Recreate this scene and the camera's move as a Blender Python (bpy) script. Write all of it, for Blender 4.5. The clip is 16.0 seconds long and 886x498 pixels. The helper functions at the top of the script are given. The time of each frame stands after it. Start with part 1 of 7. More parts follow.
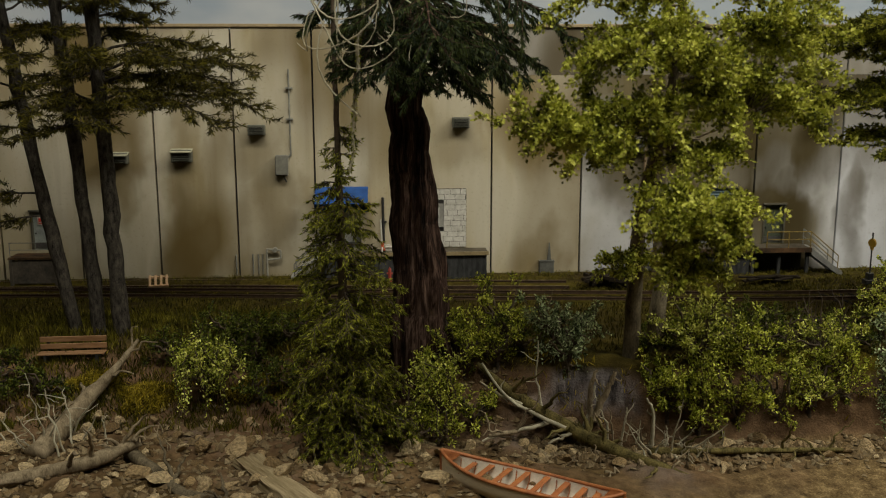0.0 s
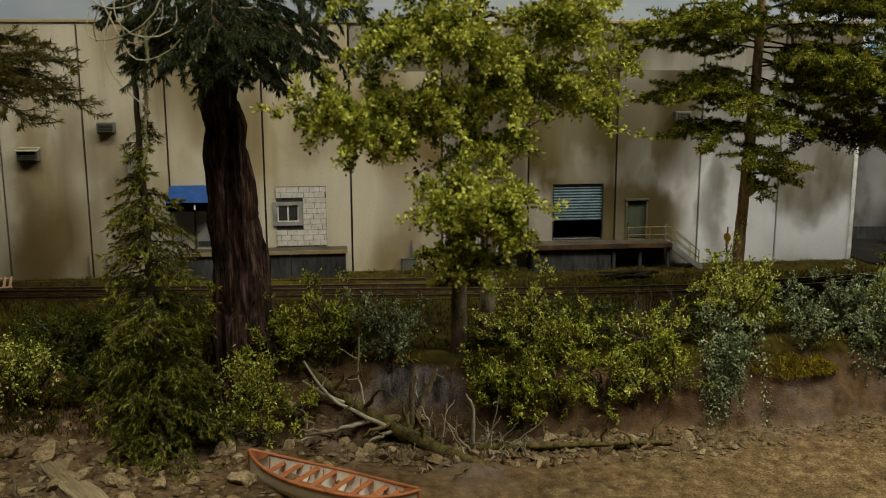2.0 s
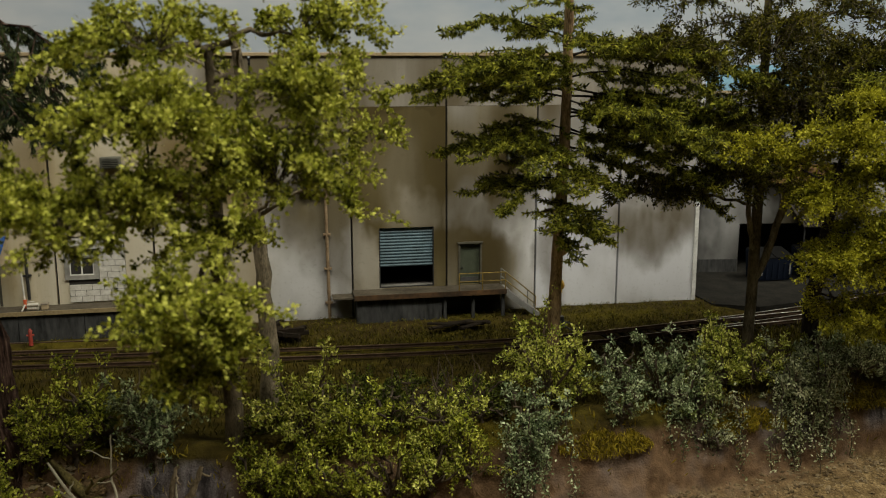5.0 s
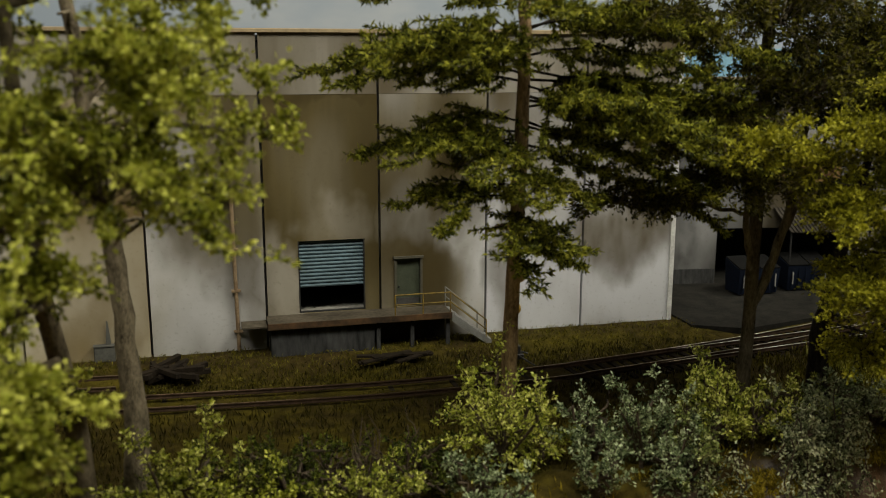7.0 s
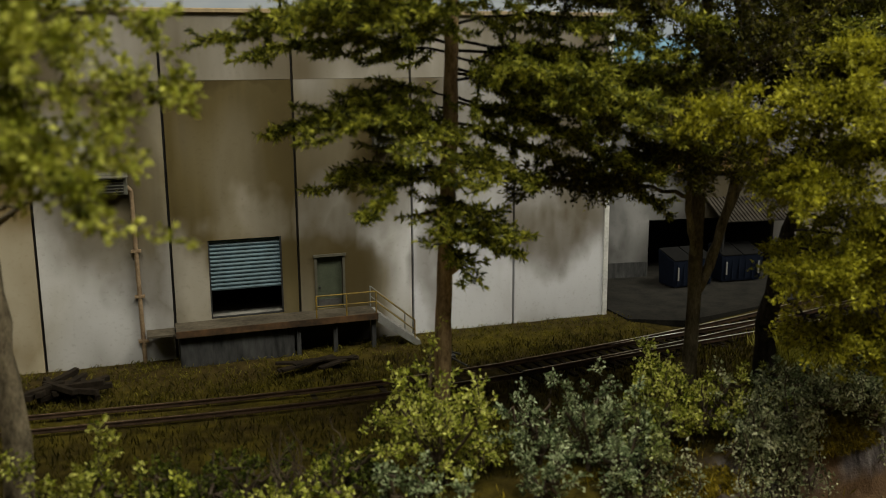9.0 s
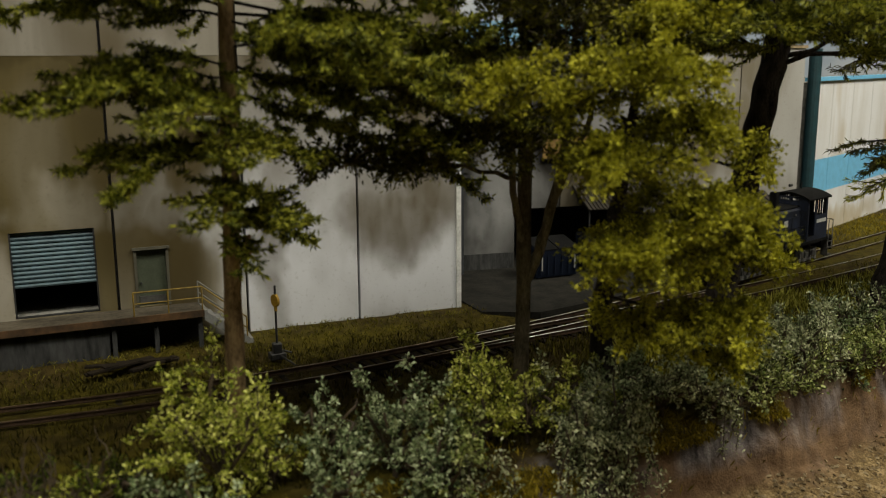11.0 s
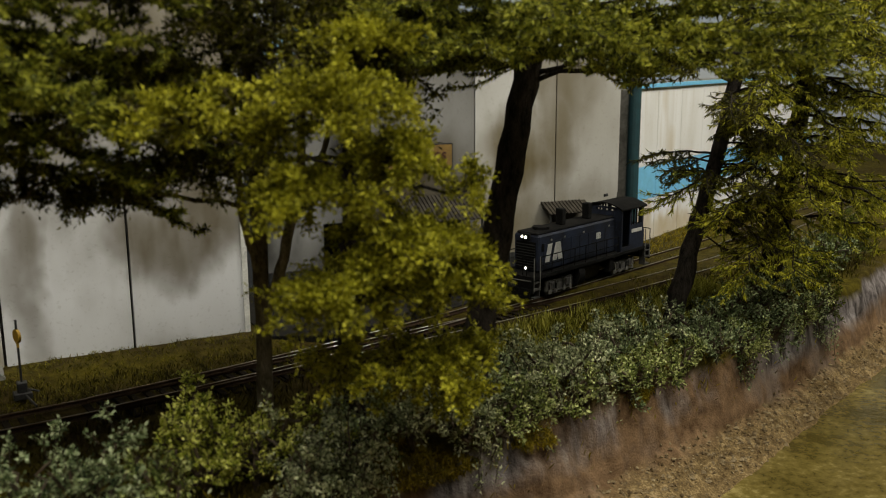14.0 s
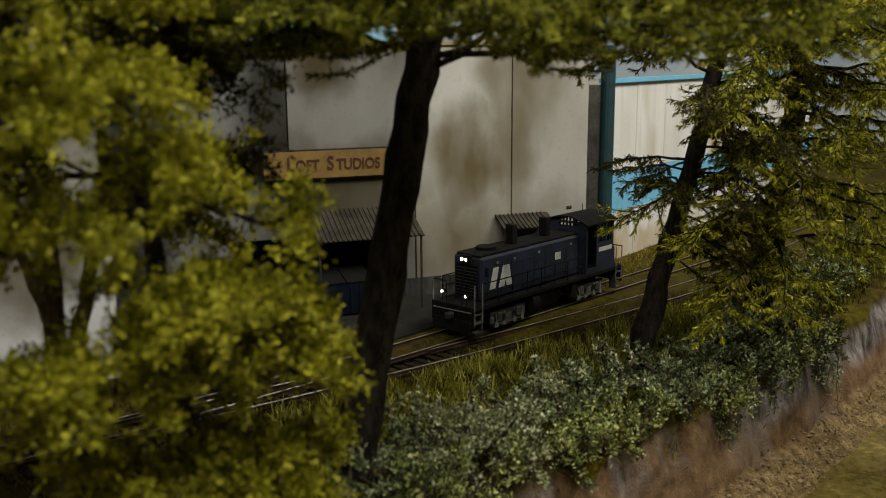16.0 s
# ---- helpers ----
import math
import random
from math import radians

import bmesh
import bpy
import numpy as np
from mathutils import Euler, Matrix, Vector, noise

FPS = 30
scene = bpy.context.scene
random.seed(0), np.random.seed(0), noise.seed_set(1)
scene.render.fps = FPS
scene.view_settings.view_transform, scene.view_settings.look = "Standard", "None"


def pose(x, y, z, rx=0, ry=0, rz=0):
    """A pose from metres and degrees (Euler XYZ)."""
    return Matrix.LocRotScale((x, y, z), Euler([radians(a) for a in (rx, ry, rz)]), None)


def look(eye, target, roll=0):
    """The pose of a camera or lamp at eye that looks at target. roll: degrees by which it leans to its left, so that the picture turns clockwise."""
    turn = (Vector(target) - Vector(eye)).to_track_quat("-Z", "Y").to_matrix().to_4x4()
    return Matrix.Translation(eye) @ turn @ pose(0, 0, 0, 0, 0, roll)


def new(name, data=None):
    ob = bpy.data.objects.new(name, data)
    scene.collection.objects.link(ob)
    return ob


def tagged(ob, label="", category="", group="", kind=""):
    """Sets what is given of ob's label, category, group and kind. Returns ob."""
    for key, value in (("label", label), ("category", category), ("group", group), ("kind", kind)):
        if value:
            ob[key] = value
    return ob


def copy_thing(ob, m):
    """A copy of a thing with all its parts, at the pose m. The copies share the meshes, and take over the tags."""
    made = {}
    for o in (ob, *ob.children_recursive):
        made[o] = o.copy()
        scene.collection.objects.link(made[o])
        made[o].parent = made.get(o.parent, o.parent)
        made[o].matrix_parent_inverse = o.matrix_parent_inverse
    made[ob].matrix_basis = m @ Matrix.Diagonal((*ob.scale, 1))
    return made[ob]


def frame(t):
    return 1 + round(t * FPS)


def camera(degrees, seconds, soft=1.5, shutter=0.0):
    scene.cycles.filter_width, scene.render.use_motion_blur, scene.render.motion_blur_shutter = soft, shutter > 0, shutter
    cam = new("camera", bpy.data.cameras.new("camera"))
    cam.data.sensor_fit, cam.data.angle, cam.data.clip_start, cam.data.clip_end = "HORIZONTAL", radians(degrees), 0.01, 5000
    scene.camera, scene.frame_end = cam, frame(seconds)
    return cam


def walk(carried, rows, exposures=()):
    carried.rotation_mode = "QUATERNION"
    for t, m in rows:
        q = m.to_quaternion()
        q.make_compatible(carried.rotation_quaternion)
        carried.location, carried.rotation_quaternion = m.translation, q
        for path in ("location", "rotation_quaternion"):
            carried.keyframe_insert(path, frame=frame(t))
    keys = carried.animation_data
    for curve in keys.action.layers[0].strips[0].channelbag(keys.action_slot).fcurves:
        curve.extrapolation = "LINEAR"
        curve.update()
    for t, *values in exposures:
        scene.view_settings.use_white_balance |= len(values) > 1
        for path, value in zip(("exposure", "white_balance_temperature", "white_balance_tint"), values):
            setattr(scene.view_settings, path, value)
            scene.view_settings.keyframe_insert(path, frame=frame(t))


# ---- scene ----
cam = camera(51.1, 16.0, 1.0)
PATH = [
    (0, (0.1320, 0.1571, 0.1492), (0.2864, 2.7456, -0.3511), -0.1),
    (0.5, (0.1478, 0.1558, 0.1426), (0.3379, 2.7403, -0.3577), -0.1),
    (1, (0.1663, 0.1531, 0.1399), (0.3802, 2.7377, -0.3524), -0.2),
    (1.5, (0.1861, 0.1492, 0.1452), (0.4277, 2.7311, -0.3498), -0.2),
    (2, (0.2033, 0.1571, 0.1439), (0.4778, 2.7364, -0.3472), -0.2),
    (2.5, (0.2204, 0.1676, 0.1439), (0.5320, 2.7430, -0.3485), -0.2),
    (3, (0.2323, 0.1690, 0.1478), (0.5848, 2.7403, -0.3406), -0.2),
    (3.5, (0.2482, 0.1716, 0.1505), (0.6415, 2.7364, -0.3379), -0.2),
    (4, (0.2614, 0.1756, 0.1584), (0.6811, 2.7337, -0.3432), -0.3),
    (4.5, (0.2680, 0.1874, 0.1650), (0.7300, 2.7377, -0.3379), -0.3),
    (5, (0.2798, 0.2046, 0.1742), (0.7788, 2.7456, -0.3445), -0.1),
    (7.5, (0.3128, 0.3274, 0.1624), (1.0072, 2.8142, -0.3841), -0.0),
    (8, (0.3023, 0.3379, 0.1531), (1.0758, 2.8090, -0.3577), -0.2),
    (10.5, (0.3643, 0.3392, 0.1544), (1.3094, 2.7443, -0.3854), -0.4),
    (11, (0.3749, 0.3498, 0.1426), (1.4058, 2.7218, -0.3841), -0.3),
    (11.5, (0.3881, 0.3458, 0.1412), (1.4837, 2.6902, -0.3815), -0.3),
    (12, (0.4039, 0.3392, 0.1452), (1.5484, 2.6585, -0.3828), -0.3),
    (12.5, (0.4118, 0.3379, 0.1518), (1.6038, 2.6321, -0.3841), -0.3),
    (13, (0.4369, 0.3392, 0.1478), (1.6368, 2.6294, -0.3868), -0.3),
    (13.5, (0.4488, 0.3432, 0.1478), (1.6724, 2.6189, -0.3934), -0.2),
    (14, (0.4488, 0.3406, 0.1505), (1.6962, 2.6030, -0.3868), -0.3),
    (14.5, (0.4646, 0.3524, 0.1558), (1.7107, 2.6162, -0.3881), -0.4),
    (15, (0.4884, 0.3749, 0.1531), (1.7371, 2.6334, -0.3960), -0.3),
    (15.5, (0.5161, 0.3894, 0.1478), (1.7543, 2.6558, -0.3973), -0.3),
    (16, (0.5333, 0.4026, 0.1439), (1.7582, 2.6770, -0.3947), -0.4),
]
cam.data.dof.use_dof, cam.data.dof.focus_distance, cam.data.dof.aperture_fstop = True, 0.53, 19.0
walk(cam, [(t, look(eye, target, roll)) for t, eye, target, roll in PATH])

# ---- light ----
world = bpy.data.worlds.new("room")
world.use_nodes = True
world.node_tree.nodes["Background"].inputs[0].default_value = (0.75, 0.82, 1.0, 1)
world.node_tree.nodes["Background"].inputs[1].default_value = 0.001
scene.world = world


def area_lamp(name, eye, target, sx, sy, watts, colour):
    d = bpy.data.lights.new(name, "AREA")
    d.shape, d.size, d.size_y, d.energy, d.color = "RECTANGLE", sx, sy, watts, colour
    ob = new(name, d)
    ob.matrix_world = look(eye, target)
    return tagged(ob, "long white ceiling strip light over the layout", "ceiling light", kind="structure")


KEY = (1.0, 0.95, 0.79)
area_lamp("ceiling_light", (0.14, 0.20, 1.02), (0.20, 0.66, 0.0), 0.9, 0.14, 7.1, KEY)
area_lamp("ceiling_light", (1.22, 0.40, 0.95), (1.0, 0.72, 0.0), 0.7, 0.14, 11.7, KEY)
area_lamp("ceiling_light", (0.55, 0.00, 0.95), (0.55, 0.68, 0.0), 1.1, 0.16, 3.4, KEY)

# ---- materials ----
MATS = {}


def ramp(nt, fac, stops):
    n = nt.nodes.new("ShaderNodeValToRGB")
    el = n.color_ramp.elements
    while len(el) < len(stops):
        el.new(0.5)
    for e, (p, c) in zip(el, stops):
        e.position, e.color = p, (*c, 1) if len(c) == 3 else c
    nt.links.new(fac, n.inputs[0])
    return n.outputs[0]


def tex(nt, kind, scale, detail=4.0, stretch=(1, 1, 1), source="Object", rough=0.55, shift=(0, 0, 0)):
    """A noise or voronoi texture with real-size coordinates, perhaps stretched along an axis."""
    co = nt.nodes.new("ShaderNodeTexCoord") if source == "Object" else nt.nodes.new("ShaderNodeNewGeometry")
    mp = nt.nodes.new("ShaderNodeMapping")
    mp.inputs["Scale"].default_value = stretch
    mp.inputs["Location"].default_value = shift
    nt.links.new(co.outputs["Object" if source == "Object" else "Position"], mp.inputs[0])
    if kind == "noise":
        n = nt.nodes.new("ShaderNodeTexNoise")
        n.inputs["Detail"].default_value, n.inputs["Roughness"].default_value = detail, rough
    else:
        n = nt.nodes.new("ShaderNodeTexVoronoi")
    n.inputs["Scale"].default_value = scale
    nt.links.new(mp.outputs[0], n.inputs["Vector"])
    return n.outputs[0]


def mix(nt, fac, a, b, mode="MIX"):
    n = nt.nodes.new("ShaderNodeMix")
    n.data_type, n.blend_type = "RGBA", mode
    for sock, v in ((n.inputs[0], fac), (n.inputs[6], a), (n.inputs[7], b)):
        if isinstance(v, (int, float)):
            sock.default_value = v
        elif isinstance(v, tuple):
            sock.default_value = (*v, 1)
        else:
            nt.links.new(v, sock)
    return n.outputs[2]


def calc(nt, op, a, b=0.0):
    n = nt.nodes.new("ShaderNodeMath")
    n.operation, n.use_clamp = ("MULTIPLY", False) if op == "TIMES" else (op, op == "MULTIPLY")
    for k, v in ((0, a), (1, b)):
        if isinstance(v, (int, float)):
            n.inputs[k].default_value = v
        else:
            nt.links.new(v, n.inputs[k])
    return n.outputs[0]


def material(name, rough=0.7, metal=0.0):
    m = bpy.data.materials.new(name)
    m.use_nodes = True
    b = m.node_tree.nodes["Principled BSDF"]
    b.inputs["Roughness"].default_value, b.inputs["Metallic"].default_value = rough, metal
    MATS[name] = m
    if rough >= 0.8 and not metal:
        b.inputs["Specular IOR Level"].default_value = 0.12
    return m, m.node_tree, b


def bump(nt, b, h, strength, dist):
    n = nt.nodes.new("ShaderNodeBump")
    n.inputs["Strength"].default_value, n.inputs["Distance"].default_value = strength, dist
    nt.links.new(h, n.inputs["Height"])
    nt.links.new(n.outputs[0], b.inputs["Normal"])


def mottled(name, c1, c2, scale, rough=0.7, metal=0.0, stretch=(1, 1, 1), bumpy=0.3, dist=0.0005, fine=6.0):
    """Two tones mixed by a coarse and a fine noise, with relief."""
    m, nt, b = material(name, rough, metal)
    n1, n2 = tex(nt, "noise", scale, 5, stretch), tex(nt, "noise", scale * fine, 4, stretch)
    f = calc(nt, "ADD", calc(nt, "MULTIPLY", n1, 0.6), calc(nt, "MULTIPLY", n2, 0.4))
    col = ramp(nt, f, [(0.35, c1), (0.65, c2)])
    nt.links.new(col, b.inputs["Base Color"])
    bump(nt, b, f, bumpy, dist)
    return m


def foliage(name, dark, mid, light, rough=0.55, flake=0.42):
    """Leaves: every leaf its own tone, and broad patches of tone across the plant."""
    m, nt, b = material(name, rough)
    g = nt.nodes.new("ShaderNodeNewGeometry")
    n = tex(nt, "noise", 105, 3, source="Position")
    f = calc(nt, "ADD", calc(nt, "MULTIPLY", g.outputs["Random Per Island"], flake), calc(nt, "MULTIPLY", n, 1.02 - flake))
    tone = ramp(nt, f, [(0.29, dark), (0.49, mid), (0.72, light)])
    nt.links.new(tone, b.inputs["Base Color"])
    b.inputs["Specular IOR Level"].default_value = 0.15
    tr = nt.nodes.new("ShaderNodeBsdfTranslucent")
    nt.links.new(tone, tr.inputs[0])
    mx = nt.nodes.new("ShaderNodeMixShader")
    mx.inputs[0].default_value = 0.25
    nt.links.new(b.outputs[0], mx.inputs[1])
    nt.links.new(tr.outputs[0], mx.inputs[2])
    nt.links.new(mx.outputs[0], nt.nodes["Material Output"].inputs[0])
    return m


leaf_yellow = foliage("leaf_yellow_green", (0.040, 0.054, 0.005), (0.29, 0.33, 0.024), (0.78, 0.80, 0.15))
leaf_tree = foliage("leaf_tree", (0.045, 0.056, 0.005), (0.30, 0.325, 0.030), (0.70, 0.70, 0.15), flake=0.36)
leaf_bright = foliage("leaf_bright_green", (0.06, 0.085, 0.008), (0.38, 0.42, 0.045), (0.85, 0.85, 0.25))
leaf_green = foliage("leaf_green", (0.014, 0.022, 0.004), (0.065, 0.085, 0.010), (0.20, 0.23, 0.035))
leaf_blue = foliage("leaf_blue_green", (0.026, 0.042, 0.018), (0.19, 0.25, 0.110), (0.62, 0.70, 0.42))
leaf_sage = foliage("leaf_sage_green", (0.034, 0.050, 0.010), (0.23, 0.285, 0.070), (0.72, 0.76, 0.34))
leaf_grey = foliage("leaf_grey_green", (0.045, 0.056, 0.024), (0.30, 0.345, 0.170), (0.80, 0.82, 0.55))
leaf_olive = foliage("leaf_olive", (0.034, 0.034, 0.003), (0.25, 0.245, 0.013), (0.54, 0.52, 0.045), flake=0.30)
needle_dark = foliage("needle_dark", (0.010, 0.014, 0.004), (0.036, 0.044, 0.009), (0.11, 0.115, 0.022))
needle_olive = foliage("needle_olive", (0.0112, 0.0105, 0.0012), (0.0527, 0.0465, 0.0050), (0.1550, 0.1333, 0.0136))
needle_moss = foliage("needle_moss", (0.026, 0.034, 0.004), (0.145, 0.16, 0.014), (0.42, 0.42, 0.05))
needle_cedar = foliage("needle_cedar", (0.055, 0.062, 0.004), (0.30, 0.305, 0.020), (0.64, 0.62, 0.06))
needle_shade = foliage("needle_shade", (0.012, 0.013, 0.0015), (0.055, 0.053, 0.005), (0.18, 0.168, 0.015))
needle_young = foliage("needle_young", (0.026, 0.030, 0.002), (0.135, 0.148, 0.012), (0.38, 0.39, 0.045))
needle_deep = foliage("needle_deep", (0.008, 0.017, 0.009), (0.022, 0.032, 0.009), (0.07, 0.09, 0.024))
grass_mat = foliage("grass_blades", (0.020, 0.018, 0.002), (0.080, 0.070, 0.006), (0.22, 0.195, 0.024), flake=0.3)
twig_brown = mottled("twig_brown", (0.03, 0.02, 0.012), (0.10, 0.07, 0.04), 300)
bark_dark = mottled("bark_dark", (0.003, 0.0025, 0.0025), (0.058, 0.048, 0.041), 420, 0.9, 0, (1, 1, 0.30), 1.0, 0.002)
bark_speckled = mottled("bark_speckled", (0.004, 0.003, 0.003), (0.12, 0.105, 0.085), 520, 0.9, 0, (1, 1, 0.4), 1.0, 0.002)
bark_brown = mottled("bark_brown", (0.10, 0.062, 0.032), (0.52, 0.36, 0.20), 260, 0.9, 0, (1, 1, 0.3), 0.8, 0.001)
bark_redwood, nt_, b_ = material("bark_redwood", 0.92)
furrow = calc(nt_, "ADD", calc(nt_, "MULTIPLY", tex(nt_, "noise", 330, 3, (1, 1, 0.05)), 0.65), calc(nt_, "MULTIPLY", tex(nt_, "noise", 1100, 4, (1, 1, 0.12)), 0.35))
nt_.links.new(ramp(nt_, furrow, [(0.38, (0.006, 0.004, 0.003)), (0.50, (0.042, 0.023, 0.017)), (0.64, (0.150, 0.098, 0.076))]), b_.inputs["Base Color"])
bump(nt_, b_, furrow, 0.8, 0.003)
bark_grey = mottled("bark_grey", (0.035, 0.028, 0.018), (0.19, 0.155, 0.10), 220, 0.9, 0, (1, 1, 0.4), 0.8, 0.001)
mossy_bark = mottled("mossy_bark", (0.026, 0.021, 0.007), (0.21, 0.170, 0.062), 260, 0.9, 0, (1, 1, 0.4), 0.9, 0.0012)
bark_pale = mottled("bark_pale", (0.05, 0.042, 0.028), (0.30, 0.25, 0.17), 260, 0.9, 0, (1, 1, 0.4), 0.9, 0.0014)
driftwood = mottled("driftwood", (0.10, 0.075, 0.045), (0.36, 0.29, 0.19), 240, 0.85, 0, (1, 1, 0.3), 0.7, 0.0008)
pale_twig = mottled("pale_twig", (0.28, 0.25, 0.17), (0.50, 0.46, 0.34), 300)
metal_dark = mottled("metal_dark", (0.015, 0.015, 0.016), (0.05, 0.05, 0.05), 300, 0.5, 0.3)
concrete = mottled("concrete", (0.16, 0.155, 0.14), (0.36, 0.35, 0.32), 60, 0.85)
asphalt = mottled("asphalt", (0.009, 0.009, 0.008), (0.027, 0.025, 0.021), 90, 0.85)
sleeper_wood = mottled("sleeper_wood", (0.008, 0.006, 0.004), (0.032, 0.024, 0.016), 200, 0.9)
rail_steel = mottled("rail_steel", (0.022, 0.014, 0.009), (0.075, 0.046, 0.028), 200, 0.8)
rail_top = mottled("rail_top_polished", (0.26, 0.245, 0.22), (0.52, 0.50, 0.46), 150, 0.34, 1.0)
rail_rust = mottled("rail_top_rusty", (0.08, 0.052, 0.030), (0.20, 0.145, 0.10), 150, 0.5, 0.5)


def ground_material():
    m, nt, b = material("earth", 0.95)
    n1, n2, n3 = tex(nt, "noise", 14, 5, source="Position"), tex(nt, "noise", 160, 4, source="Position"), tex(nt, "noise", 900, 3, source="Position")
    soil = ramp(nt, n2, [(0.25, (0.070, 0.039, 0.019)), (0.75, (0.225, 0.142, 0.080))])
    sand = ramp(nt, calc(nt, "ADD", calc(nt, "MULTIPLY", n2, 0.5), calc(nt, "MULTIPLY", n3, 0.5)), [(0.36, (0.052, 0.032, 0.013)), (0.52, (0.150, 0.103, 0.046)), (0.64, (0.30, 0.217, 0.11))])
    turf = mix(nt, ramp(nt, n1, [(0.40, (0, 0, 0)), (0.60, (1, 1, 1))]), ramp(nt, n2, [(0.3, (0.018, 0.0125, 0.003)), (0.7, (0.062, 0.044, 0.011))]), ramp(nt, n2, [(0.3, (0.030, 0.024, 0.002)), (0.7, (0.105, 0.084, 0.008))]))
    patch = tex(nt, "noise", 26, 4, (1, 1, 0.5), source="Position", shift=(4, 2, 7))
    soil = mix(nt, calc(nt, "MULTIPLY", ramp(nt, patch, [(0.54, (0, 0, 0)), (0.66, (1, 1, 1))]), 0.5), soil, (0.19, 0.155, 0.135))
    soil = mix(nt, calc(nt, "MULTIPLY", ramp(nt, tex(nt, "noise", 80, 5, (1, 1, 0.6), source="Position"), [(0.54, (0, 0, 0)), (0.70, (1, 1, 1))]), 0.45), soil, (0.045, 0.027, 0.016))
    fibre = tex(nt, "noise", 150, 5, (1, 1, 0.12), "Position", 0.65)
    grey = ramp(nt, fibre, [(0.36, (0.035, 0.030, 0.030)), (0.52, (0.16, 0.140, 0.140)), (0.66, (0.30, 0.275, 0.275))])
    sep = nt.nodes.new("ShaderNodeSeparateXYZ")
    geo = nt.nodes.new("ShaderNodeNewGeometry")
    nt.links.new(geo.outputs["Position"], sep.inputs[0])
    z = calc(nt, "ADD", sep.outputs[2], calc(nt, "TIMES", calc(nt, "SUBTRACT", n1, 0.5), 0.016))
    lip = ramp(nt, calc(nt, "MULTIPLY", calc(nt, "ADD", z, 0.06), 25.0), [(0.72, (0, 0, 0)), (0.95, (1, 1, 1))])
    spread = ramp(nt, calc(nt, "ADD", tex(nt, "noise", 17, 3, (1, 1, 0.3), "Position", 0.5, (9, 3, 1)), calc(nt, "TIMES", calc(nt, "SUBTRACT", sep.outputs[0], 0.52), 0.30)), [(0.46, (0, 0, 0)), (0.56, (1, 1, 1))])
    soil = mix(nt, calc(nt, "MULTIPLY", lip, spread), soil, grey)
    low = ramp(nt, calc(nt, "MULTIPLY", calc(nt, "ADD", z, 0.06), 25.0), [(0.40, (0, 0, 0)), (0.55, (1, 1, 1))])
    high = ramp(nt, calc(nt, "MULTIPLY", calc(nt, "ADD", z, 0.02), 40.0), [(0.35, (0, 0, 0)), (0.55, (1, 1, 1))])
    loam = ramp(nt, n2, [(0.3, (0.034, 0.021, 0.008)), (0.7, (0.145, 0.096, 0.042))])
    sand = mix(nt, ramp(nt, calc(nt, "ADD", sep.outputs[0], calc(nt, "TIMES", n1, 0.15)), [(0.30, (0, 0, 0)), (0.46, (1, 1, 1))]), loam, sand)
    nt.links.new(mix(nt, high, mix(nt, low, sand, soil), turf), b.inputs["Base Color"])
    bump(nt, b, calc(nt, "ADD", calc(nt, "MULTIPLY", n2, 0.6), calc(nt, "MULTIPLY", n3, 0.5)), 0.75, 0.0018)
    return m


earth = ground_material()


# Grime stains; some blots, as below vents, are cast shadow painted in.
DARK_SPOTS = [(0.556, 0.057, 0.024, 0.017, 1.0), (0.580, 0.068, 0.020, 0.018, 0.9), (0.545, 0.078, 0.014, 0.020, 0.6), (0.56, 0.122, 0.034, 0.034, 0.6), (0.482, 0.055, 0.008, 0.040, 0.8), (0.490, 0.112, 0.022, 0.040, 0.7), (0.517, 0.090, 0.010, 0.035, 0.35), (0.449, 0.106, 0.018, 0.030, 1.0), (0.432, 0.050, 0.016, 0.030, 0.9), (0.412, 0.100, 0.022, 0.050, 0.8),
              (0.296, 0.080, 0.020, 0.022, 0.9), (0.326, 0.080, 0.010, 0.055, 0.6), (-0.0145, 0.052, 0.010, 0.042, 0.9), (-0.057, 0.070, 0.008, 0.018, 0.8), (0.046, 0.052, 0.013, 0.018, 0.7), (0.040, 0.090, 0.012, 0.020, 0.6), (0.060, 0.062, 0.014, 0.010, 0.5), (0.246, 0.016, 0.013, 0.012, 0.6), (0.185, 0.100, 0.012, 0.014, 0.5), (0.370, 0.1445, 0.034, 0.004, 0.8), (0.27, 0.12, 0.03, 0.02, 0.5)]
PALE_SPOTS = [(0.467, 0.050, 0.012, 0.034, 1.0), (0.567, 0.022, 0.034, 0.020, 1.0), (0.507, 0.030, 0.024, 0.040, 1.0), (0.456, 0.071, 0.010, 0.012, 0.9), (0.427, 0.076, 0.012, 0.008, 0.6), (0.386, 0.074, 0.014, 0.008, 0.55), (0.347, 0.038, 0.008, 0.022, 0.7), (0.306, 0.024, 0.024, 0.026, 0.9), (0.245, 0.045, 0.03, 0.020, 0.6), (0.05, 0.03, 0.02, 0.02, 0.5), (-0.07, 0.03, 0.02, 0.02, 0.5)]


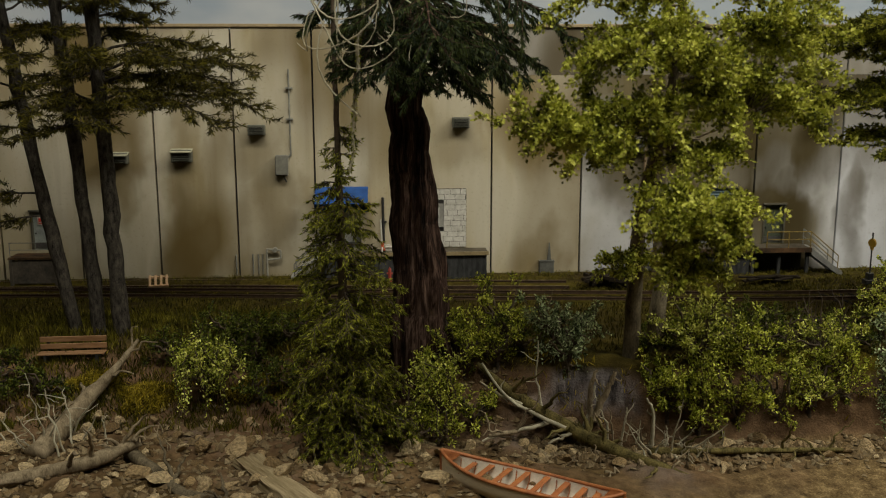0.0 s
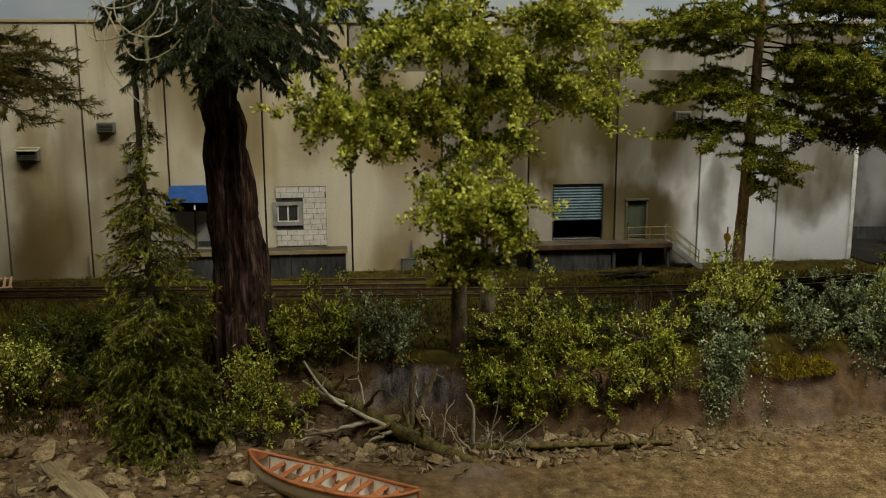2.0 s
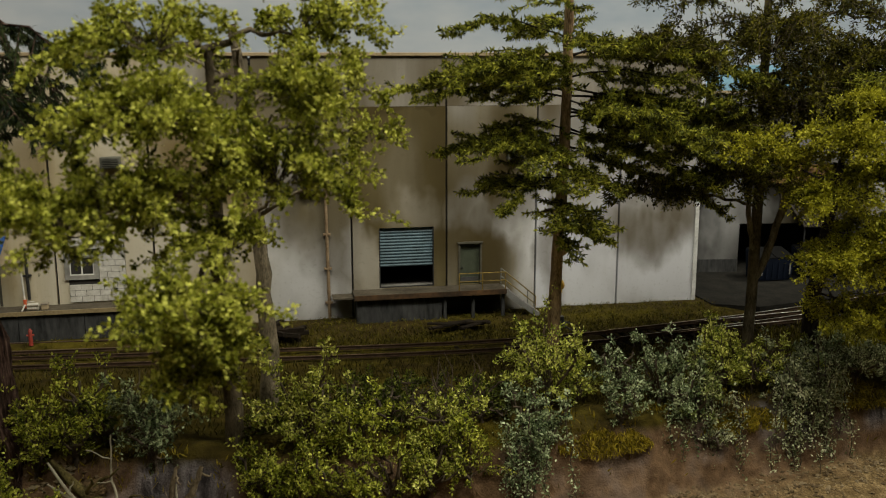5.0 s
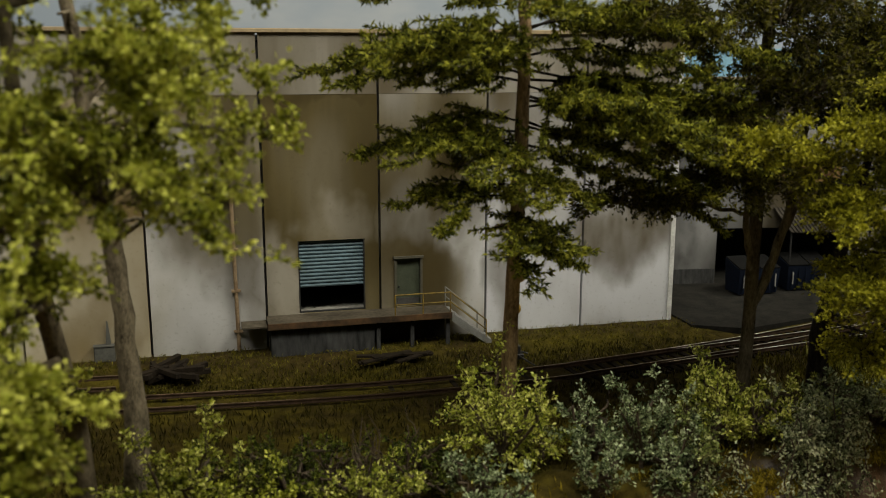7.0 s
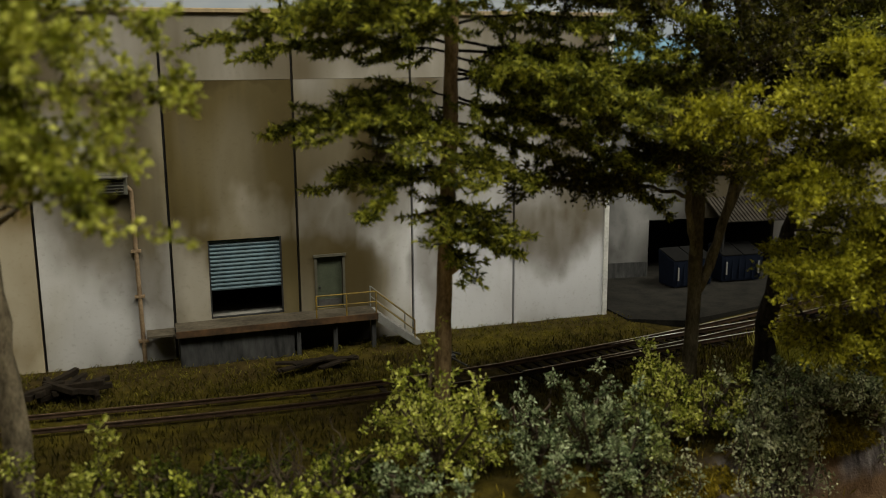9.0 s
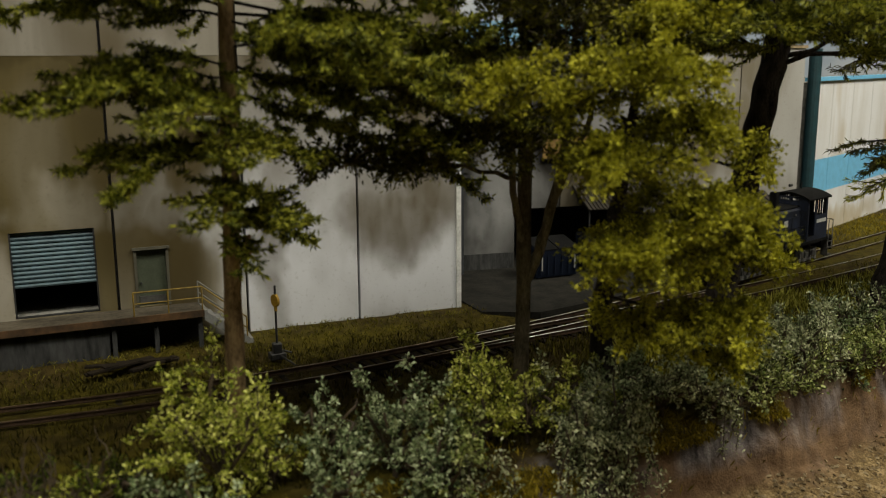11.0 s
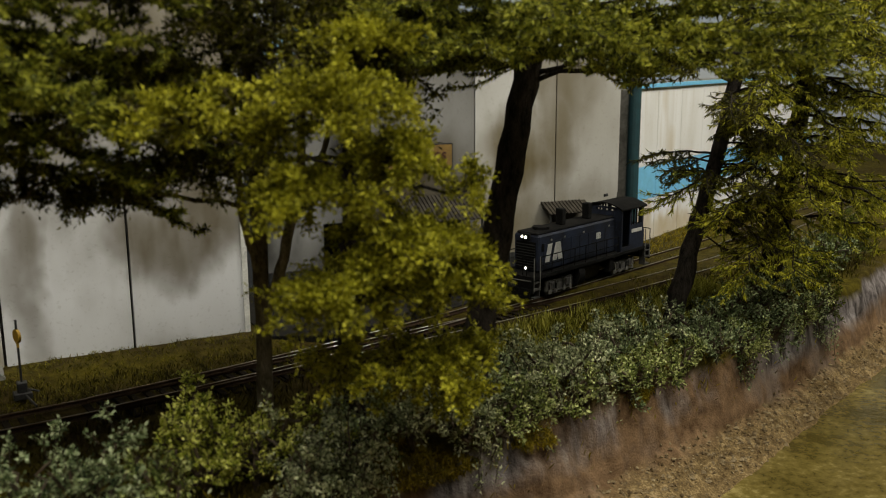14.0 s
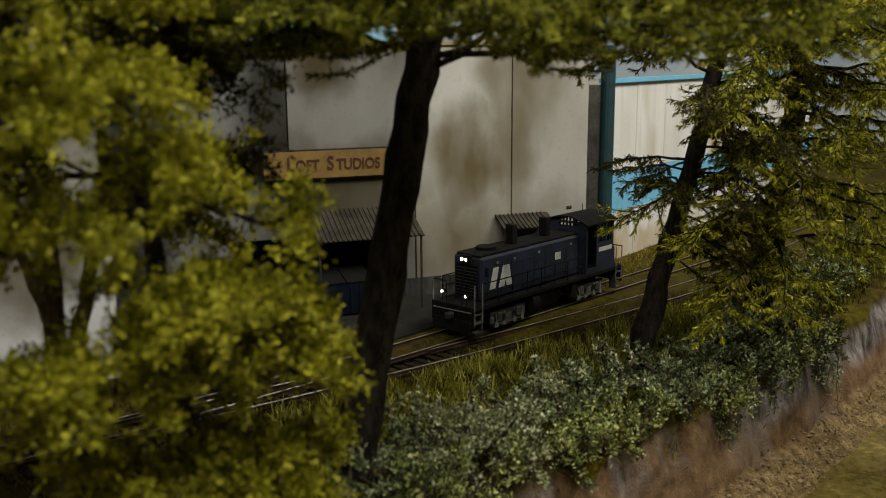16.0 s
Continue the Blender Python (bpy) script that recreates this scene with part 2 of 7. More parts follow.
def spots(nt, rows, noise_a, noise_b):
    """Soft patches of stain, airbrushed wash and painted-in light and shade: places on the wall, half-widths and
    strengths, with uneven edges.
    """
    sep = nt.nodes.new("ShaderNodeSeparateXYZ")
    nt.links.new(nt.nodes.new("ShaderNodeNewGeometry").outputs["Position"], sep.inputs[0])
    x = calc(nt, "ADD", sep.outputs[0], calc(nt, "TIMES", calc(nt, "SUBTRACT", noise_a, 0.5), 0.050))
    z = calc(nt, "ADD", sep.outputs[2], calc(nt, "TIMES", calc(nt, "SUBTRACT", noise_b, 0.5), 0.060))
    out = None
    for cx, cz, rx, rz, k in rows:
        u, v = calc(nt, "TIMES", calc(nt, "SUBTRACT", x, cx), 0.46 / rx), calc(nt, "TIMES", calc(nt, "SUBTRACT", z, cz), 0.46 / rz)
        d = calc(nt, "ADD", calc(nt, "TIMES", u, u), calc(nt, "TIMES", v, v))
        e = calc(nt, "MAXIMUM", calc(nt, "SUBTRACT", 1.0, d), 0.0)
        m = calc(nt, "MULTIPLY", calc(nt, "TIMES", e, calc(nt, "TIMES", e, calc(nt, "SUBTRACT", 2.0, e))), k)
        out = m if out is None else calc(nt, "MAXIMUM", out, m)
    return out


def wall_material(name, base, pale, stain, amount, wash, rough=0.8, seed=0.0, mist=None, marks=()):
    """Airbrushed weathering on painted panels: soft clouds of grime, pale washed patches, and runs from above; marks
    add stains and painted-in shade.
    """
    m, nt, b = material(name, rough)
    cloud = tex(nt, "noise", 19, 1.5, (1, 1, 0.5), "Position", 0.4, (seed, 0, seed))
    veil = tex(nt, "noise", 40, 3, (1, 1, 0.28), "Position", 0.5, (3 + seed, 1, 2))
    runs = tex(nt, "noise", 85, 3, (1, 1, 0.06), "Position")
    fine = tex(nt, "noise", 500, 3, source="Position")
    col = mix(nt, ramp(nt, veil, [(0.36, (0, 0, 0)), (0.62, (1, 1, 1))]), base, pale)
    f = calc(nt, "ADD", cloud, calc(nt, "TIMES", calc(nt, "SUBTRACT", veil, 0.5), 0.18))
    col = mix(nt, calc(nt, "MULTIPLY", ramp(nt, f, [(0.50 - amount, (0, 0, 0)), (0.68 - amount, (1, 1, 1))]), 0.9), col, stain)
    col = mix(nt, calc(nt, "MULTIPLY", ramp(nt, runs, [(0.50, (0, 0, 0)), (0.75, (1, 1, 1))]), 0.30), col, tuple(0.8 * v for v in stain))
    col = mix(nt, calc(nt, "MULTIPLY", ramp(nt, f, [(0.36, (1, 1, 1)), (0.45, (0, 0, 0))]), wash), col, mist or pale)
    if marks:
        pale_rows, dark_rows = marks
        wave_a, wave_b = tex(nt, "noise", 34, 3, (1, 1, 0.7), "Position", 0.5, (7, 0, 1)), tex(nt, "noise", 45, 3, (1, 1, 0.6), "Position", 0.5, (2, 0, 9))
        col = mix(nt, calc(nt, "MULTIPLY", spots(nt, pale_rows, wave_b, wave_a), 0.95), col, mist or pale)
        col = mix(nt, calc(nt, "MULTIPLY", spots(nt, dark_rows, wave_a, wave_b), ramp(nt, veil, [(0.30, (0.6, 0.6, 0.6)), (0.60, (1, 1, 1))])), col, stain)
    col = mix(nt, calc(nt, "MULTIPLY", ramp(nt, fine, [(0.58, (0, 0, 0)), (0.72, (1, 1, 1))]), 0.15), col, stain)
    nt.links.new(col, b.inputs["Base Color"])
    bump(nt, b, fine, 0.12, 0.0003)
    return m


wall_paint = wall_material("wall_paint_beige", (0.41, 0.345, 0.215), (0.55, 0.505, 0.40), (0.15, 0.104, 0.034), 0.0, 0.4, marks=(PALE_SPOTS, DARK_SPOTS))
wall_paint_olive = wall_material("wall_paint_grimy", (0.092, 0.070, 0.026), (0.145, 0.118, 0.058), (0.050, 0.037, 0.013), 0.05, 0.15, seed=1.7, mist=(0.46, 0.43, 0.37), marks=(PALE_SPOTS, DARK_SPOTS))
wall_paint_mixed = wall_material("wall_paint_streaked", (0.19, 0.157, 0.085), (0.36, 0.33, 0.26), (0.062, 0.046, 0.017), 0.02, 0.5, seed=2.9, mist=(0.60, 0.60, 0.61), marks=(PALE_SPOTS, DARK_SPOTS))
wall_paint_white = wall_material("wall_paint_white", (0.40, 0.395, 0.385), (0.58, 0.585, 0.61), (0.085, 0.064, 0.028), -0.05, 0.8, seed=0.6, mist=(0.66, 0.67, 0.71), marks=(PALE_SPOTS, DARK_SPOTS))
wall_paint_upper = wall_material("wall_paint_upper", (0.20, 0.18, 0.14), (0.32, 0.30, 0.265), (0.085, 0.064, 0.030), 0.04, 0.3, seed=3.3)
# Near-black of panel joints, also painted where the dock and bay are in shade.
joint_shade_dark = mottled("joint_shade_dark", (0.012, 0.011, 0.01), (0.03, 0.027, 0.024), 200)


def plain(name, c, rough=0.6, metal=0.0, vary=0.25, scale=150):
    return mottled(name, tuple(v * (1 - vary) for v in c), tuple(min(1, v * (1 + vary)) for v in c), scale, rough, metal, bumpy=0.08, dist=0.0003)


# ---- building blocks ----
def part(name, bm, mat, parent=None, label="", smooth=False):
    me = bpy.data.meshes.new(name)
    bmesh.ops.recalc_face_normals(bm, faces=bm.faces)
    bm.to_mesh(me)
    bm.free()
    me.materials.append(mat)
    if smooth:
        me.shade_smooth()
    ob = new(name, me)
    if parent:
        ob.parent = parent
    if label:
        ob["label"] = label
    return ob


def thing(name, at, label, category, group="", kind="", rz=0):
    ob = new(name)
    ob.empty_display_size = 0.01
    ob.matrix_world = pose(*at, 0, 0, rz)
    return tagged(ob, label, category, group, kind)


def box(bm, x0, x1, y0, y1, z0, z1, bevel=0.0, m=None):
    r = bmesh.ops.create_cube(bm, size=1.0)
    vs = r["verts"]
    for v in vs:
        v.co = Vector((x0 + (v.co.x + 0.5) * (x1 - x0), y0 + (v.co.y + 0.5) * (y1 - y0), z0 + (v.co.z + 0.5) * (z1 - z0)))
    if m is not None:
        bmesh.ops.transform(bm, matrix=m, verts=vs)
    if bevel:
        es = list({e for v in vs for e in v.link_edges})
        bmesh.ops.bevel(bm, geom=es, offset=bevel, segments=1, affect="EDGES")
    return bm


def boxes(*rows, bevel=0.0):
    bm = bmesh.new()
    for r in rows:
        box(bm, *r, bevel=bevel)
    return bm


def cyl(bm, p, q, r0, r1=None, sides=10):
    """A closed round bar from p to q."""
    p, q = Vector(p), Vector(q)
    m = Matrix.Translation((p + q) / 2) @ (q - p).to_track_quat("Z", "Y").to_matrix().to_4x4()
    bmesh.ops.create_cone(bm, cap_ends=True, segments=sides, radius1=r0, radius2=r0 if r1 is None else r1, depth=(q - p).length, matrix=m)
    return bm


class Soup:
    """Collects many tubes and leaves as arrays, for one mesh."""

    def __init__(self):
        self.v, self.f, self.n = [], [], 0

    def tube(self, pts, radii, sides=6, wobble=0.0, rng=None):
        pts = np.asarray(pts, float)
        d = np.gradient(pts, axis=0)
        d /= np.linalg.norm(d, axis=1)[:, None] + 1e-12
        ref = np.array([0.3, 0.9, 0.2]) if abs(d[0][2]) > 0.8 else np.array([0.0, 0.0, 1.0])
        u = np.cross(d, ref)
        u /= np.linalg.norm(u, axis=1)[:, None] + 1e-12
        w = np.cross(d, u)
        a = np.linspace(0, 2 * np.pi, sides, endpoint=False)
        r = np.asarray(radii, float)[:, None] * np.ones(sides)
        if wobble:
            r = r * (1 + wobble * rng.standard_normal((len(pts), sides)))
        ring = pts[:, None] + r[..., None] * (np.cos(a)[None, :, None] * u[:, None] + np.sin(a)[None, :, None] * w[:, None])
        k, n = len(pts), self.n
        self.v.append(ring.reshape(-1, 3))
        i, j = np.meshgrid(np.arange(k - 1), np.arange(sides), indexing="ij")
        j2 = (j + 1) % sides
        self.f.append((n + np.stack([i * sides + j, i * sides + j2, (i + 1) * sides + j2, (i + 1) * sides + j], -1)).reshape(-1, 4))
        self.n += k * sides

    def leaves(self, c, d, length, width, rng):
        """Rhombic leaves: centres c, directions d, each bent a little."""
        c, d = np.asarray(c, float), np.asarray(d, float)
        k = len(c)
        if not k:
            return
        d = d / (np.linalg.norm(d, axis=1)[:, None] + 1e-12)
        s = np.cross(d, rng.standard_normal((k, 3)))
        s /= np.linalg.norm(s, axis=1)[:, None] + 1e-12
        up = np.cross(d, s)
        ln = (length * (0.6 + 0.8 * rng.random(k)))[:, None]
        wd = (width * (0.7 + 0.6 * rng.random(k)))[:, None]
        q = np.stack([c - d * ln / 2, c + s * wd / 2 + up * wd * 0.15, c + d * ln / 2, c - s * wd / 2 + up * wd * 0.15], 1)
        self.v.append(q.reshape(-1, 3))
        self.f.append(self.n + np.arange(k * 4).reshape(k, 4))
        self.n += k * 4

    def put(self, name, mat, parent=None, label="", smooth=False):
        v, f = np.concatenate(self.v).astype(np.float32), np.concatenate(self.f).astype(np.int32)
        me = bpy.data.meshes.new(name)
        me.vertices.add(len(v))
        me.vertices.foreach_set("co", v.ravel())
        me.loops.add(f.size)
        me.loops.foreach_set("vertex_index", f.ravel())
        me.polygons.add(len(f))
        me.polygons.foreach_set("loop_start", np.arange(0, f.size, 4, dtype=np.int32))
        me.update(calc_edges=True)
        me.materials.append(mat)
        if smooth:
            me.shade_smooth()
        ob = new(name, me)
        if parent:
            ob.parent = parent
        if label:
            ob["label"] = label
        return ob


def curve_pts(p, q, sag, n, rng, jitter=0.0):
    """Points from p to q, bowed down by sag, with a little unevenness."""
    t = np.linspace(0, 1, n)[:, None]
    p, q = np.asarray(p, float), np.asarray(q, float)
    out = p + (q - p) * t
    out[:, 2] -= (sag * 4 * t * (1 - t))[:, 0]
    if jitter:
        j = rng.standard_normal((n, 3)) * jitter
        j[0] = 0
        out += j
    return out

# ---- ground ----
EDGE_X = [-0.6, -0.2, 0.0, 0.12, 0.30, 0.45, 0.60, 0.70, 0.80, 0.90, 1.00, 1.15, 1.40, 1.8]
FOOT_Y = [0.62, 0.62, 0.622, 0.612, 0.598, 0.604, 0.632, 0.648, 0.668, 0.698, 0.735, 0.80, 0.93, 1.15]


def foot(x):
    return np.interp(x, EDGE_X, FOOT_Y)


EDGE_Y = [0.20, 0.20, 0.20, 0.30, 0.42, 0.50, 0.575, 0.612, 0.645, 0.682, 0.716, 0.78, 0.91, 1.13]


def ripple(x, y, seed=0):
    """Smooth value noise from 0 to 1, one cell to the unit."""
    x, y = np.asarray(x, float), np.asarray(y, float)
    i, j = np.floor(x), np.floor(y)
    u, v = x - i, y - j
    u, v = u * u * (3 - 2 * u), v * v * (3 - 2 * v)
    def h(p, q):
        k = np.sin(p * 127.1 + q * 311.7 + seed * 74.7) * 43758.5453
        return k - np.floor(k)
    return (h(i, j) * (1 - u) + h(i + 1, j) * u) * (1 - v) + (h(i, j + 1) * (1 - u) + h(i + 1, j + 1) * u) * v


def height(x, y):
    """The ground's height: river bed, beach, bank and the level with the tracks."""
    x, y = np.asarray(x, float), np.asarray(y, float)
    d = y - foot(x)
    steep = np.interp(x, [0.0, 0.09, 0.25, 0.5], [0.085, 0.055, 0.022, 0.016])
    t = np.clip(d / steep, 0, 1)
    bank = -0.041 + 0.0375 * (t * t * (3 - 2 * t)) + 0.0035 * np.clip((y - 0.795) / 0.02, 0, 1)
    beach = -0.041 + np.clip(d, -0.3, 0) * 0.0125 / (foot(x) - np.interp(x, EDGE_X, EDGE_Y))
    z = np.where(d > 0, bank, beach)
    bumps = 0.0022 * np.sin(x * 61 + 3 * np.sin(y * 43)) * np.sin(y * 77 + 2 * np.sin(x * 51)) + 0.0009 * np.sin(x * 213 + y * 97) * np.sin(y * 251 - x * 71)
    level = np.clip((y - foot(x) - 0.05) / 0.02, 0, 1)
    calm = np.clip((foot(x) - y - 0.006) / 0.012, 0, 1) * np.clip((x - 0.2) / 0.2, 0, 1)
    return z + bumps * (1 - 0.85 * level) * (1 - 0.65 * calm)


def ground():
    xs = np.concatenate([np.arange(-0.7, -0.2, 0.012), np.arange(-0.2, 1.1, 0.0036), np.arange(1.1, 1.9, 0.012)])
    rows = np.concatenate([np.arange(-0.1, 0.50, 0.02), np.arange(0.50, 0.600, 0.0034), np.arange(0.600, 0.665, 0.0013), np.arange(0.665, 0.84, 0.0036), np.arange(0.84, 1.45, 0.02)])
    X, B = np.meshgrid(xs, rows)
    Y = B + (foot(X) - 0.62) * np.interp(B, [-0.1, 0.45, 0.75, 1.45], [0, 1, 1, 0])
    Z = height(X, Y)
    d = Y - foot(X)
    steep = np.interp(X, [0.0, 0.09, 0.25, 0.5], [0.085, 0.055, 0.022, 0.016])
    face = np.clip(1 - np.abs(d / steep - 0.5) / 0.62, 0, 1)
    ribs = 1 - np.abs(2 * ripple(X * 190 + 2 * ripple(X * 60, Z * 90, 3), Z * 95, 1) - 1)
    lumps = ripple(X * 62, Z * 110, 2)
    Y = Y - face * (0.0030 * (ribs - 0.5) + 0.0058 * (lumps - 0.5))
    Z = Z + 0.0011 * (ripple(X * 260, Y * 260, 5) - 0.5) * np.clip(1.4 - np.abs(d) / 0.05, 0, 1)
    s = Soup()
    s.v.append(np.stack([X, Y, Z], -1).reshape(-1, 3))
    i, j = np.meshgrid(np.arange(len(rows) - 1), np.arange(len(xs) - 1), indexing="ij")
    w = len(xs)
    s.f.append(np.stack([i * w + j, i * w + j + 1, (i + 1) * w + j + 1, (i + 1) * w + j], -1).reshape(-1, 4))
    return tagged(s.put("ground", earth, smooth=True), "model landscape of brown earth, turf and a sandy bank", "ground", kind="structure")


ground()


def water():
    m, nt, b = material("river_water", 0.16)
    n = calc(nt, "ADD", calc(nt, "MULTIPLY", tex(nt, "noise", 25, 4, source="Position"), 0.5), calc(nt, "MULTIPLY", tex(nt, "noise", 210, 4, (1, 1, 1), "Position", 0.7), 0.5))
    nt.links.new(ramp(nt, n, [(0.38, (0.060, 0.045, 0.010)), (0.54, (0.135, 0.103, 0.028)), (0.66, (0.29, 0.235, 0.09))]), b.inputs["Base Color"])
    bump(nt, b, tex(nt, "noise", 160, 3, source="Position"), 0.2, 0.001)
    return tagged(part("water", boxes((-0.7, 1.9, -0.1, 1.4, -0.075, -0.0535)), m), "still brown-green model river beside the bank", "water", kind="structure")


water()

# ---- room ----
def room():
    plaster = mottled("room_plaster", (0.085, 0.082, 0.075), (0.115, 0.112, 0.105), 8, 0.9)
    carpet = mottled("room_carpet", (0.05, 0.05, 0.055), (0.09, 0.09, 0.10), 60, 0.95)
    for name, b in (("wall_west", (-1.62, -1.6, -2.2, 1.7, -1.1, 1.6)), ("wall_east", (2.4, 2.42, -2.2, 1.7, -1.1, 1.6)), ("wall_south", (-1.6, 2.4, -2.22, -2.2, -1.1, 1.6)), ("wall_north", (-1.6, 2.4, 1.7, 1.72, -1.1, 1.6))):
        tagged(part(name, boxes(b), plaster), "plain grey plaster wall of the layout room", "wall", kind="structure")
    tagged(part("ceiling", boxes((-1.62, 2.42, -2.22, 1.72, 1.6, 1.62)), plaster), "plain grey ceiling of the layout room", "ceiling", kind="structure")
    tagged(part("floor", boxes((-1.62, 2.42, -2.22, 1.72, -1.12, -1.1)), carpet), "dark carpet floor of the layout room", "floor", kind="structure")
    m, nt, b = material("sky_paint", 0.9)
    sep = nt.nodes.new("ShaderNodeSeparateXYZ")
    nt.links.new(nt.nodes.new("ShaderNodeNewGeometry").outputs["Position"], sep.inputs[0])
    cloud = tex(nt, "noise", 5, 4, (1, 1, 2.2), "Position")
    col = mix(nt, ramp(nt, cloud, [(0.40, (0, 0, 0)), (0.65, (1, 1, 1))]), (0.32, 0.37, 0.42), (0.46, 0.48, 0.49))
    nt.links.new(col, b.inputs["Base Color"])
    # Glow added to the painted board in place of lamp light on it.
    nt.links.new(col, b.inputs["Emission Color"])
    b.inputs["Emission Strength"].default_value = 0.20
    tagged(part("backdrop", boxes((-1.2, 2.3, 1.46, 1.47, -0.2, 0.46)), m), "painted pale cloudy sky backdrop behind the model", "backdrop", kind="structure")


room()

# ---- tracks ----
TRACK_A = [(-0.60, 0.808), (-0.30, 0.803), (-0.02, 0.789), (0.19, 0.767), (0.25, 0.762), (0.33, 0.7545), (0.42, 0.748), (0.467, 0.7495), (0.525, 0.758), (0.574, 0.765), (0.64, 0.7735), (0.72, 0.7825), (0.787, 0.795), (0.83, 0.803), (0.88, 0.8125), (1.0, 0.842), (1.2, 0.92), (1.6, 1.08)]
TRACK_B = [(0.50, 0.7535), (0.57, 0.7640), (0.65, 0.7805), (0.72, 0.7995), (0.7755, 0.8155), (0.8194, 0.829), (0.8925, 0.851), (1.0, 0.884), (1.2, 0.952), (1.6, 1.10)]
TRACK_C = [(-0.60, 0.826), (-0.30, 0.8205), (0.0, 0.8155), (0.14, 0.803), (0.262, 0.795)]


def along(pts, step):
    """Evenly spaced points and directions along a smooth line through pts."""
    p = np.asarray(pts, float)
    x = np.linspace(p[0, 0], p[-1, 0], 800)
    y = np.interp(x, p[:, 0], p[:, 1])
    k = 61
    yy = np.convolve(np.concatenate([y[0] - (y[1] - y[0]) * np.arange(k // 2, 0, -1), y, y[-1] + (y[-1] - y[-2]) * np.arange(1, k // 2 + 1)]), np.ones(k) / k, "valid")
    q = np.stack([x, yy], 1)
    L = np.concatenate([[0], np.cumsum(np.linalg.norm(np.diff(q, axis=0), axis=1))])
    u = np.arange(0, L[-1], step)
    c = np.stack([np.interp(u, L, q[:, 0]), np.interp(u, L, q[:, 1])], 1)
    d = np.gradient(c, axis=0)
    return c, d / np.linalg.norm(d, axis=1)[:, None]


def rail(c, d, off, name, mat, parent, prof, z):
    """A rail's section drawn along the line, off to one side."""
    s = Soup()
    n = np.stack([-d[:, 1], d[:, 0]], 1)
    rings = np.stack([np.stack([c[:, 0] + n[:, 0] * (off + a), c[:, 1] + n[:, 1] * (off + a), np.full(len(c), z + b)], 1) for a, b in prof], 1)
    k, m = rings.shape[:2]
    s.v.append(rings.reshape(-1, 3))
    i, j = np.meshgrid(np.arange(k - 1), np.arange(m), indexing="ij")
    s.f.append(np.stack([i * m + j, (i + 1) * m + j, (i + 1) * m + (j + 1) % m, i * m + (j + 1) % m], -1).reshape(-1, 4))
    return s.put(name, mat, parent)


WEB = [(-0.0010, 0), (-0.0003, 0.0004), (-0.0003, 0.0014), (-0.00055, 0.0016), (-0.00055, 0.0021), (0.00055, 0.0021), (0.00055, 0.0016), (0.0003, 0.0014), (0.0003, 0.0004), (0.0010, 0)]
HEAD = [(-0.00042, 0.00205), (-0.00042, 0.00225), (0.00042, 0.00225), (0.00042, 0.00205)]


def track(label, pts, seed, tie_from=-0.2, tie_to=1.0, dz=0.0, head=rail_top, gauge=0.0178):
    rng = np.random.default_rng(seed)
    t = thing("railway_track", (0, 0, 0), label, "railway track", "railway tracks", "structure")
    c, d = along(pts, 0.004)
    z = -0.0010 + dz
    for off in (-gauge / 2, gauge / 2):
        r = rail(c, d, off, "rail", rail_steel, t, WEB, z)
        rail(c, d, off, "rail_head", head, r, HEAD, z)
    c, d = along(pts, 0.0068)
    me, rest = None, []
    for k in range(len(c)):
        a = math.degrees(math.atan2(d[k][1], d[k][0])) + rng.uniform(-1.5, 1.5)
        zz = -0.0036 + dz - (0.0013 if c[k][0] < 0.43 else 0.0006) + rng.uniform(-0.0004, 0.0004)
        if tie_from < c[k][0] < tie_to:
            if me is None:
                ob = part("sleeper", boxes((-0.0015, 0.0015, -0.0165, 0.0165, -0.0012, 0.0015), bevel=0.0002), sleeper_wood, t)
                me = ob.data
            else:
                ob = new("sleeper", me)
                ob.parent = t
            ob.matrix_local = pose(c[k][0], c[k][1], zz, 0, 0, a)
        else:
            rest.append((c[k], a, zz))
    if rest:
        bm = bmesh.new()
        for p, a, zz in rest:
            box(bm, -0.0015, 0.0015, -0.015, 0.015, -0.0012, 0.0015, m=pose(p[0], p[1], zz, 0, 0, a))
        tagged(part("far_sleepers", bm, sleeper_wood, t), kind="stuff")
    return t


rail_worn, nt_, b_ = material("rail_top_worn", 0.35, 1.0)
east = nt_.nodes.new("ShaderNodeSeparateXYZ")
nt_.links.new(nt_.nodes.new("ShaderNodeNewGeometry").outputs["Position"], east.inputs[0])
nt_.links.new(mix(nt_, ramp(nt_, calc(nt_, "SUBTRACT", east.outputs[0], 0.05), [(0.50, (0, 0, 0)), (0.58, (1, 1, 1))]), (0.14, 0.095, 0.06), (0.50, 0.47, 0.43)), b_.inputs["Base Color"])
track("main railway track with rusty rails on dark sleepers", TRACK_A, 1, dz=-0.0007, head=rail_worn)
track("branch railway track with polished rails curving behind the trees", TRACK_B, 2, 0.5, 1.0, 0.0003, rail_worn, 0.0168)
track("overgrown siding with rusty rails along the warehouse wall", TRACK_C, 3, -0.2, 1.0, -0.0011, rail_rust)


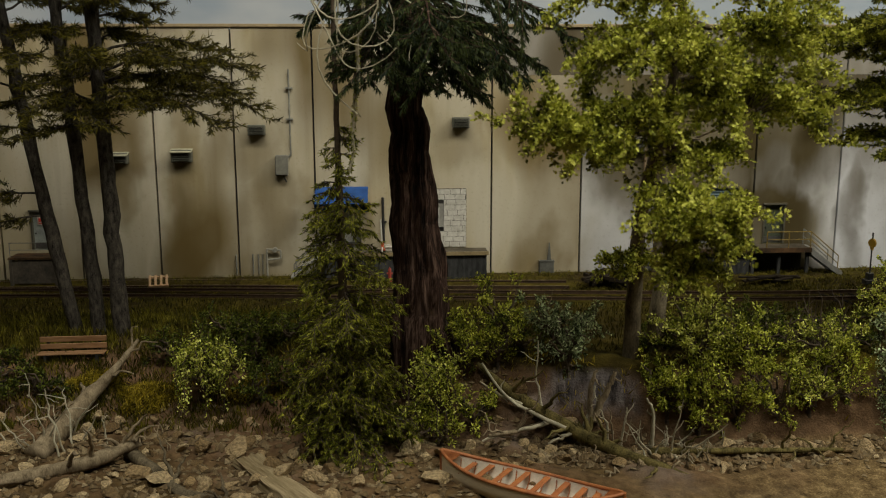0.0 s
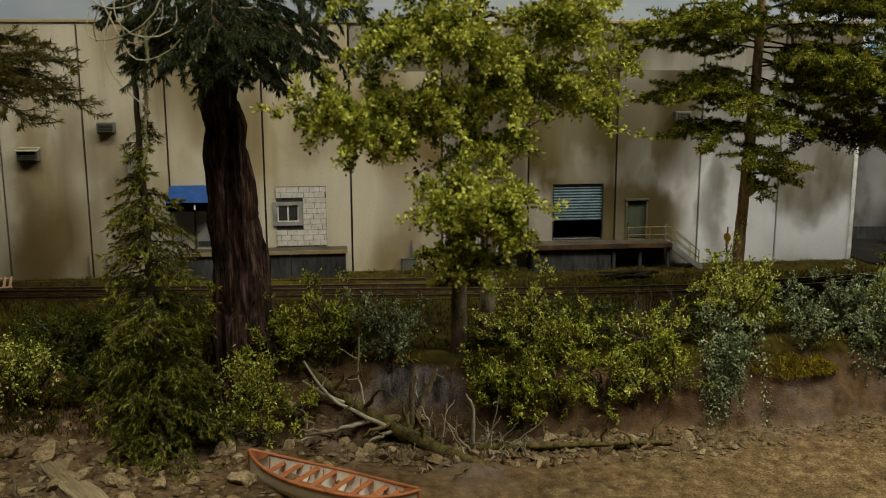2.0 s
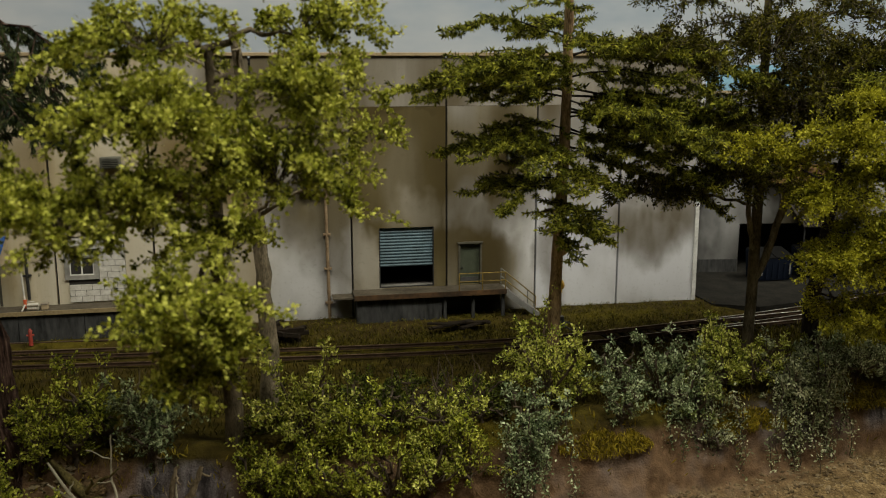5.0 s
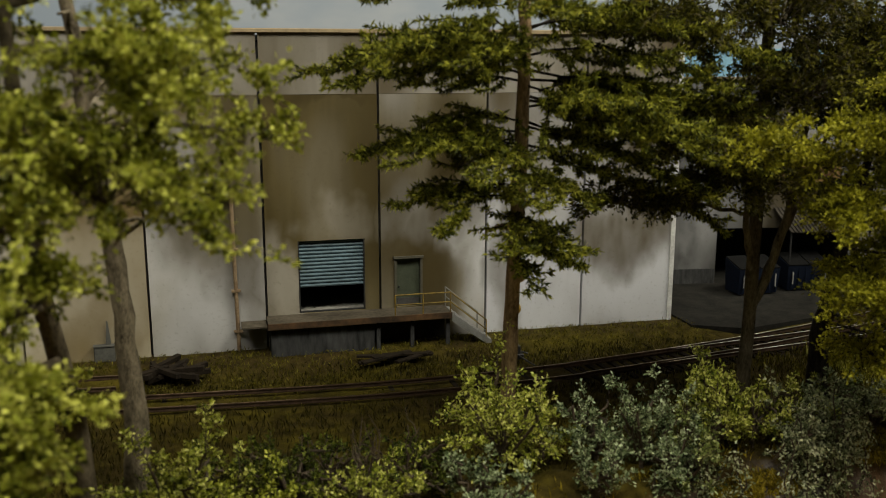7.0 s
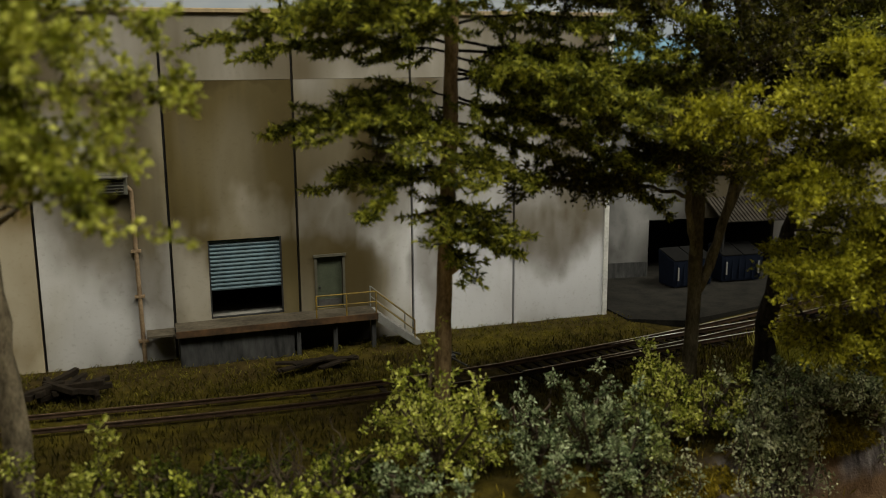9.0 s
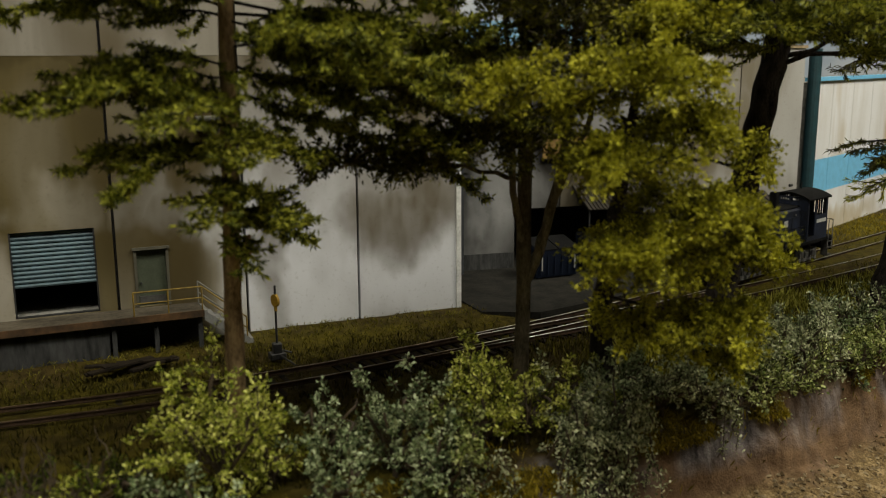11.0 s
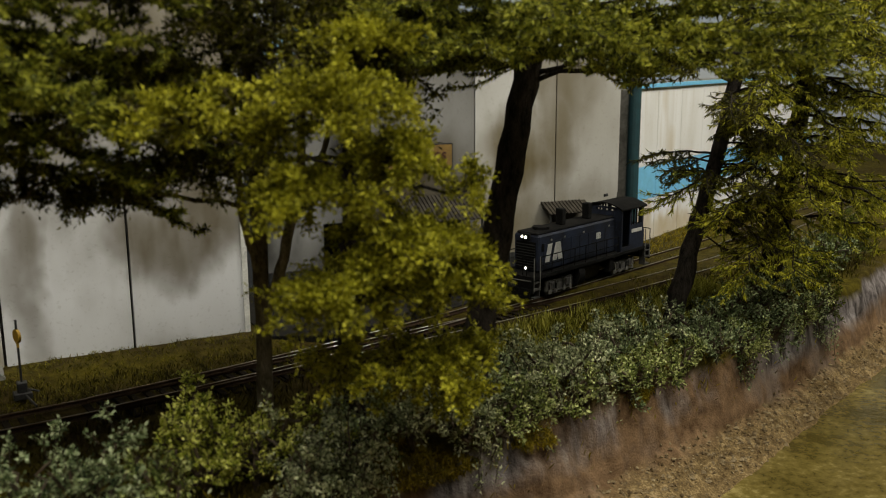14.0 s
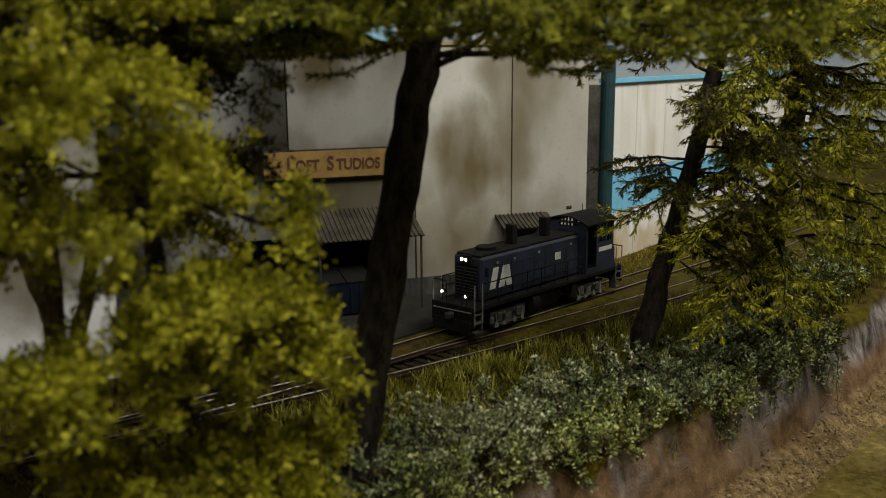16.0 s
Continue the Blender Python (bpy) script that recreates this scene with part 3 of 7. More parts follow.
def switch_stand():
    t = thing("switch_stand", (0.474, 0.783, 0.0), "black railway switch stand with a yellow round target", "switch stand")
    part("base", boxes((-0.004, 0.004, -0.003, 0.003, -0.001, 0.0022), (-0.0022, 0.0022, -0.0022, 0.0022, 0.0022, 0.007), bevel=0.0004), metal_dark, t)
    part("mast", cyl(bmesh.new(), (0, 0, 0.006), (0, 0, 0.036), 0.00055), metal_dark, t)
    yellow = plain("target_yellow", (0.34, 0.20, 0.015))
    part("target", cyl(bmesh.new(), (-0.0006, -0.0002, 0.0285), (0.0006, 0.0002, 0.0285), 0.0032, sides=16), yellow, t, "round yellow steel target")
    part("lower_target", boxes((-0.0005, 0.0005, -0.0016, 0.0016, 0.0235, 0.0262)), yellow, t)
    part("throw_rod", cyl(bmesh.new(), (0.001, -0.002, 0.001), (0.004, -0.020, 0.0012), 0.0005), metal_dark, t)
    part("lever", cyl(bmesh.new(), (0, 0, 0.004), (0.007, -0.001, 0.0015), 0.0005), metal_dark, t)


switch_stand()

# ---- warehouse ----
WALL_Y, TOP = 0.8316, 0.179
JOINTS = [0.594, 0.533, 0.4705, 0.4055, 0.3390, 0.2745, 0.2080, 0.1460, 0.0792, 0.0224, -0.0340, -0.0900, -0.1460, -0.2020, -0.2600, -0.3200, -0.3800]
ROLL = (0.3577, 0.3965, 0.0200, 0.0625)
PDOOR = (0.4150, 0.4300, 0.0200, 0.0495)
DOOR_A = (-0.1240, -0.1100, 0.0220, 0.0500)
DOOR_B = (0.0960, 0.1110, 0.0200, 0.0480)
WINDOW = (0.1545, 0.1695, 0.0385, 0.0505)
FY = WALL_Y  # front of the wall


def panel(bm, x0, x1, z0, z1, y0, y1, holes=()):
    """A wall panel with openings: the pieces round each hole, butted."""
    xs = sorted({x0, x1, *[h[0] for h in holes], *[h[1] for h in holes]})
    zs = sorted({z0, z1, *[h[2] for h in holes], *[h[3] for h in holes]})
    for a, b in zip(xs, xs[1:]):
        for c, d in zip(zs, zs[1:]):
            if not any(h[0] <= a and b <= h[1] and h[2] <= c and d <= h[3] for h in holes):
                box(bm, a, b, y0, y1, c, d)
    bmesh.ops.remove_doubles(bm, verts=bm.verts, dist=1e-6)
    return bm


PAINTS = {0: wall_paint_white, 1: wall_paint_white, 2: wall_paint_mixed, 3: wall_paint_olive, 4: wall_paint_mixed, 5: wall_paint}


def framed_door(w, d, colour, label):
    door = part("door", boxes((d[0] + 0.0004, d[1] - 0.0004, FY + 0.0018, FY + 0.003, d[2], d[3] - 0.0004)), colour, w, label)
    fr = plain("door_frame_paint", (0.075, 0.07, 0.05))
    for b in ((d[0] - 0.0010, d[0] + 0.0003, FY - 0.0006, FY + 0.002, d[2], d[3]), (d[1] - 0.0003, d[1] + 0.0010, FY - 0.0006, FY + 0.002, d[2], d[3]), (d[0] - 0.0016, d[1] + 0.0016, FY - 0.0014, FY + 0.002, d[3], d[3] + 0.0013)):
        part("door_frame", boxes(b), fr, door)
    part("door_handle", cyl(bmesh.new(), (d[0] + 0.002, FY + 0.0018, d[2] + 0.012), (d[0] + 0.002, FY + 0.0002, d[2] + 0.012), 0.0005), metal_dark, door)
    part("kick_plate", boxes((d[0] + 0.001, d[1] - 0.001, FY + 0.0014, FY + 0.0018, d[2] + 0.001, d[2] + 0.005)), plain("kick_plate", (0.2, 0.2, 0.2), 0.4, 0.8), door)
    return door


def warehouse():
    w = thing("warehouse", (0, 0, 0), "long concrete-panel model warehouse with weathered beige and white walls", "building")
    part("core", panel(bmesh.new(), JOINTS[-1], 0.5925, -0.004, TOP - 0.004, FY + 0.0036, FY + 0.0045, [ROLL]), joint_shade_dark, w, "dark backing behind the panel joints")
    part("back_wall", boxes((JOINTS[-1], 0.5925, 0.985, 0.988, -0.004, TOP - 0.004)), concrete, w)
    part("side_wall", boxes((0.590, 0.5935, FY + 0.0045, 0.985, -0.004, TOP)), wall_paint_white, w)
    part("side_wall", boxes((JOINTS[-1], JOINTS[-1] + 0.003, FY + 0.0045, 0.985, -0.004, TOP - 0.004)), concrete, w)
    part("inner_floor", boxes((JOINTS[-1] + 0.003, 0.590, FY + 0.0045, 0.985, 0.017, 0.0195)), concrete, w)
    for k in range(len(JOINTS) - 1):
        x1, x0 = JOINTS[k] - 0.0007, JOINTS[k + 1] + 0.0007
        holes = [h for h in (ROLL, PDOOR, DOOR_A, DOOR_B, WINDOW) if x0 < h[0] < x1]
        p = part("panel", panel(bmesh.new(), x0, x1, -0.004, 0.1455 if k < 6 else TOP, FY, FY + 0.0035, holes), PAINTS.get(k, wall_paint), w)
        if k < 6:
            part("upper_panel", boxes((x0, x1, FY + 0.0005, FY + 0.0035, 0.1457, TOP)), wall_paint_upper, p)
    part("corner_trim", boxes((0.5925, 0.5955, FY - 0.001, FY + 0.004, -0.004, TOP)), plain("trim_white", (0.62, 0.62, 0.6)), w, "white metal corner trim")
    part("parapet_cap", boxes((JOINTS[-1], 0.5960, FY - 0.0012, FY + 0.007, TOP, TOP + 0.0024), bevel=0.0004), plain("parapet_tan", (0.34, 0.26, 0.15)), w, "thin tan metal parapet cap")
    part("roof", boxes((JOINTS[-1], 0.590, FY + 0.007, 0.985, TOP - 0.0038, TOP - 0.001)), concrete, w)
    # roller shutter, part raised
    blue = plain("shutter_blue_grey", (0.085, 0.14, 0.17), 0.5, 0.0, 0.35, 90)
    roll = part("roller_shutter", boxes((ROLL[0] + 0.0004, ROLL[1] - 0.0004, FY + 0.0030, FY + 0.0034, 0.0345, ROLL[3])), blue, w, "grey-blue roller shutter raised a third of the way")
    n = 13
    for k in range(n):
        z = 0.0345 + (ROLL[3] - 0.0345) * k / n
        bm = bmesh.new()
        cyl(bm, (ROLL[0] + 0.0005, FY + 0.0027, z + 0.0011), (ROLL[1] - 0.0005, FY + 0.0027, z + 0.0011), 0.0010, sides=8)
        part("slat", bm, blue, roll)
    for x in (ROLL[0], ROLL[1] - 0.0008):
        part("guide_rail", boxes((x, x + 0.0008, FY + 0.0002, FY + 0.0020, ROLL[2], ROLL[3])), metal_dark, roll)
    part("bumper", boxes((ROLL[0], ROLL[1], FY + 0.0002, FY + 0.0024, 0.0196, 0.0206)), metal_dark, roll)
    framed_door(w, PDOOR, plain("door_green", (0.055, 0.066, 0.042)), "dark green steel door")
    da = framed_door(w, DOOR_A, plain("door_grey", (0.30, 0.33, 0.31)), "pale grey steel door with a notice")
    sign = part("notice", boxes((-0.1205, -0.1145, FY + 0.0012, FY + 0.0017, 0.0400, 0.0460)), plain("notice_white", (0.7, 0.68, 0.62)), da, "white notice with red marks")
    part("notice_mark", boxes((-0.1195, -0.1155, FY + 0.0008, FY + 0.0012, 0.0425, 0.0450), (-0.1195, -0.1155, FY + 0.0008, FY + 0.0012, 0.0410, 0.0416)), plain("notice_red", (0.5, 0.06, 0.04)), sign)
    framed_door(w, DOOR_B, plain("door_white", (0.5, 0.5, 0.47)), "off-white steel door under the awning")
    # window in a patch of painted blocks
    white = plain("window_frame_white", (0.62, 0.62, 0.58))
    win = part("window", boxes((WINDOW[0] - 0.0032, WINDOW[1] + 0.0032, FY - 0.0010, FY - 0.0001, WINDOW[3], WINDOW[3] + 0.0025), (WINDOW[0] - 0.0032, WINDOW[1] + 0.0032, FY - 0.0014, FY - 0.0001, WINDOW[2] - 0.0028, WINDOW[2]),
                               (WINDOW[0] - 0.0032, WINDOW[0], FY - 0.0010, FY - 0.0001, WINDOW[2], WINDOW[3]), (WINDOW[1], WINDOW[1] + 0.0032, FY - 0.0010, FY - 0.0001, WINDOW[2], WINDOW[3])), concrete, w, "small sliding window in a grey surround")
    xm = (WINDOW[0] + WINDOW[1]) / 2
    for b in ((WINDOW[0], WINDOW[0] + 0.0007, WINDOW[2], WINDOW[3]), (WINDOW[1] - 0.0007, WINDOW[1], WINDOW[2], WINDOW[3]), (xm - 0.0005, xm + 0.0005, WINDOW[2], WINDOW[3]), (WINDOW[0] + 0.0007, xm - 0.0005, WINDOW[2], WINDOW[2] + 0.0007), (WINDOW[0] + 0.0007, xm - 0.0005, WINDOW[3] - 0.0007, WINDOW[3]), (xm + 0.0005, WINDOW[1] - 0.0007, WINDOW[2], WINDOW[2] + 0.0007), (xm + 0.0005, WINDOW[1] - 0.0007, WINDOW[3] - 0.0007, WINDOW[3])):
        part("window_frame", boxes((b[0], b[1], FY - 0.0004, FY + 0.0010, b[2], b[3])), white, win)
    gm, nt, b = material("dark_glass", 0.25)
    b.inputs["Specular IOR Level"].default_value = 0.25
    b.inputs["Base Color"].default_value = (0.02, 0.045, 0.038, 1)
    for a, c in ((WINDOW[0] + 0.0007, xm - 0.0005), (xm + 0.0005, WINDOW[1] - 0.0007)):
        part("pane", boxes((a, c, FY + 0.0012, FY + 0.0016, WINDOW[2] + 0.0007, WINDOW[3] - 0.0007)), gm, win)
    slat = plain("blind_slat", (0.30, 0.38, 0.34))
    for k in range(8):
        z = WINDOW[2] + 0.0018 + k * 0.0012
        part("blind_slat", boxes((xm + 0.0016, WINDOW[1] - 0.0012, FY + 0.0008, FY + 0.0011, z, z + 0.0004)), slat, win)
    blk = mottled("painted_block", (0.42, 0.40, 0.35), (0.66, 0.64, 0.59), 160, 0.85, bumpy=0.3)
    patch = part("block_patch", boxes((0.1535, 0.1895, FY - 0.0002, FY, 0.0205, 0.0640)), joint_shade_dark, w, "patch of white-painted concrete blocks")
    rng = np.random.default_rng(8)
    for r in range(11):
        z0 = 0.0207 + r * 0.00392
        x = 0.1537 - (0.004 if r % 2 else 0.0)
        while x < 0.189:
            wd = 0.0078 * rng.uniform(0.85, 1.15)
            a, c = max(x, 0.1537), min(x + wd - 0.00028, 0.1893)
            x += wd
            if a < WINDOW[1] + 0.0032 and c > WINDOW[0] - 0.0032 and z0 < WINDOW[3] + 0.0025 and z0 + 0.0036 > WINDOW[2] - 0.0028:
                a = max(a, WINDOW[1] + 0.0034)
            if c - a < 0.0008:
                continue
            part("block", boxes((a, c, FY - 0.0007 - rng.uniform(0, 0.0003), FY - 0.0002, z0, z0 + 0.00365)), blk, patch)
    return w


warehouse()


def awning():
    t = thing("awning", (0.0985, FY, 0.049), "blue canvas awning over a warehouse door", "awning")
    cloth = plain("awning_blue", (0.035, 0.13, 0.42), 0.75)
    tan = plain("awning_tan", (0.36, 0.30, 0.2))
    bm = bmesh.new()
    v = [bm.verts.new(c) for c in ((-0.019, 0, 0.017), (0.019, 0, 0.017), (0.019, -0.019, 0.007), (-0.019, -0.019, 0.007), (0.019, -0.019, 0.001), (-0.019, -0.019, 0.001))]
    bm.faces.new(v[:4]), bm.faces.new((v[3], v[2], v[4], v[5]))
    bmesh.ops.solidify(bm, geom=bm.faces, thickness=0.0004)
    cover = part("canvas", bm, cloth, t)
    for x in (-0.019, 0.0187):
        bm = bmesh.new()
        a = [bm.verts.new((x + e, y, z)) for e in (0, 0.0003) for y, z in ((0, 0.0168), (-0.0187, 0.0068), (-0.0187, 0.001), (0, 0.001))]
        for f in ((0, 1, 2, 3), (7, 6, 5, 4), (0, 4, 5, 1), (1, 5, 6, 2), (2, 6, 7, 3), (3, 7, 4, 0)):
            bm.faces.new([a[k] for k in f])
        part("side_flap", bm, tan, t, "faded tan canvas side")
    part("number_bar", boxes((0.0, 0.0012, -0.0202, -0.0196, 0.0022, 0.0052)), plain("white_mark", (0.7, 0.7, 0.68)), cover)
    return t


awning()


def vent(x, z, s, hood=True):
    t = thing("wall_vent", (x, FY, z), "weathered grey metal wall vent with a hood and louvres", "wall vent", "wall vents")
    g = plain("vent_grey", (0.10, 0.10, 0.078), 0.6, 0.0, 0.35)
    part("body", boxes((-s, s, -0.006, 0.0, -s * 0.62, s * 0.62), bevel=0.0004), g, t)
    part("mouth", boxes((-s * 0.78, s * 0.78, -0.0064, -0.0059, -s * 0.48, s * 0.42)), joint_shade_dark, t, "black vent opening")
    if hood:
        bm = bmesh.new()
        box(bm, -s * 1.05, s * 1.05, -0.009, 0.0, -0.0003, 0.0003, m=Matrix.Translation((0, 0, s * 0.66)) @ Matrix.Rotation(radians(12), 4, "X"))
        part("hood", bm, plain("vent_hood_pale", (0.40, 0.385, 0.28)) if x < 0 else plain("vent_hood", (0.11, 0.105, 0.08)), t)
    for k in range(5):
        zz = -s * 0.42 + k * s * 0.18
        part("louvre", boxes((-s * 0.76, s * 0.76, -0.0070, -0.0062, zz, zz + 0.0003)), g, t)


for x, z, s, h in ((-0.0145, 0.0895, 0.0072, True), (-0.0585, 0.0880, 0.0062, True), (0.0390, 0.1075, 0.0060, False), (0.1850, 0.1120, 0.0062, False), (0.3115, 0.0950, 0.0085, True), (0.4540, 0.1120, 0.0060, False)):
    vent(x, z, s, h)


def conduit(name, label, runs, r, mat, brackets=()):
    t = thing(name, (0, 0, 0), label, "pipe")
    for p, q in runs:
        part("pipe", cyl(bmesh.new(), p, q, r), mat, t)
    for x, y, z in brackets:
        part("bracket", boxes((x - 0.0025, x + 0.0025, y - 0.0012, FY, z - 0.0006, z + 0.0006)), mat, t)
    return t


rusty = mottled("rusty_pipe", (0.12, 0.07, 0.035), (0.30, 0.22, 0.13), 120, 0.7)
galv = plain("galvanised", (0.32, 0.32, 0.29), 0.45, 0.5)
conduit("drain_pipe", "rust-streaked brown drain pipe down the warehouse wall", [((0.3215, FY - 0.0016, 0.091), (0.3225, FY - 0.0016, 0.0)), ((0.3195, FY - 0.0020, 0.0935), (0.3215, FY - 0.0016, 0.091))], 0.0011, rusty, [(0.3218, FY - 0.0016, 0.06), (0.3221, FY - 0.0016, 0.036), (0.3223, FY - 0.0016, 0.012)])
conduit("cable_pipe", "thin galvanised pipe up to the parapet", [((0.0625, FY - 0.0010, 0.090), (0.0625, FY - 0.0010, 0.150)), ((0.0625, FY - 0.0010, 0.090), (0.0595, FY - 0.0012, 0.0865))], 0.0006, galv, [(0.0625, FY - 0.0010, 0.115), (0.0625, FY - 0.0010, 0.137)])
conduit("cable_pipe", "short stub pipes rising along the wall foot", [((x, FY - 0.0008, 0.002), (x, FY - 0.0008, 0.017)) for x in (0.0205, 0.0325, 0.0365, 0.0395)], 0.0005, galv)
conduit("drain_pipe", "dark vertical pipe on the wall beside the dock door", [((0.1285, FY - 0.0012, 0.024), (0.1280, FY - 0.0012, 0.058))], 0.0010, metal_dark, [(0.1283, FY - 0.0012, 0.04)])


def meter_box():
    t = thing("meter_box", (0.0560, FY, 0.0835), "grey electric meter box on the warehouse wall", "meter box")
    g = plain("meter_grey", (0.16, 0.155, 0.13))
    part("body", boxes((-0.0045, 0.0045, -0.0055, 0, -0.0085, 0.0060), bevel=0.0005), g, t)
    part("cover", boxes((-0.0038, 0.0038, -0.0060, -0.0055, -0.0076, 0.0052)), plain("meter_cover", (0.19, 0.185, 0.155)), t)
    part("cable", cyl(bmesh.new(), (0.001, -0.003, -0.0085), (0.003, -0.002, -0.0135), 0.0005), metal_dark, t)


meter_box()


def gas_meter():
    t = thing("gas_meter", (0.0480, FY - 0.003, 0.0170), "pale pipe loop of a gas meter by the wall", "gas meter")
    pale = plain("gas_pipe", (0.27, 0.26, 0.22))
    for p, q in (((-0.005, 0, -0.004), (-0.005, 0, 0.004)), ((-0.005, 0, 0.004), (0.005, 0, 0.003)), ((0.005, 0, 0.003), (0.005, 0, -0.003)), ((-0.005, 0, -0.004), (0.005, 0, -0.003))):
        part("pipe", cyl(bmesh.new(), p, q, 0.0007), pale, t)
    part("stand_pipe", cyl(bmesh.new(), (-0.005, 0, -0.017), (-0.005, 0, -0.004), 0.0007), pale, t)
    part("regulator", cyl(bmesh.new(), (0.001, -0.002, 0.0035), (0.001, 0.002, 0.0035), 0.0018), pale, t)



def wall_box():
    t = thing("junction_box", (0.2495, FY, 0.0050), "dark grey junction box with a pointed spike", "junction box")
    dark = plain("junction_grey", (0.085, 0.085, 0.075), 0.7, 0.0, 0.35)
    part("body", boxes((-0.0055, 0.0055, -0.0040, 0, -0.0050, 0.0040), bevel=0.0004), dark, t)
    part("lid", boxes((-0.0058, 0.0058, -0.0044, 0, 0.0040, 0.0046)), dark, t)
    # Tapered dark spike standing on the lid.
    bm = bmesh.new()
    low = [bm.verts.new(c) for c in ((0.0008, -0.0020, 0.0046), (0.0036, -0.0020, 0.0046), (0.0036, -0.0004, 0.0046), (0.0008, -0.0004, 0.0046))]
    top = [bm.verts.new(c) for c in ((0.0018, -0.0012, 0.0180), (0.0024, -0.0012, 0.0180), (0.0024, -0.0006, 0.0180), (0.0018, -0.0006, 0.0180))]
    bm.faces.new(low[::-1]), bm.faces.new(top)
    for k in range(4):
        bm.faces.new((low[k], low[(k + 1) % 4], top[(k + 1) % 4], top[k]))
    part("cable_cover", bm, dark, t)


gas_meter()
wall_box()

dock_conc = mottled("dock_concrete_dark", (0.010, 0.010, 0.010), (0.075, 0.076, 0.076), 70, 0.85, 0, (1, 1, 0.25))
dock_edge = mottled("dock_edge_rusty", (0.028, 0.022, 0.016), (0.13, 0.072, 0.034), 45, 0.85)
dock_top = mottled("dock_top_wood", (0.045, 0.038, 0.027), (0.115, 0.098, 0.072), 60, 0.9)
yellow_rail = plain("handrail_yellow", (0.19, 0.125, 0.016), 0.6, 0.0, 0.6)
grey_rail = plain("handrail_grey", (0.15, 0.15, 0.135), 0.6)


def handrail(parent, posts, mat, h=0.0125, r=0.00040):
    """Posts standing at points, with a top and a middle bar between them."""
    top = []
    for p in posts:
        q = (p[0], p[1], p[2] + h)
        part("rail_post", cyl(bmesh.new(), p, q, r, sides=8), mat, parent)
        top.append(q)
    for a, b in zip(top, top[1:]):
        part("top_rail", cyl(bmesh.new(), a, b, r, sides=8), mat, parent)
        part("mid_rail", cyl(bmesh.new(), (a[0], a[1], a[2] - h * 0.48), (b[0], b[1], b[2] - h * 0.48), r * 0.9, sides=8), mat, parent)


def dock_right():
    t = thing("loading_dock", (0, 0, 0), "dark concrete loading dock with a rusty edge and steps", "loading dock")
    y0 = 0.8125
    part("deck", boxes((0.3385, 0.4440, y0 + 0.0006, FY - 0.0004, 0.0170, 0.0196)), dock_top, t, "worn grey dock deck")
    part("edge_beam", boxes((0.3380, 0.4445, y0 - 0.0004, y0 + 0.0006, 0.0165, 0.0199)), dock_edge, t, "rust-stained steel dock edge")
    part("retaining_wall", boxes((0.3400, 0.3990, y0 + 0.003, y0 + 0.006, -0.002, 0.0170)), dock_conc, t)
    # Black sheet that stands for the shade beneath the open deck.
    part("back_panel", boxes((0.3990, 0.4440, FY - 0.003, FY - 0.0008, -0.002, 0.0170)), joint_shade_dark, t)
    part("end_wall", boxes((0.3400, 0.3425, y0 + 0.006, FY - 0.0004, -0.002, 0.0170)), dock_conc, t)
    for x in (0.400, 0.420, 0.4415):
        part("leg", boxes((x, x + 0.0022, y0 + 0.002, y0 + 0.0042, -0.001, 0.0170)), dock_conc, t)
    part("ramp_plate", boxes((0.3240, 0.3380, y0 + 0.004, y0 + 0.017, 0.0168, 0.0178)), dock_top, t)
    n = 6
    st = part("stair", boxes((0.4445, 0.4462, y0 + 0.0005, y0 + 0.0145, 0.0150, 0.0196)), plain("stair_grey", (0.20, 0.20, 0.19)), t, "grey concrete steps")
    for k in range(n):
        x, z = 0.4462 + k * 0.0037, 0.0180 - (k + 1) * 0.0028
        part("step", boxes((x, x + 0.0039, y0 + 0.0005, y0 + 0.0145, z - 0.0008, z + 0.0008)), MATS["stair_grey"], st)
    for y in (y0, y0 + 0.0145):
        bm = bmesh.new()
        a = [bm.verts.new((px, y + e, pz)) for e in (0, 0.0007) for px, pz in ((0.4445, 0.0196), (0.4445, 0.0145), (0.4660, -0.001), (0.4690, -0.001), (0.4690, 0.0008))]
        for f in ((0, 1, 2, 3, 4), (9, 8, 7, 6, 5), (0, 5, 6, 1), (1, 6, 7, 2), (2, 7, 8, 3), (3, 8, 9, 4), (4, 9, 5, 0)):
            bm.faces.new([a[k] for k in f])
        part("stringer", bm, MATS["stair_grey"], st)
    handrail(t, [(0.4110, y0 + 0.002, 0.0196), (0.4275, y0 + 0.002, 0.0196), (0.4440, y0 + 0.002, 0.0196), (0.4660, y0 + 0.002, 0.0012)], yellow_rail, 0.0120)
    handrail(t, [(0.4440, FY - 0.0045, 0.0196), (0.4640, FY - 0.0045, 0.0030)], grey_rail, 0.0120)


dock_right()


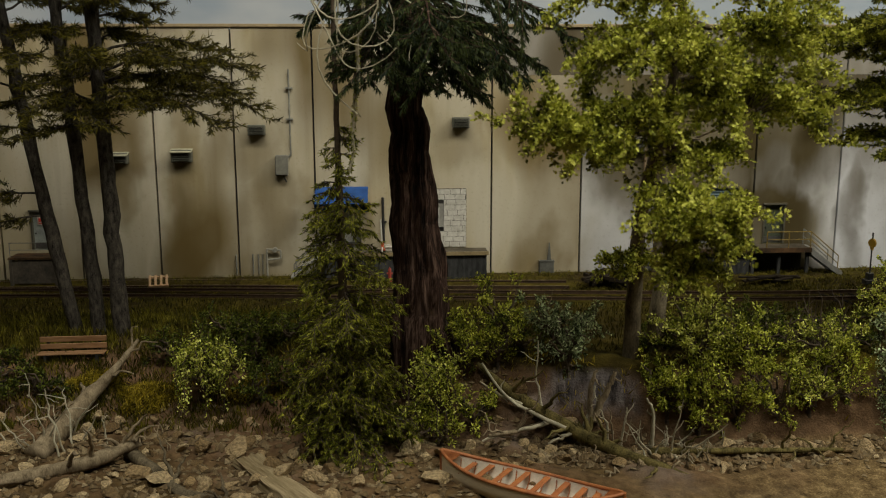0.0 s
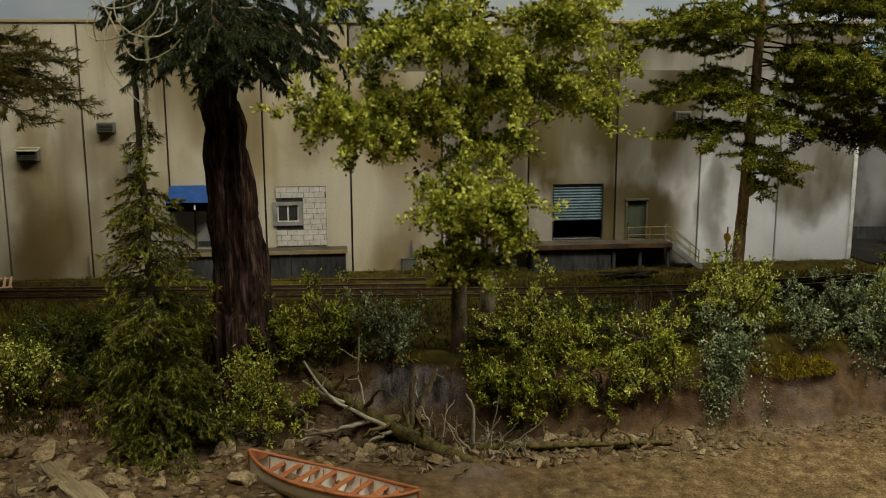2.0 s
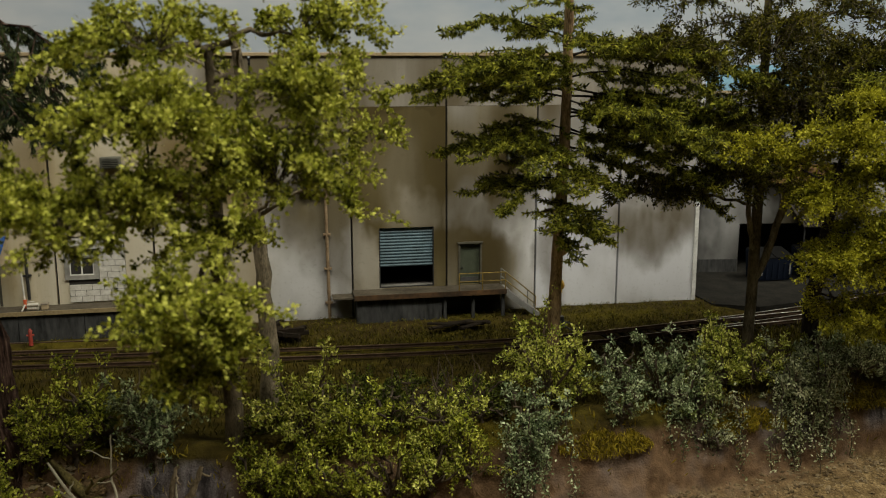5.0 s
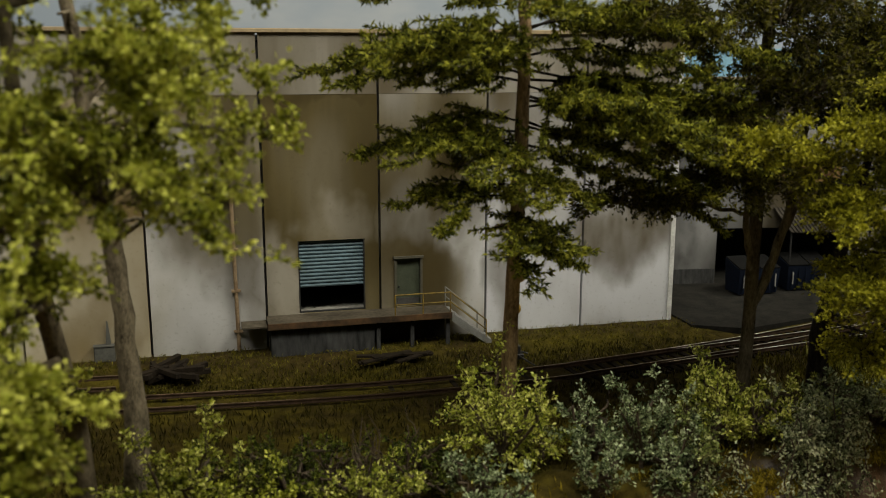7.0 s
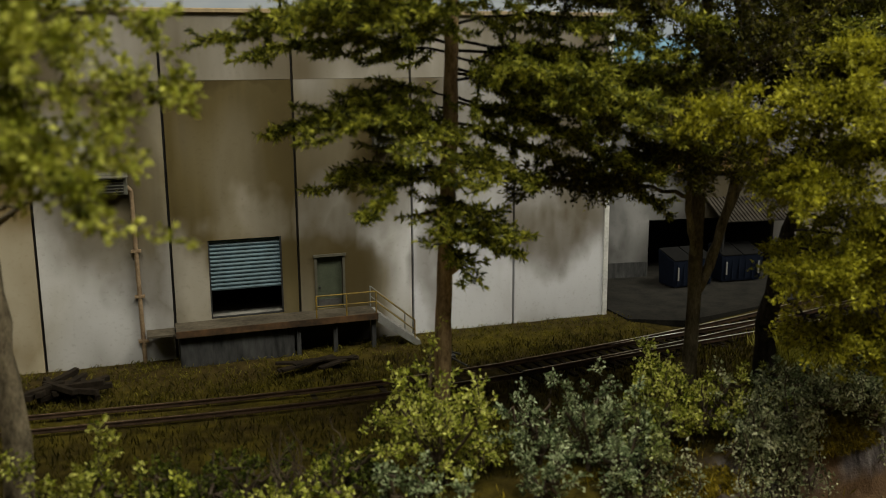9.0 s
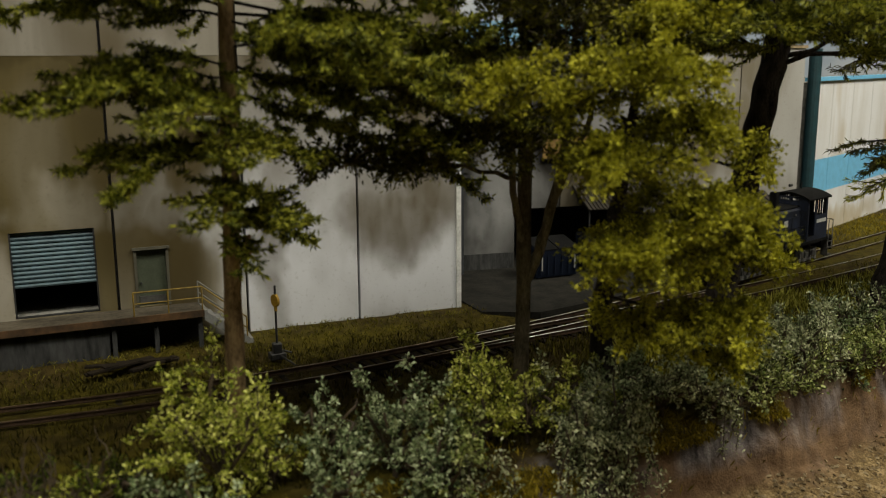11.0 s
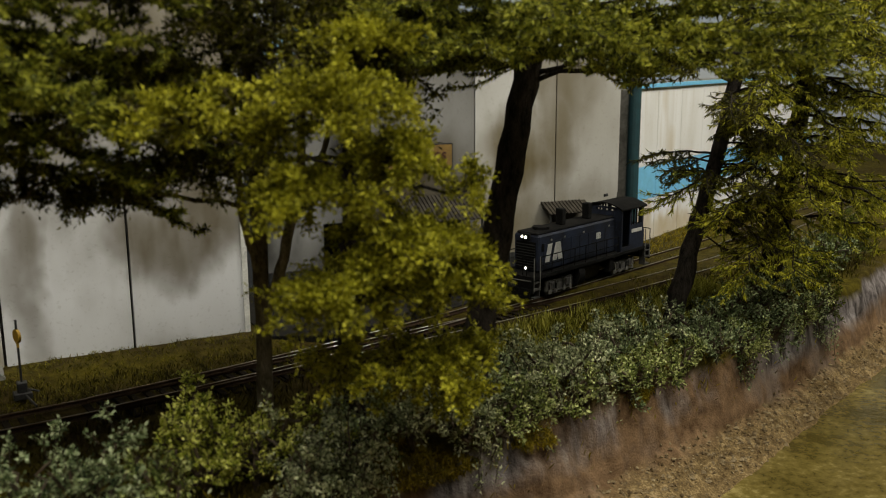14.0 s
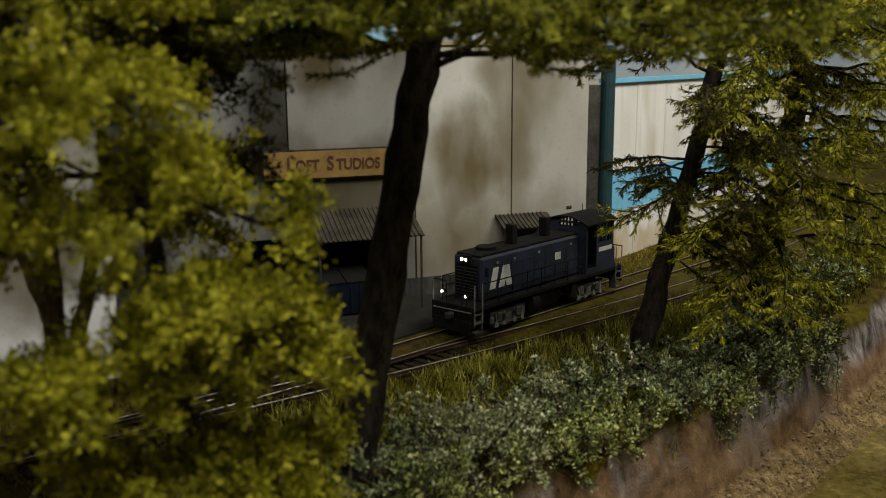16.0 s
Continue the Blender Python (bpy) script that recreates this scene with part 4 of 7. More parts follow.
def dock_left():
    t = thing("loading_dock", (0, 0, 0), "low concrete loading dock with a timber edge below the window", "loading dock")
    y0 = 0.8135
    part("deck", boxes((0.0850, 0.2040, y0, FY - 0.0006, 0.0180, 0.0196)), dock_top, t)
    part("edge_beam", boxes((0.0848, 0.2044, y0 - 0.0010, y0, 0.0176, 0.0202)), mottled("dock_timber", (0.16, 0.115, 0.05), (0.33, 0.26, 0.14), 120), t, "ochre timber dock edge")
    for x0, x1 in ((0.0860, 0.1240), (0.1245, 0.1640), (0.1645, 0.2030)):
        part("front_slab", boxes((x0, x1, y0 + 0.0008, y0 + 0.0035, -0.002, 0.0178)), dock_conc, t)
    part("end_slab", boxes((0.2005, 0.2030, y0 + 0.0035, FY - 0.0006, -0.002, 0.0178)), dock_conc, t)
    part("end_slab", boxes((0.0860, 0.0885, y0 + 0.0035, FY - 0.0006, -0.002, 0.0178)), dock_conc, t)
    st = part("stair", boxes((0.0835, 0.0848, y0, y0 + 0.014, 0.0150, 0.0190)), plain("stair_pale", (0.33, 0.33, 0.30)), t, "pale steps beside the dock")
    for k in range(6):
        x, z = 0.0833 - k * 0.0036, 0.0168 - k * 0.0028
        part("step", boxes((x - 0.0038, x, y0, y0 + 0.014, z - 0.0008, z + 0.0006)), MATS["stair_pale"], st)
    handrail(t, [(0.0860, y0 + 0.001, 0.0196), (0.0640, y0 + 0.001, 0.0010)], grey_rail, 0.0115)
    handrail(t, [(0.0860, y0 + 0.015, 0.0196), (0.0640, y0 + 0.015, 0.0010)], grey_rail, 0.0115)


dock_left()


def dock_clutter():
    t = thing("wooden_crate", (0.1330, 0.8190, 0.0197), "small white crate standing on the loading dock", "crate")
    wood = plain("crate_white", (0.5, 0.48, 0.42))
    part("body", boxes((-0.0034, 0.0034, -0.0022, 0.0022, 0, 0.0042), bevel=0.0002), wood, t)
    for z in (0.0008, 0.0030):
        part("batten", boxes((-0.0036, 0.0036, -0.0026, -0.0022, z, z + 0.0006)), plain("crate_batten", (0.2, 0.17, 0.13)), t)
    t = thing("wooden_crate", (0.1400, 0.8200, 0.0197), "small tan crate standing on the loading dock", "crate")
    part("body", boxes((-0.0020, 0.0020, -0.0020, 0.0020, 0, 0.0034), bevel=0.0003), plain("crate_tan", (0.33, 0.26, 0.16)), t)
    part("lid", boxes((-0.0022, 0.0022, -0.0022, 0.0022, 0.0034, 0.0039)), MATS["crate_batten"], t)
    t = thing("fire_hydrant", (0.1325, 0.8075, 0.0), "small red fire hydrant beside the dock", "hydrant")
    red = plain("hydrant_red", (0.30, 0.04, 0.025))
    part("barrel", cyl(bmesh.new(), (0, 0, -0.0005), (0, 0, 0.0085), 0.0013, 0.0011), red, t)
    part("bonnet", cyl(bmesh.new(), (0, 0, 0.0085), (0, 0, 0.0105), 0.0014, 0.0005), red, t)
    part("outlet", cyl(bmesh.new(), (-0.0022, 0, 0.0062), (0.0022, 0, 0.0062), 0.0006), red, t)
    t = thing("standpipe", (0.1285, 0.8235, 0.0197), "orange-red valve with a white pipe on the loading dock", "standpipe")
    orange = plain("valve_orange", (0.55, 0.10, 0.03))
    white_pipe = plain("pipe_white", (0.55, 0.53, 0.48))
    part("riser", cyl(bmesh.new(), (-0.0012, 0, 0.0030), (-0.0022, 0.0010, 0.0230), 0.00055), white_pipe, t, "thin white riser pipe")
    part("bend", cyl(bmesh.new(), (-0.0012, 0, 0.0030), (-0.0012, -0.0095, 0.0008), 0.00055), white_pipe, t, "thin white bent pipe")
    part("valve", cyl(cyl(bmesh.new(), (-0.0012, -0.0005, 0.0010), (-0.0010, -0.0005, 0.0060), 0.0011), (-0.0018, -0.0005, 0.0014), (0.0028, -0.0010, 0.0006), 0.0010), orange, t)
    part("side_pipe", cyl(bmesh.new(), (-0.0005, -0.0005, 0.0042), (0.0044, -0.0005, 0.0046), 0.0004), white_pipe, t)
    t = thing("pallet", (-0.0270, 0.7920, 0.0056), "pale pinkish wooden pallet tipped up against the siding rail", "pallet")
    t.rotation_euler = (0.42, 0, 0.21)
    pw = mottled("pallet_wood", (0.44, 0.27, 0.15), (0.66, 0.45, 0.28), 150)
    for k in range(4):
        part("slat", boxes((-0.0064, -0.0048, -0.0062, 0.0062, 0.0014, 0.0020)), pw, t).location.x = k * 0.0037
    for k in range(2):
        part("bearer", boxes((-0.0066, 0.0066, -0.0058, -0.0044, 0, 0.0014)), pw, t).location.y = k * 0.0102


dock_clutter()


def timber_pile():
    rng = np.random.default_rng(4)
    t = thing("timber_pile", (0.283, 0.795, 0.0), "heap of old dark sleepers beside the siding", "timber pile")
    for k in range(16):
        m = pose(rng.uniform(-0.014, 0.014), rng.uniform(-0.008, 0.008), 0.0012 + 0.0021 * (k // 6), rng.uniform(-8, 8), rng.uniform(-8, 8), rng.uniform(0, 180))
        part("old_sleeper", box(bmesh.new(), -0.012, 0.012, -0.0014, 0.0014, -0.0013, 0.0013, 0.0002, m), sleeper_wood, t)
    t = thing("timber_pile", (0.412, 0.797, 0.0), "few dark broken planks lying below the dock", "timber pile")
    for k in range(8):
        m = pose(rng.uniform(-0.016, 0.016), rng.uniform(-0.008, 0.008), 0.0010 + 0.0015 * (k // 4), rng.uniform(-5, 5), rng.uniform(-5, 5), rng.uniform(-40, 40))
        part("plank", box(bmesh.new(), -0.013, 0.013, -0.0017, 0.0017, -0.0006, 0.0006, 0.0001, m), sleeper_wood, t)


timber_pile()


def porch():
    t = thing("porch", (-0.1190, FY, 0.0), "small dark timber landing with wire railing at a door", "porch")
    wood = mottled("porch_wood", (0.035, 0.03, 0.025), (0.12, 0.10, 0.075), 120)
    for k in range(6):
        part("deck_board", boxes((-0.017, 0.017, -0.003 - k * 0.0030, -0.0003 - k * 0.0030, 0.0185, 0.0198)), dock_edge, t)
    for x in (-0.0165, 0.0145):
        for y in (-0.018, -0.003):
            part("post", boxes((x, x + 0.002, y, y + 0.002, -0.002, 0.0185)), wood, t)
    part("skirt", boxes((-0.0165, 0.0165, -0.0172, -0.0166, 0.001, 0.0180)), wood, t)
    handrail(t, [(0.0155, -0.017, 0.0198), (-0.0155, -0.017, 0.0198)], grey_rail, 0.0105, 0.0003)


porch()

# ---- alley, studio building and blue building ----
def alley():
    bm = bmesh.new()
    v = [bm.verts.new((x, y, z)) for z in (0.0012, -0.003) for x, y in ((0.600, 0.812), (0.630, 0.797), (0.72, 0.815), (0.80, 0.845), (0.90, 0.885), (0.945, 0.915), (0.945, 1.0), (0.600, 1.0))]
    bm.faces.new(v[:8]), bm.faces.new(v[8:][::-1])
    for k in range(8):
        bm.faces.new((v[k], v[(k + 1) % 8], v[8 + (k + 1) % 8], v[8 + k]))
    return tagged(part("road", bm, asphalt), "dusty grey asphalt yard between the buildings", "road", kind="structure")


alley()


def words(name, text, size, mat, parent, m, depth=0.0003, align="CENTER"):
    cu = bpy.data.curves.new(name, "FONT")
    cu.offset = size * 0.018
    cu.body, cu.size, cu.extrude, cu.align_x, cu.align_y = text, size, depth, align, "CENTER"
    tmp = new(name + "_curve", cu)
    bpy.context.view_layer.update()
    me = bpy.data.meshes.new_from_object(tmp.evaluated_get(bpy.context.evaluated_depsgraph_get()))
    bpy.data.objects.remove(tmp)
    me.materials.clear()
    me.materials.append(mat)
    ob = new(name, me)
    ob.parent, ob.matrix_local = parent, m
    return ob


def studio():
    b = thing("studio_building", (0.600, 0.918, 0.0), "stained pale concrete studio building behind the yard", "building", rz=-8)
    h = 0.150
    bays = [(0.072, 0.170, -0.003, 0.042)]
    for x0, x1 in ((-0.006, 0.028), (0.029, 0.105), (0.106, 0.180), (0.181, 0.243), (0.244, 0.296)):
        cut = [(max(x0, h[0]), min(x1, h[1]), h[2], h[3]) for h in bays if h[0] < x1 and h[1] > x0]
        part("panel", panel(bmesh.new(), x0, x1, -0.003, h, 0, 0.0035, cut), studio_shaded if x1 < 0.11 else studio_half_shaded if x1 < 0.19 else studio_paint, b)
    part("core", panel(bmesh.new(), -0.004, 0.295, -0.003, h - 0.001, 0.0036, 0.085, bays), joint_shade_dark, b)
    # Back of the covered bay, its shade put into a near-black colour.
    part("bay_back", boxes((0.055, 0.176, 0.070, 0.073, -0.003, 0.050)), joint_shade_dark, b)
    for x0, x1 in ((-0.006, 0.071), (0.171, 0.296)):
        part("plinth", boxes((x0, x1, -0.0014, -0.0001, -0.003, 0.012)), dock_conc, b)
    part("parapet_cap", boxes((-0.006, 0.297, -0.0010, 0.006, h, h + 0.002)), MATS["parapet_tan"], b)
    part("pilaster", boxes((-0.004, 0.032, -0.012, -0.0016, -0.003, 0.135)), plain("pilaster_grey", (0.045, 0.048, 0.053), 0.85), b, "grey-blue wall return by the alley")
    part("blue_roof", boxes((0.0, 0.20, 0.10, 0.26, 0.145, 0.172)), plain("roof_blue", (0.22, 0.42, 0.55)), b, "pale blue upper storey behind the parapet")
    sg = part("sign", boxes((0.090, 0.163, -0.0028, -0.0004, 0.0755, 0.0925)), metal_dark, b, "ochre name board with dark letters")
    part("board", boxes((0.0908, 0.1622, -0.0034, -0.0029, 0.0763, 0.0917)), plain("sign_ochre", (0.19, 0.115, 0.028), 0.7), sg)
    ink = plain("sign_ink", (0.06, 0.02, 0.012))
    for text, size, x in (("L", 0.0108, 0.1035), ("OFT", 0.0086, 0.1085), ("S", 0.0108, 0.1266), ("TUDIOS", 0.0086, 0.1322)):
        words("lettering", text, size, ink, sg, pose(x, -0.0037, 0.0843 if size > 0.009 else 0.0835, 90, 0, 0) @ Matrix.Diagonal((0.84, 1, 1, 1)), 0.00015, "LEFT")
    # ribbed porch roofs
    tin = mottled("tin_roof", (0.018, 0.016, 0.013), (0.060, 0.052, 0.042), 80, 0.85)
    for x0, x1, z, deep in ((0.114, 0.176, 0.057, 0.032), (0.232, 0.268, 0.047, 0.016)):
        rf = part("canopy", box(bmesh.new(), x0, x1, -deep, 0.0, -0.0006, 0.0, m=Matrix.Translation((0, -0.0005, z)) @ Matrix.Rotation(radians(24), 4, "X")), tin, b, "ribbed tin canopy roof")
        n = int((x1 - x0) / 0.0028)
        for k in range(n):
            xx = x0 + k * 0.0028
            part("rib", box(bmesh.new(), xx, xx + 0.0009, -deep, 0.0, 0.0, 0.0007, m=Matrix.Translation((0, -0.0005, z)) @ Matrix.Rotation(radians(24), 4, "X")), tin, rf)
        for xx in (x0 + 0.001, x1 - 0.002):
            part("post", boxes((xx, xx + 0.001, -deep * 0.88, -deep * 0.88 + 0.001, 0.0, z - deep * 0.40)), metal_dark, rf)
    return b


# Weathered wall with tree shade put into the paint, plus a painted lit patch.
studio_shaded = wall_material("studio_shaded", (0.034, 0.033, 0.031), (0.085, 0.084, 0.082), (0.018, 0.016, 0.012), 0.06, 0.5, seed=5.1, mist=(0.30, 0.30, 0.30), marks=([(0.660, 0.034, 0.012, 0.030, 0.9), (0.672, 0.052, 0.014, 0.022, 0.5)], [(0.690, 0.016, 0.022, 0.014, 0.8)]))
# Name-board panel: weaker crown shade, again carried by a darker paint.
studio_half_shaded = wall_material("studio_half_shaded", (0.095, 0.088, 0.075), (0.19, 0.186, 0.18), (0.055, 0.042, 0.018), 0.0, 0.6, seed=6.4, mist=(0.26, 0.26, 0.262), marks=([(0.740, 0.112, 0.030, 0.012, 0.8)], [(0.720, 0.062, 0.045, 0.022, 0.9)]))
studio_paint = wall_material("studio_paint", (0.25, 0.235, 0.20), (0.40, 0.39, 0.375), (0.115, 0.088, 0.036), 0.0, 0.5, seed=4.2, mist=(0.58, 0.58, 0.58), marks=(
    [(0.775, 0.100, 0.020, 0.050, 0.9), (0.805, 0.120, 0.030, 0.030, 0.8), (0.740, 0.112, 0.040, 0.018, 0.8), (0.800, 0.060, 0.025, 0.010, 0.5), (0.88, 0.10, 0.02, 0.05, 0.6)],
    [(0.812, 0.080, 0.022, 0.024, 0.95), (0.840, 0.095, 0.014, 0.035, 0.8), (0.720, 0.062, 0.045, 0.022, 1.0), (0.845, 0.130, 0.020, 0.020, 0.8), (0.80, 0.03, 0.06, 0.022, 0.7)]))
studio()


def blue_building():
    b = thing("blue_building", (0.928, 0.906, 0.0), "white and sky-blue ribbed metal building beside the track", "building", rz=24)
    white = wall_material("metal_white", (0.66, 0.655, 0.65), (0.76, 0.765, 0.79), (0.40, 0.29, 0.11), -0.09, 0.8, seed=2.2, marks=([(0.99, 0.02, 0.012, 0.014, 0.8)], [(0.945, 0.008, 0.018, 0.012, 0.9), (1.02, 0.006, 0.05, 0.008, 0.7)]))
    sky = plain("metal_sky_blue", (0.19, 0.52, 0.80), 0.5, 0.0, 0.12)
    part("column", cyl(bmesh.new(), (-0.002, -0.004, -0.002), (-0.002, -0.004, 0.150), 0.0048, sides=14), plain("column_teal", (0.010, 0.042, 0.052), 0.6), b, "tall teal round column")
    for k in range(10):
        x = 0.003 + k * 0.048
        p = part("wall_sheet", boxes((x, x + 0.0474, 0, 0.003, -0.002, 0.0345)), white, b)
        part("blue_band", boxes((x, x + 0.0474, 0, 0.003, 0.0347, 0.062)), sky, p)
        part("top_sheet", boxes((x, x + 0.0474, 0, 0.003, 0.0622, 0.125)), white, p)
    part("core", boxes((0.003, 0.483, 0.0032, 0.09, -0.002, 0.124)), concrete, b)
    part("eave", boxes((0.0, 0.484, -0.002, 0.004, 0.125, 0.128)), sky, b)
    return b


blue_building()


def dumpster():
    t = thing("dumpster", (0.682, 0.876, 0.0012), "dark blue steel dumpster with black lids", "dumpster", "dumpsters in the yard")
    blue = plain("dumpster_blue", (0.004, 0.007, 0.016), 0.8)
    bm = bmesh.new()
    a = [bm.verts.new(c) for c in ((-0.015, -0.008, 0.001), (0.015, -0.008, 0.001), (0.015, 0.009, 0.001), (-0.015, 0.009, 0.001), (-0.016, -0.010, 0.019), (0.016, -0.010, 0.019), (0.016, 0.010, 0.024), (-0.016, 0.010, 0.024))]
    for f in ((3, 2, 1, 0), (4, 5, 6, 7), (0, 1, 5, 4), (1, 2, 6, 5), (2, 3, 7, 6), (3, 0, 4, 7)):
        bm.faces.new([a[k] for k in f])
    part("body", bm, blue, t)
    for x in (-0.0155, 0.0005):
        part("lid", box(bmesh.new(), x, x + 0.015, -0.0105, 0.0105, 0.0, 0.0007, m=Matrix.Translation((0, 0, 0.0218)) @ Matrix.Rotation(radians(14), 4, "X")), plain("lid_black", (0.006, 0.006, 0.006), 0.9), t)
    for k in range(6):
        part("rib", boxes((-0.013 + k * 0.0052, -0.0122 + k * 0.0052, -0.0100, -0.0085, 0.003, 0.018)), blue, t)
    for x in (-0.0128, 0.0118):
        part("reflector", boxes((x, x + 0.0008, -0.0108, -0.0101, 0.006, 0.015)), plain("reflector_white", (0.22, 0.22, 0.21)), t)
    for x in (-0.013, 0.011):
        for y in (-0.007, 0.006):
            part("wheel", cyl(bmesh.new(), (x, y, 0.0006), (x + 0.0012, y, 0.0006), 0.0008), metal_dark, t)

    copy_thing(t, pose(0.724, 0.878, 0.0012, 0, 0, -6))


dumpster()


def locomotive():
    L = 0.077
    t = thing("locomotive", (0.8225, 0.8300, 0.00155), "weathered dark blue diesel switcher locomotive with lit headlights", "locomotive", rz=18.5)
    t.scale = (0.885, 0.88, 0.985)
    blue = mottled("loco_blue", (0.005, 0.0055, 0.008), (0.018, 0.028, 0.062), 70, 0.65, fine=9.0)
    pale = plain("loco_pale_grey", (0.17, 0.165, 0.155), 0.6, 0.0, 0.4)
    black = mottled("loco_black", (0.004, 0.004, 0.0045), (0.016, 0.0155, 0.015), 150, 0.85)
    dusty = mottled("loco_dusty_grey", (0.020, 0.020, 0.022), (0.105, 0.10, 0.095), 150, 0.7)
    mark = plain("loco_white", (0.55, 0.55, 0.54))
    part("frame", boxes((-L, L, -0.0165, 0.0165, 0.0118, 0.0145), (-L + 0.004, L - 0.004, -0.0085, 0.0085, 0.0085, 0.0118), bevel=0.0003), black, t)
    bm = boxes((-L + 0.012, 0.0335, -0.0112, 0.0112, 0.0145, 0.0385), bevel=0.0012)
    hood = part("hood", bm, blue, t, "long dusty blue engine hood")
    part("hood_top", boxes((-L + 0.0125, 0.0335, -0.0095, 0.0095, 0.0385, 0.0402), bevel=0.0007), black, hood)
    part("nose_grille", boxes((-L + 0.0114, -L + 0.0119, -0.0085, 0.0085, 0.0165, 0.0340)), black, hood)
    for k in range(9):
        part("grille_bar", boxes((-L + 0.0109, -L + 0.0113, -0.0082, 0.0082, 0.0175 + k * 0.0018, 0.0180 + k * 0.0018)), metal_dark, hood)
    for side in (-1, 1):
        for k in range(8):
            x = -0.060 + k * 0.0112
            y = side * 0.01125
            part("hood_door", boxes((x, x + 0.0104, min(y, y + side * 0.0003), max(y, y + side * 0.0003), 0.0160, 0.0330)), blue, hood)
        y = side * 0.0117
        y0, y1 = min(y, y + side * 0.0002), max(y, y + side * 0.0002)
        for xa, sh in ((-0.0585, 0.0035), (-0.0500, 0.0040), (-0.0425, -0.0030)):
            bm = bmesh.new()
            a = [bm.verts.new((px, yy, pz)) for yy in (y0, y1) for px, pz in ((xa, 0.0205), (xa + 0.0052, 0.0205), (xa + 0.0052 + sh, 0.0320), (xa + sh, 0.0320))]
            for f in ((0, 1, 2, 3), (7, 6, 5, 4), (0, 4, 5, 1), (1, 5, 6, 2), (2, 6, 7, 3), (3, 7, 4, 0)):
                bm.faces.new([a[k] for k in f])
            part("emblem_stroke", bm, mark, hood, "white slanted emblem stroke")
        for q in range(3):
            part("number_bar", boxes((0.006 + q * 0.0021, 0.0076 + q * 0.0021, y0, y1, 0.0272, 0.0315)), mark, hood)
        part("radiator_louvre", boxes((-0.0625, -0.0595, y0, y1, 0.0280, 0.0330)), black, hood)
    for x, h in ((-0.024, 0.0085), (0.010, 0.0085)):
        part("exhaust", boxes((x - 0.0024, x + 0.0024, -0.0030, 0.0030, 0.0402, 0.0402 + h), bevel=0.0004), black, t)
    part("radiator_fan", cyl(bmesh.new(), (-0.048, 0, 0.0402), (-0.048, 0, 0.0412), 0.0062, sides=20), black, t)
    # cab
    cab = part("cab", panel(bmesh.new(), 0.0345, 0.0350, 0.0145, 0.0420, -0.0160, 0.0160, []), blue, t, "blue cab with an arched roof")
    for side in (-1, 1):
        y = side * 0.0157
        y0, y1 = y - 0.0004, y + 0.0004
        part("cab_side", panel(bmesh.new(), 0.0350, 0.0665, 0.0145, 0.0430, y0, y1, [(0.0360, 0.0465, 0.0175, 0.0422), (0.0490, 0.0560, 0.0322, 0.0422), (0.0568, 0.0640, 0.0322, 0.0422)]), blue, cab)
        part("name_bar", boxes((0.0490, 0.0640, min(y, y + side * 0.0007), max(y, y + side * 0.0007), 0.0265, 0.0290)), mark, cab)
        for x in (0.0486, 0.0525, 0.0564, 0.0604):
            part("window_frame", boxes((x - 0.0003, x + 0.0003, y0 - 0.0002, y1 + 0.0002, 0.0320, 0.0424)), black, cab)
    for x, hs in ((0.0350, [(-0.0135, -0.0075, 0.0405 - 0.0075, 0.0418)]), (0.0660, [(-0.0135, -0.0050, 0.0315, 0.0412), (0.0050, 0.0135, 0.0315, 0.0412)])):
        bm = bmesh.new()
        holes = [(-0.0140, -0.0090, 0.0315, 0.0412), (-0.0078, -0.0008, 0.0405, 0.0428), (0.0008, 0.0078, 0.0405, 0.0428), (0.0090, 0.0140, 0.0315, 0.0412)] if x < 0.05 else hs
        panel(bm, -0.0157, 0.0157, 0.0145, 0.0440, 0, 0.0007, holes)
        bmesh.ops.transform(bm, matrix=Matrix.Translation((x, 0, 0)) @ Matrix.Rotation(radians(90), 4, "Z"), verts=bm.verts)
        part("cab_end", bm, blue, cab)
    s = Soup()
    a = np.linspace(-1, 1, 13)
    prof = np.stack([a * 0.0176, 0.0430 + 0.0042 * (1 - a ** 2)], 1)
    low = prof[::-1] - np.array([0, 0.0007])
    ring = np.concatenate([prof, low])
    s.v.append(np.concatenate([np.column_stack([np.full(26, x), ring]) for x in (0.0322, 0.0690)]))
    s.f.append(np.array([[k, (k + 1) % 26, 26 + (k + 1) % 26, 26 + k] for k in range(26)] + [[b + k, b + k + 1, b + 24 - k, b + 25 - k] for b in (0, 26) for k in range(12)]))
    part_roof = s.put("cab_roof", black, cab)
    part("horn", cyl(bmesh.new(), (0.0400, 0.004, 0.0500), (0.0440, 0.004, 0.0500), 0.0009), metal_dark, cab)
    part("antenna", cyl(bmesh.new(), (0.0520, 0, 0.0470), (0.0520, 0, 0.0515), 0.0003), metal_dark, cab)
    part("rear_hood", boxes((0.0668, 0.0715, -0.0145, 0.0145, 0.0145, 0.0270), bevel=0.0008), blue, t)
    # tank, trucks and wheels
    part("fuel_tank", cyl(bmesh.new(), (-0.013, 0, 0.0062), (0.020, 0, 0.0062), 0.0066, sides=18), dusty, t, "dusty grey fuel tank")
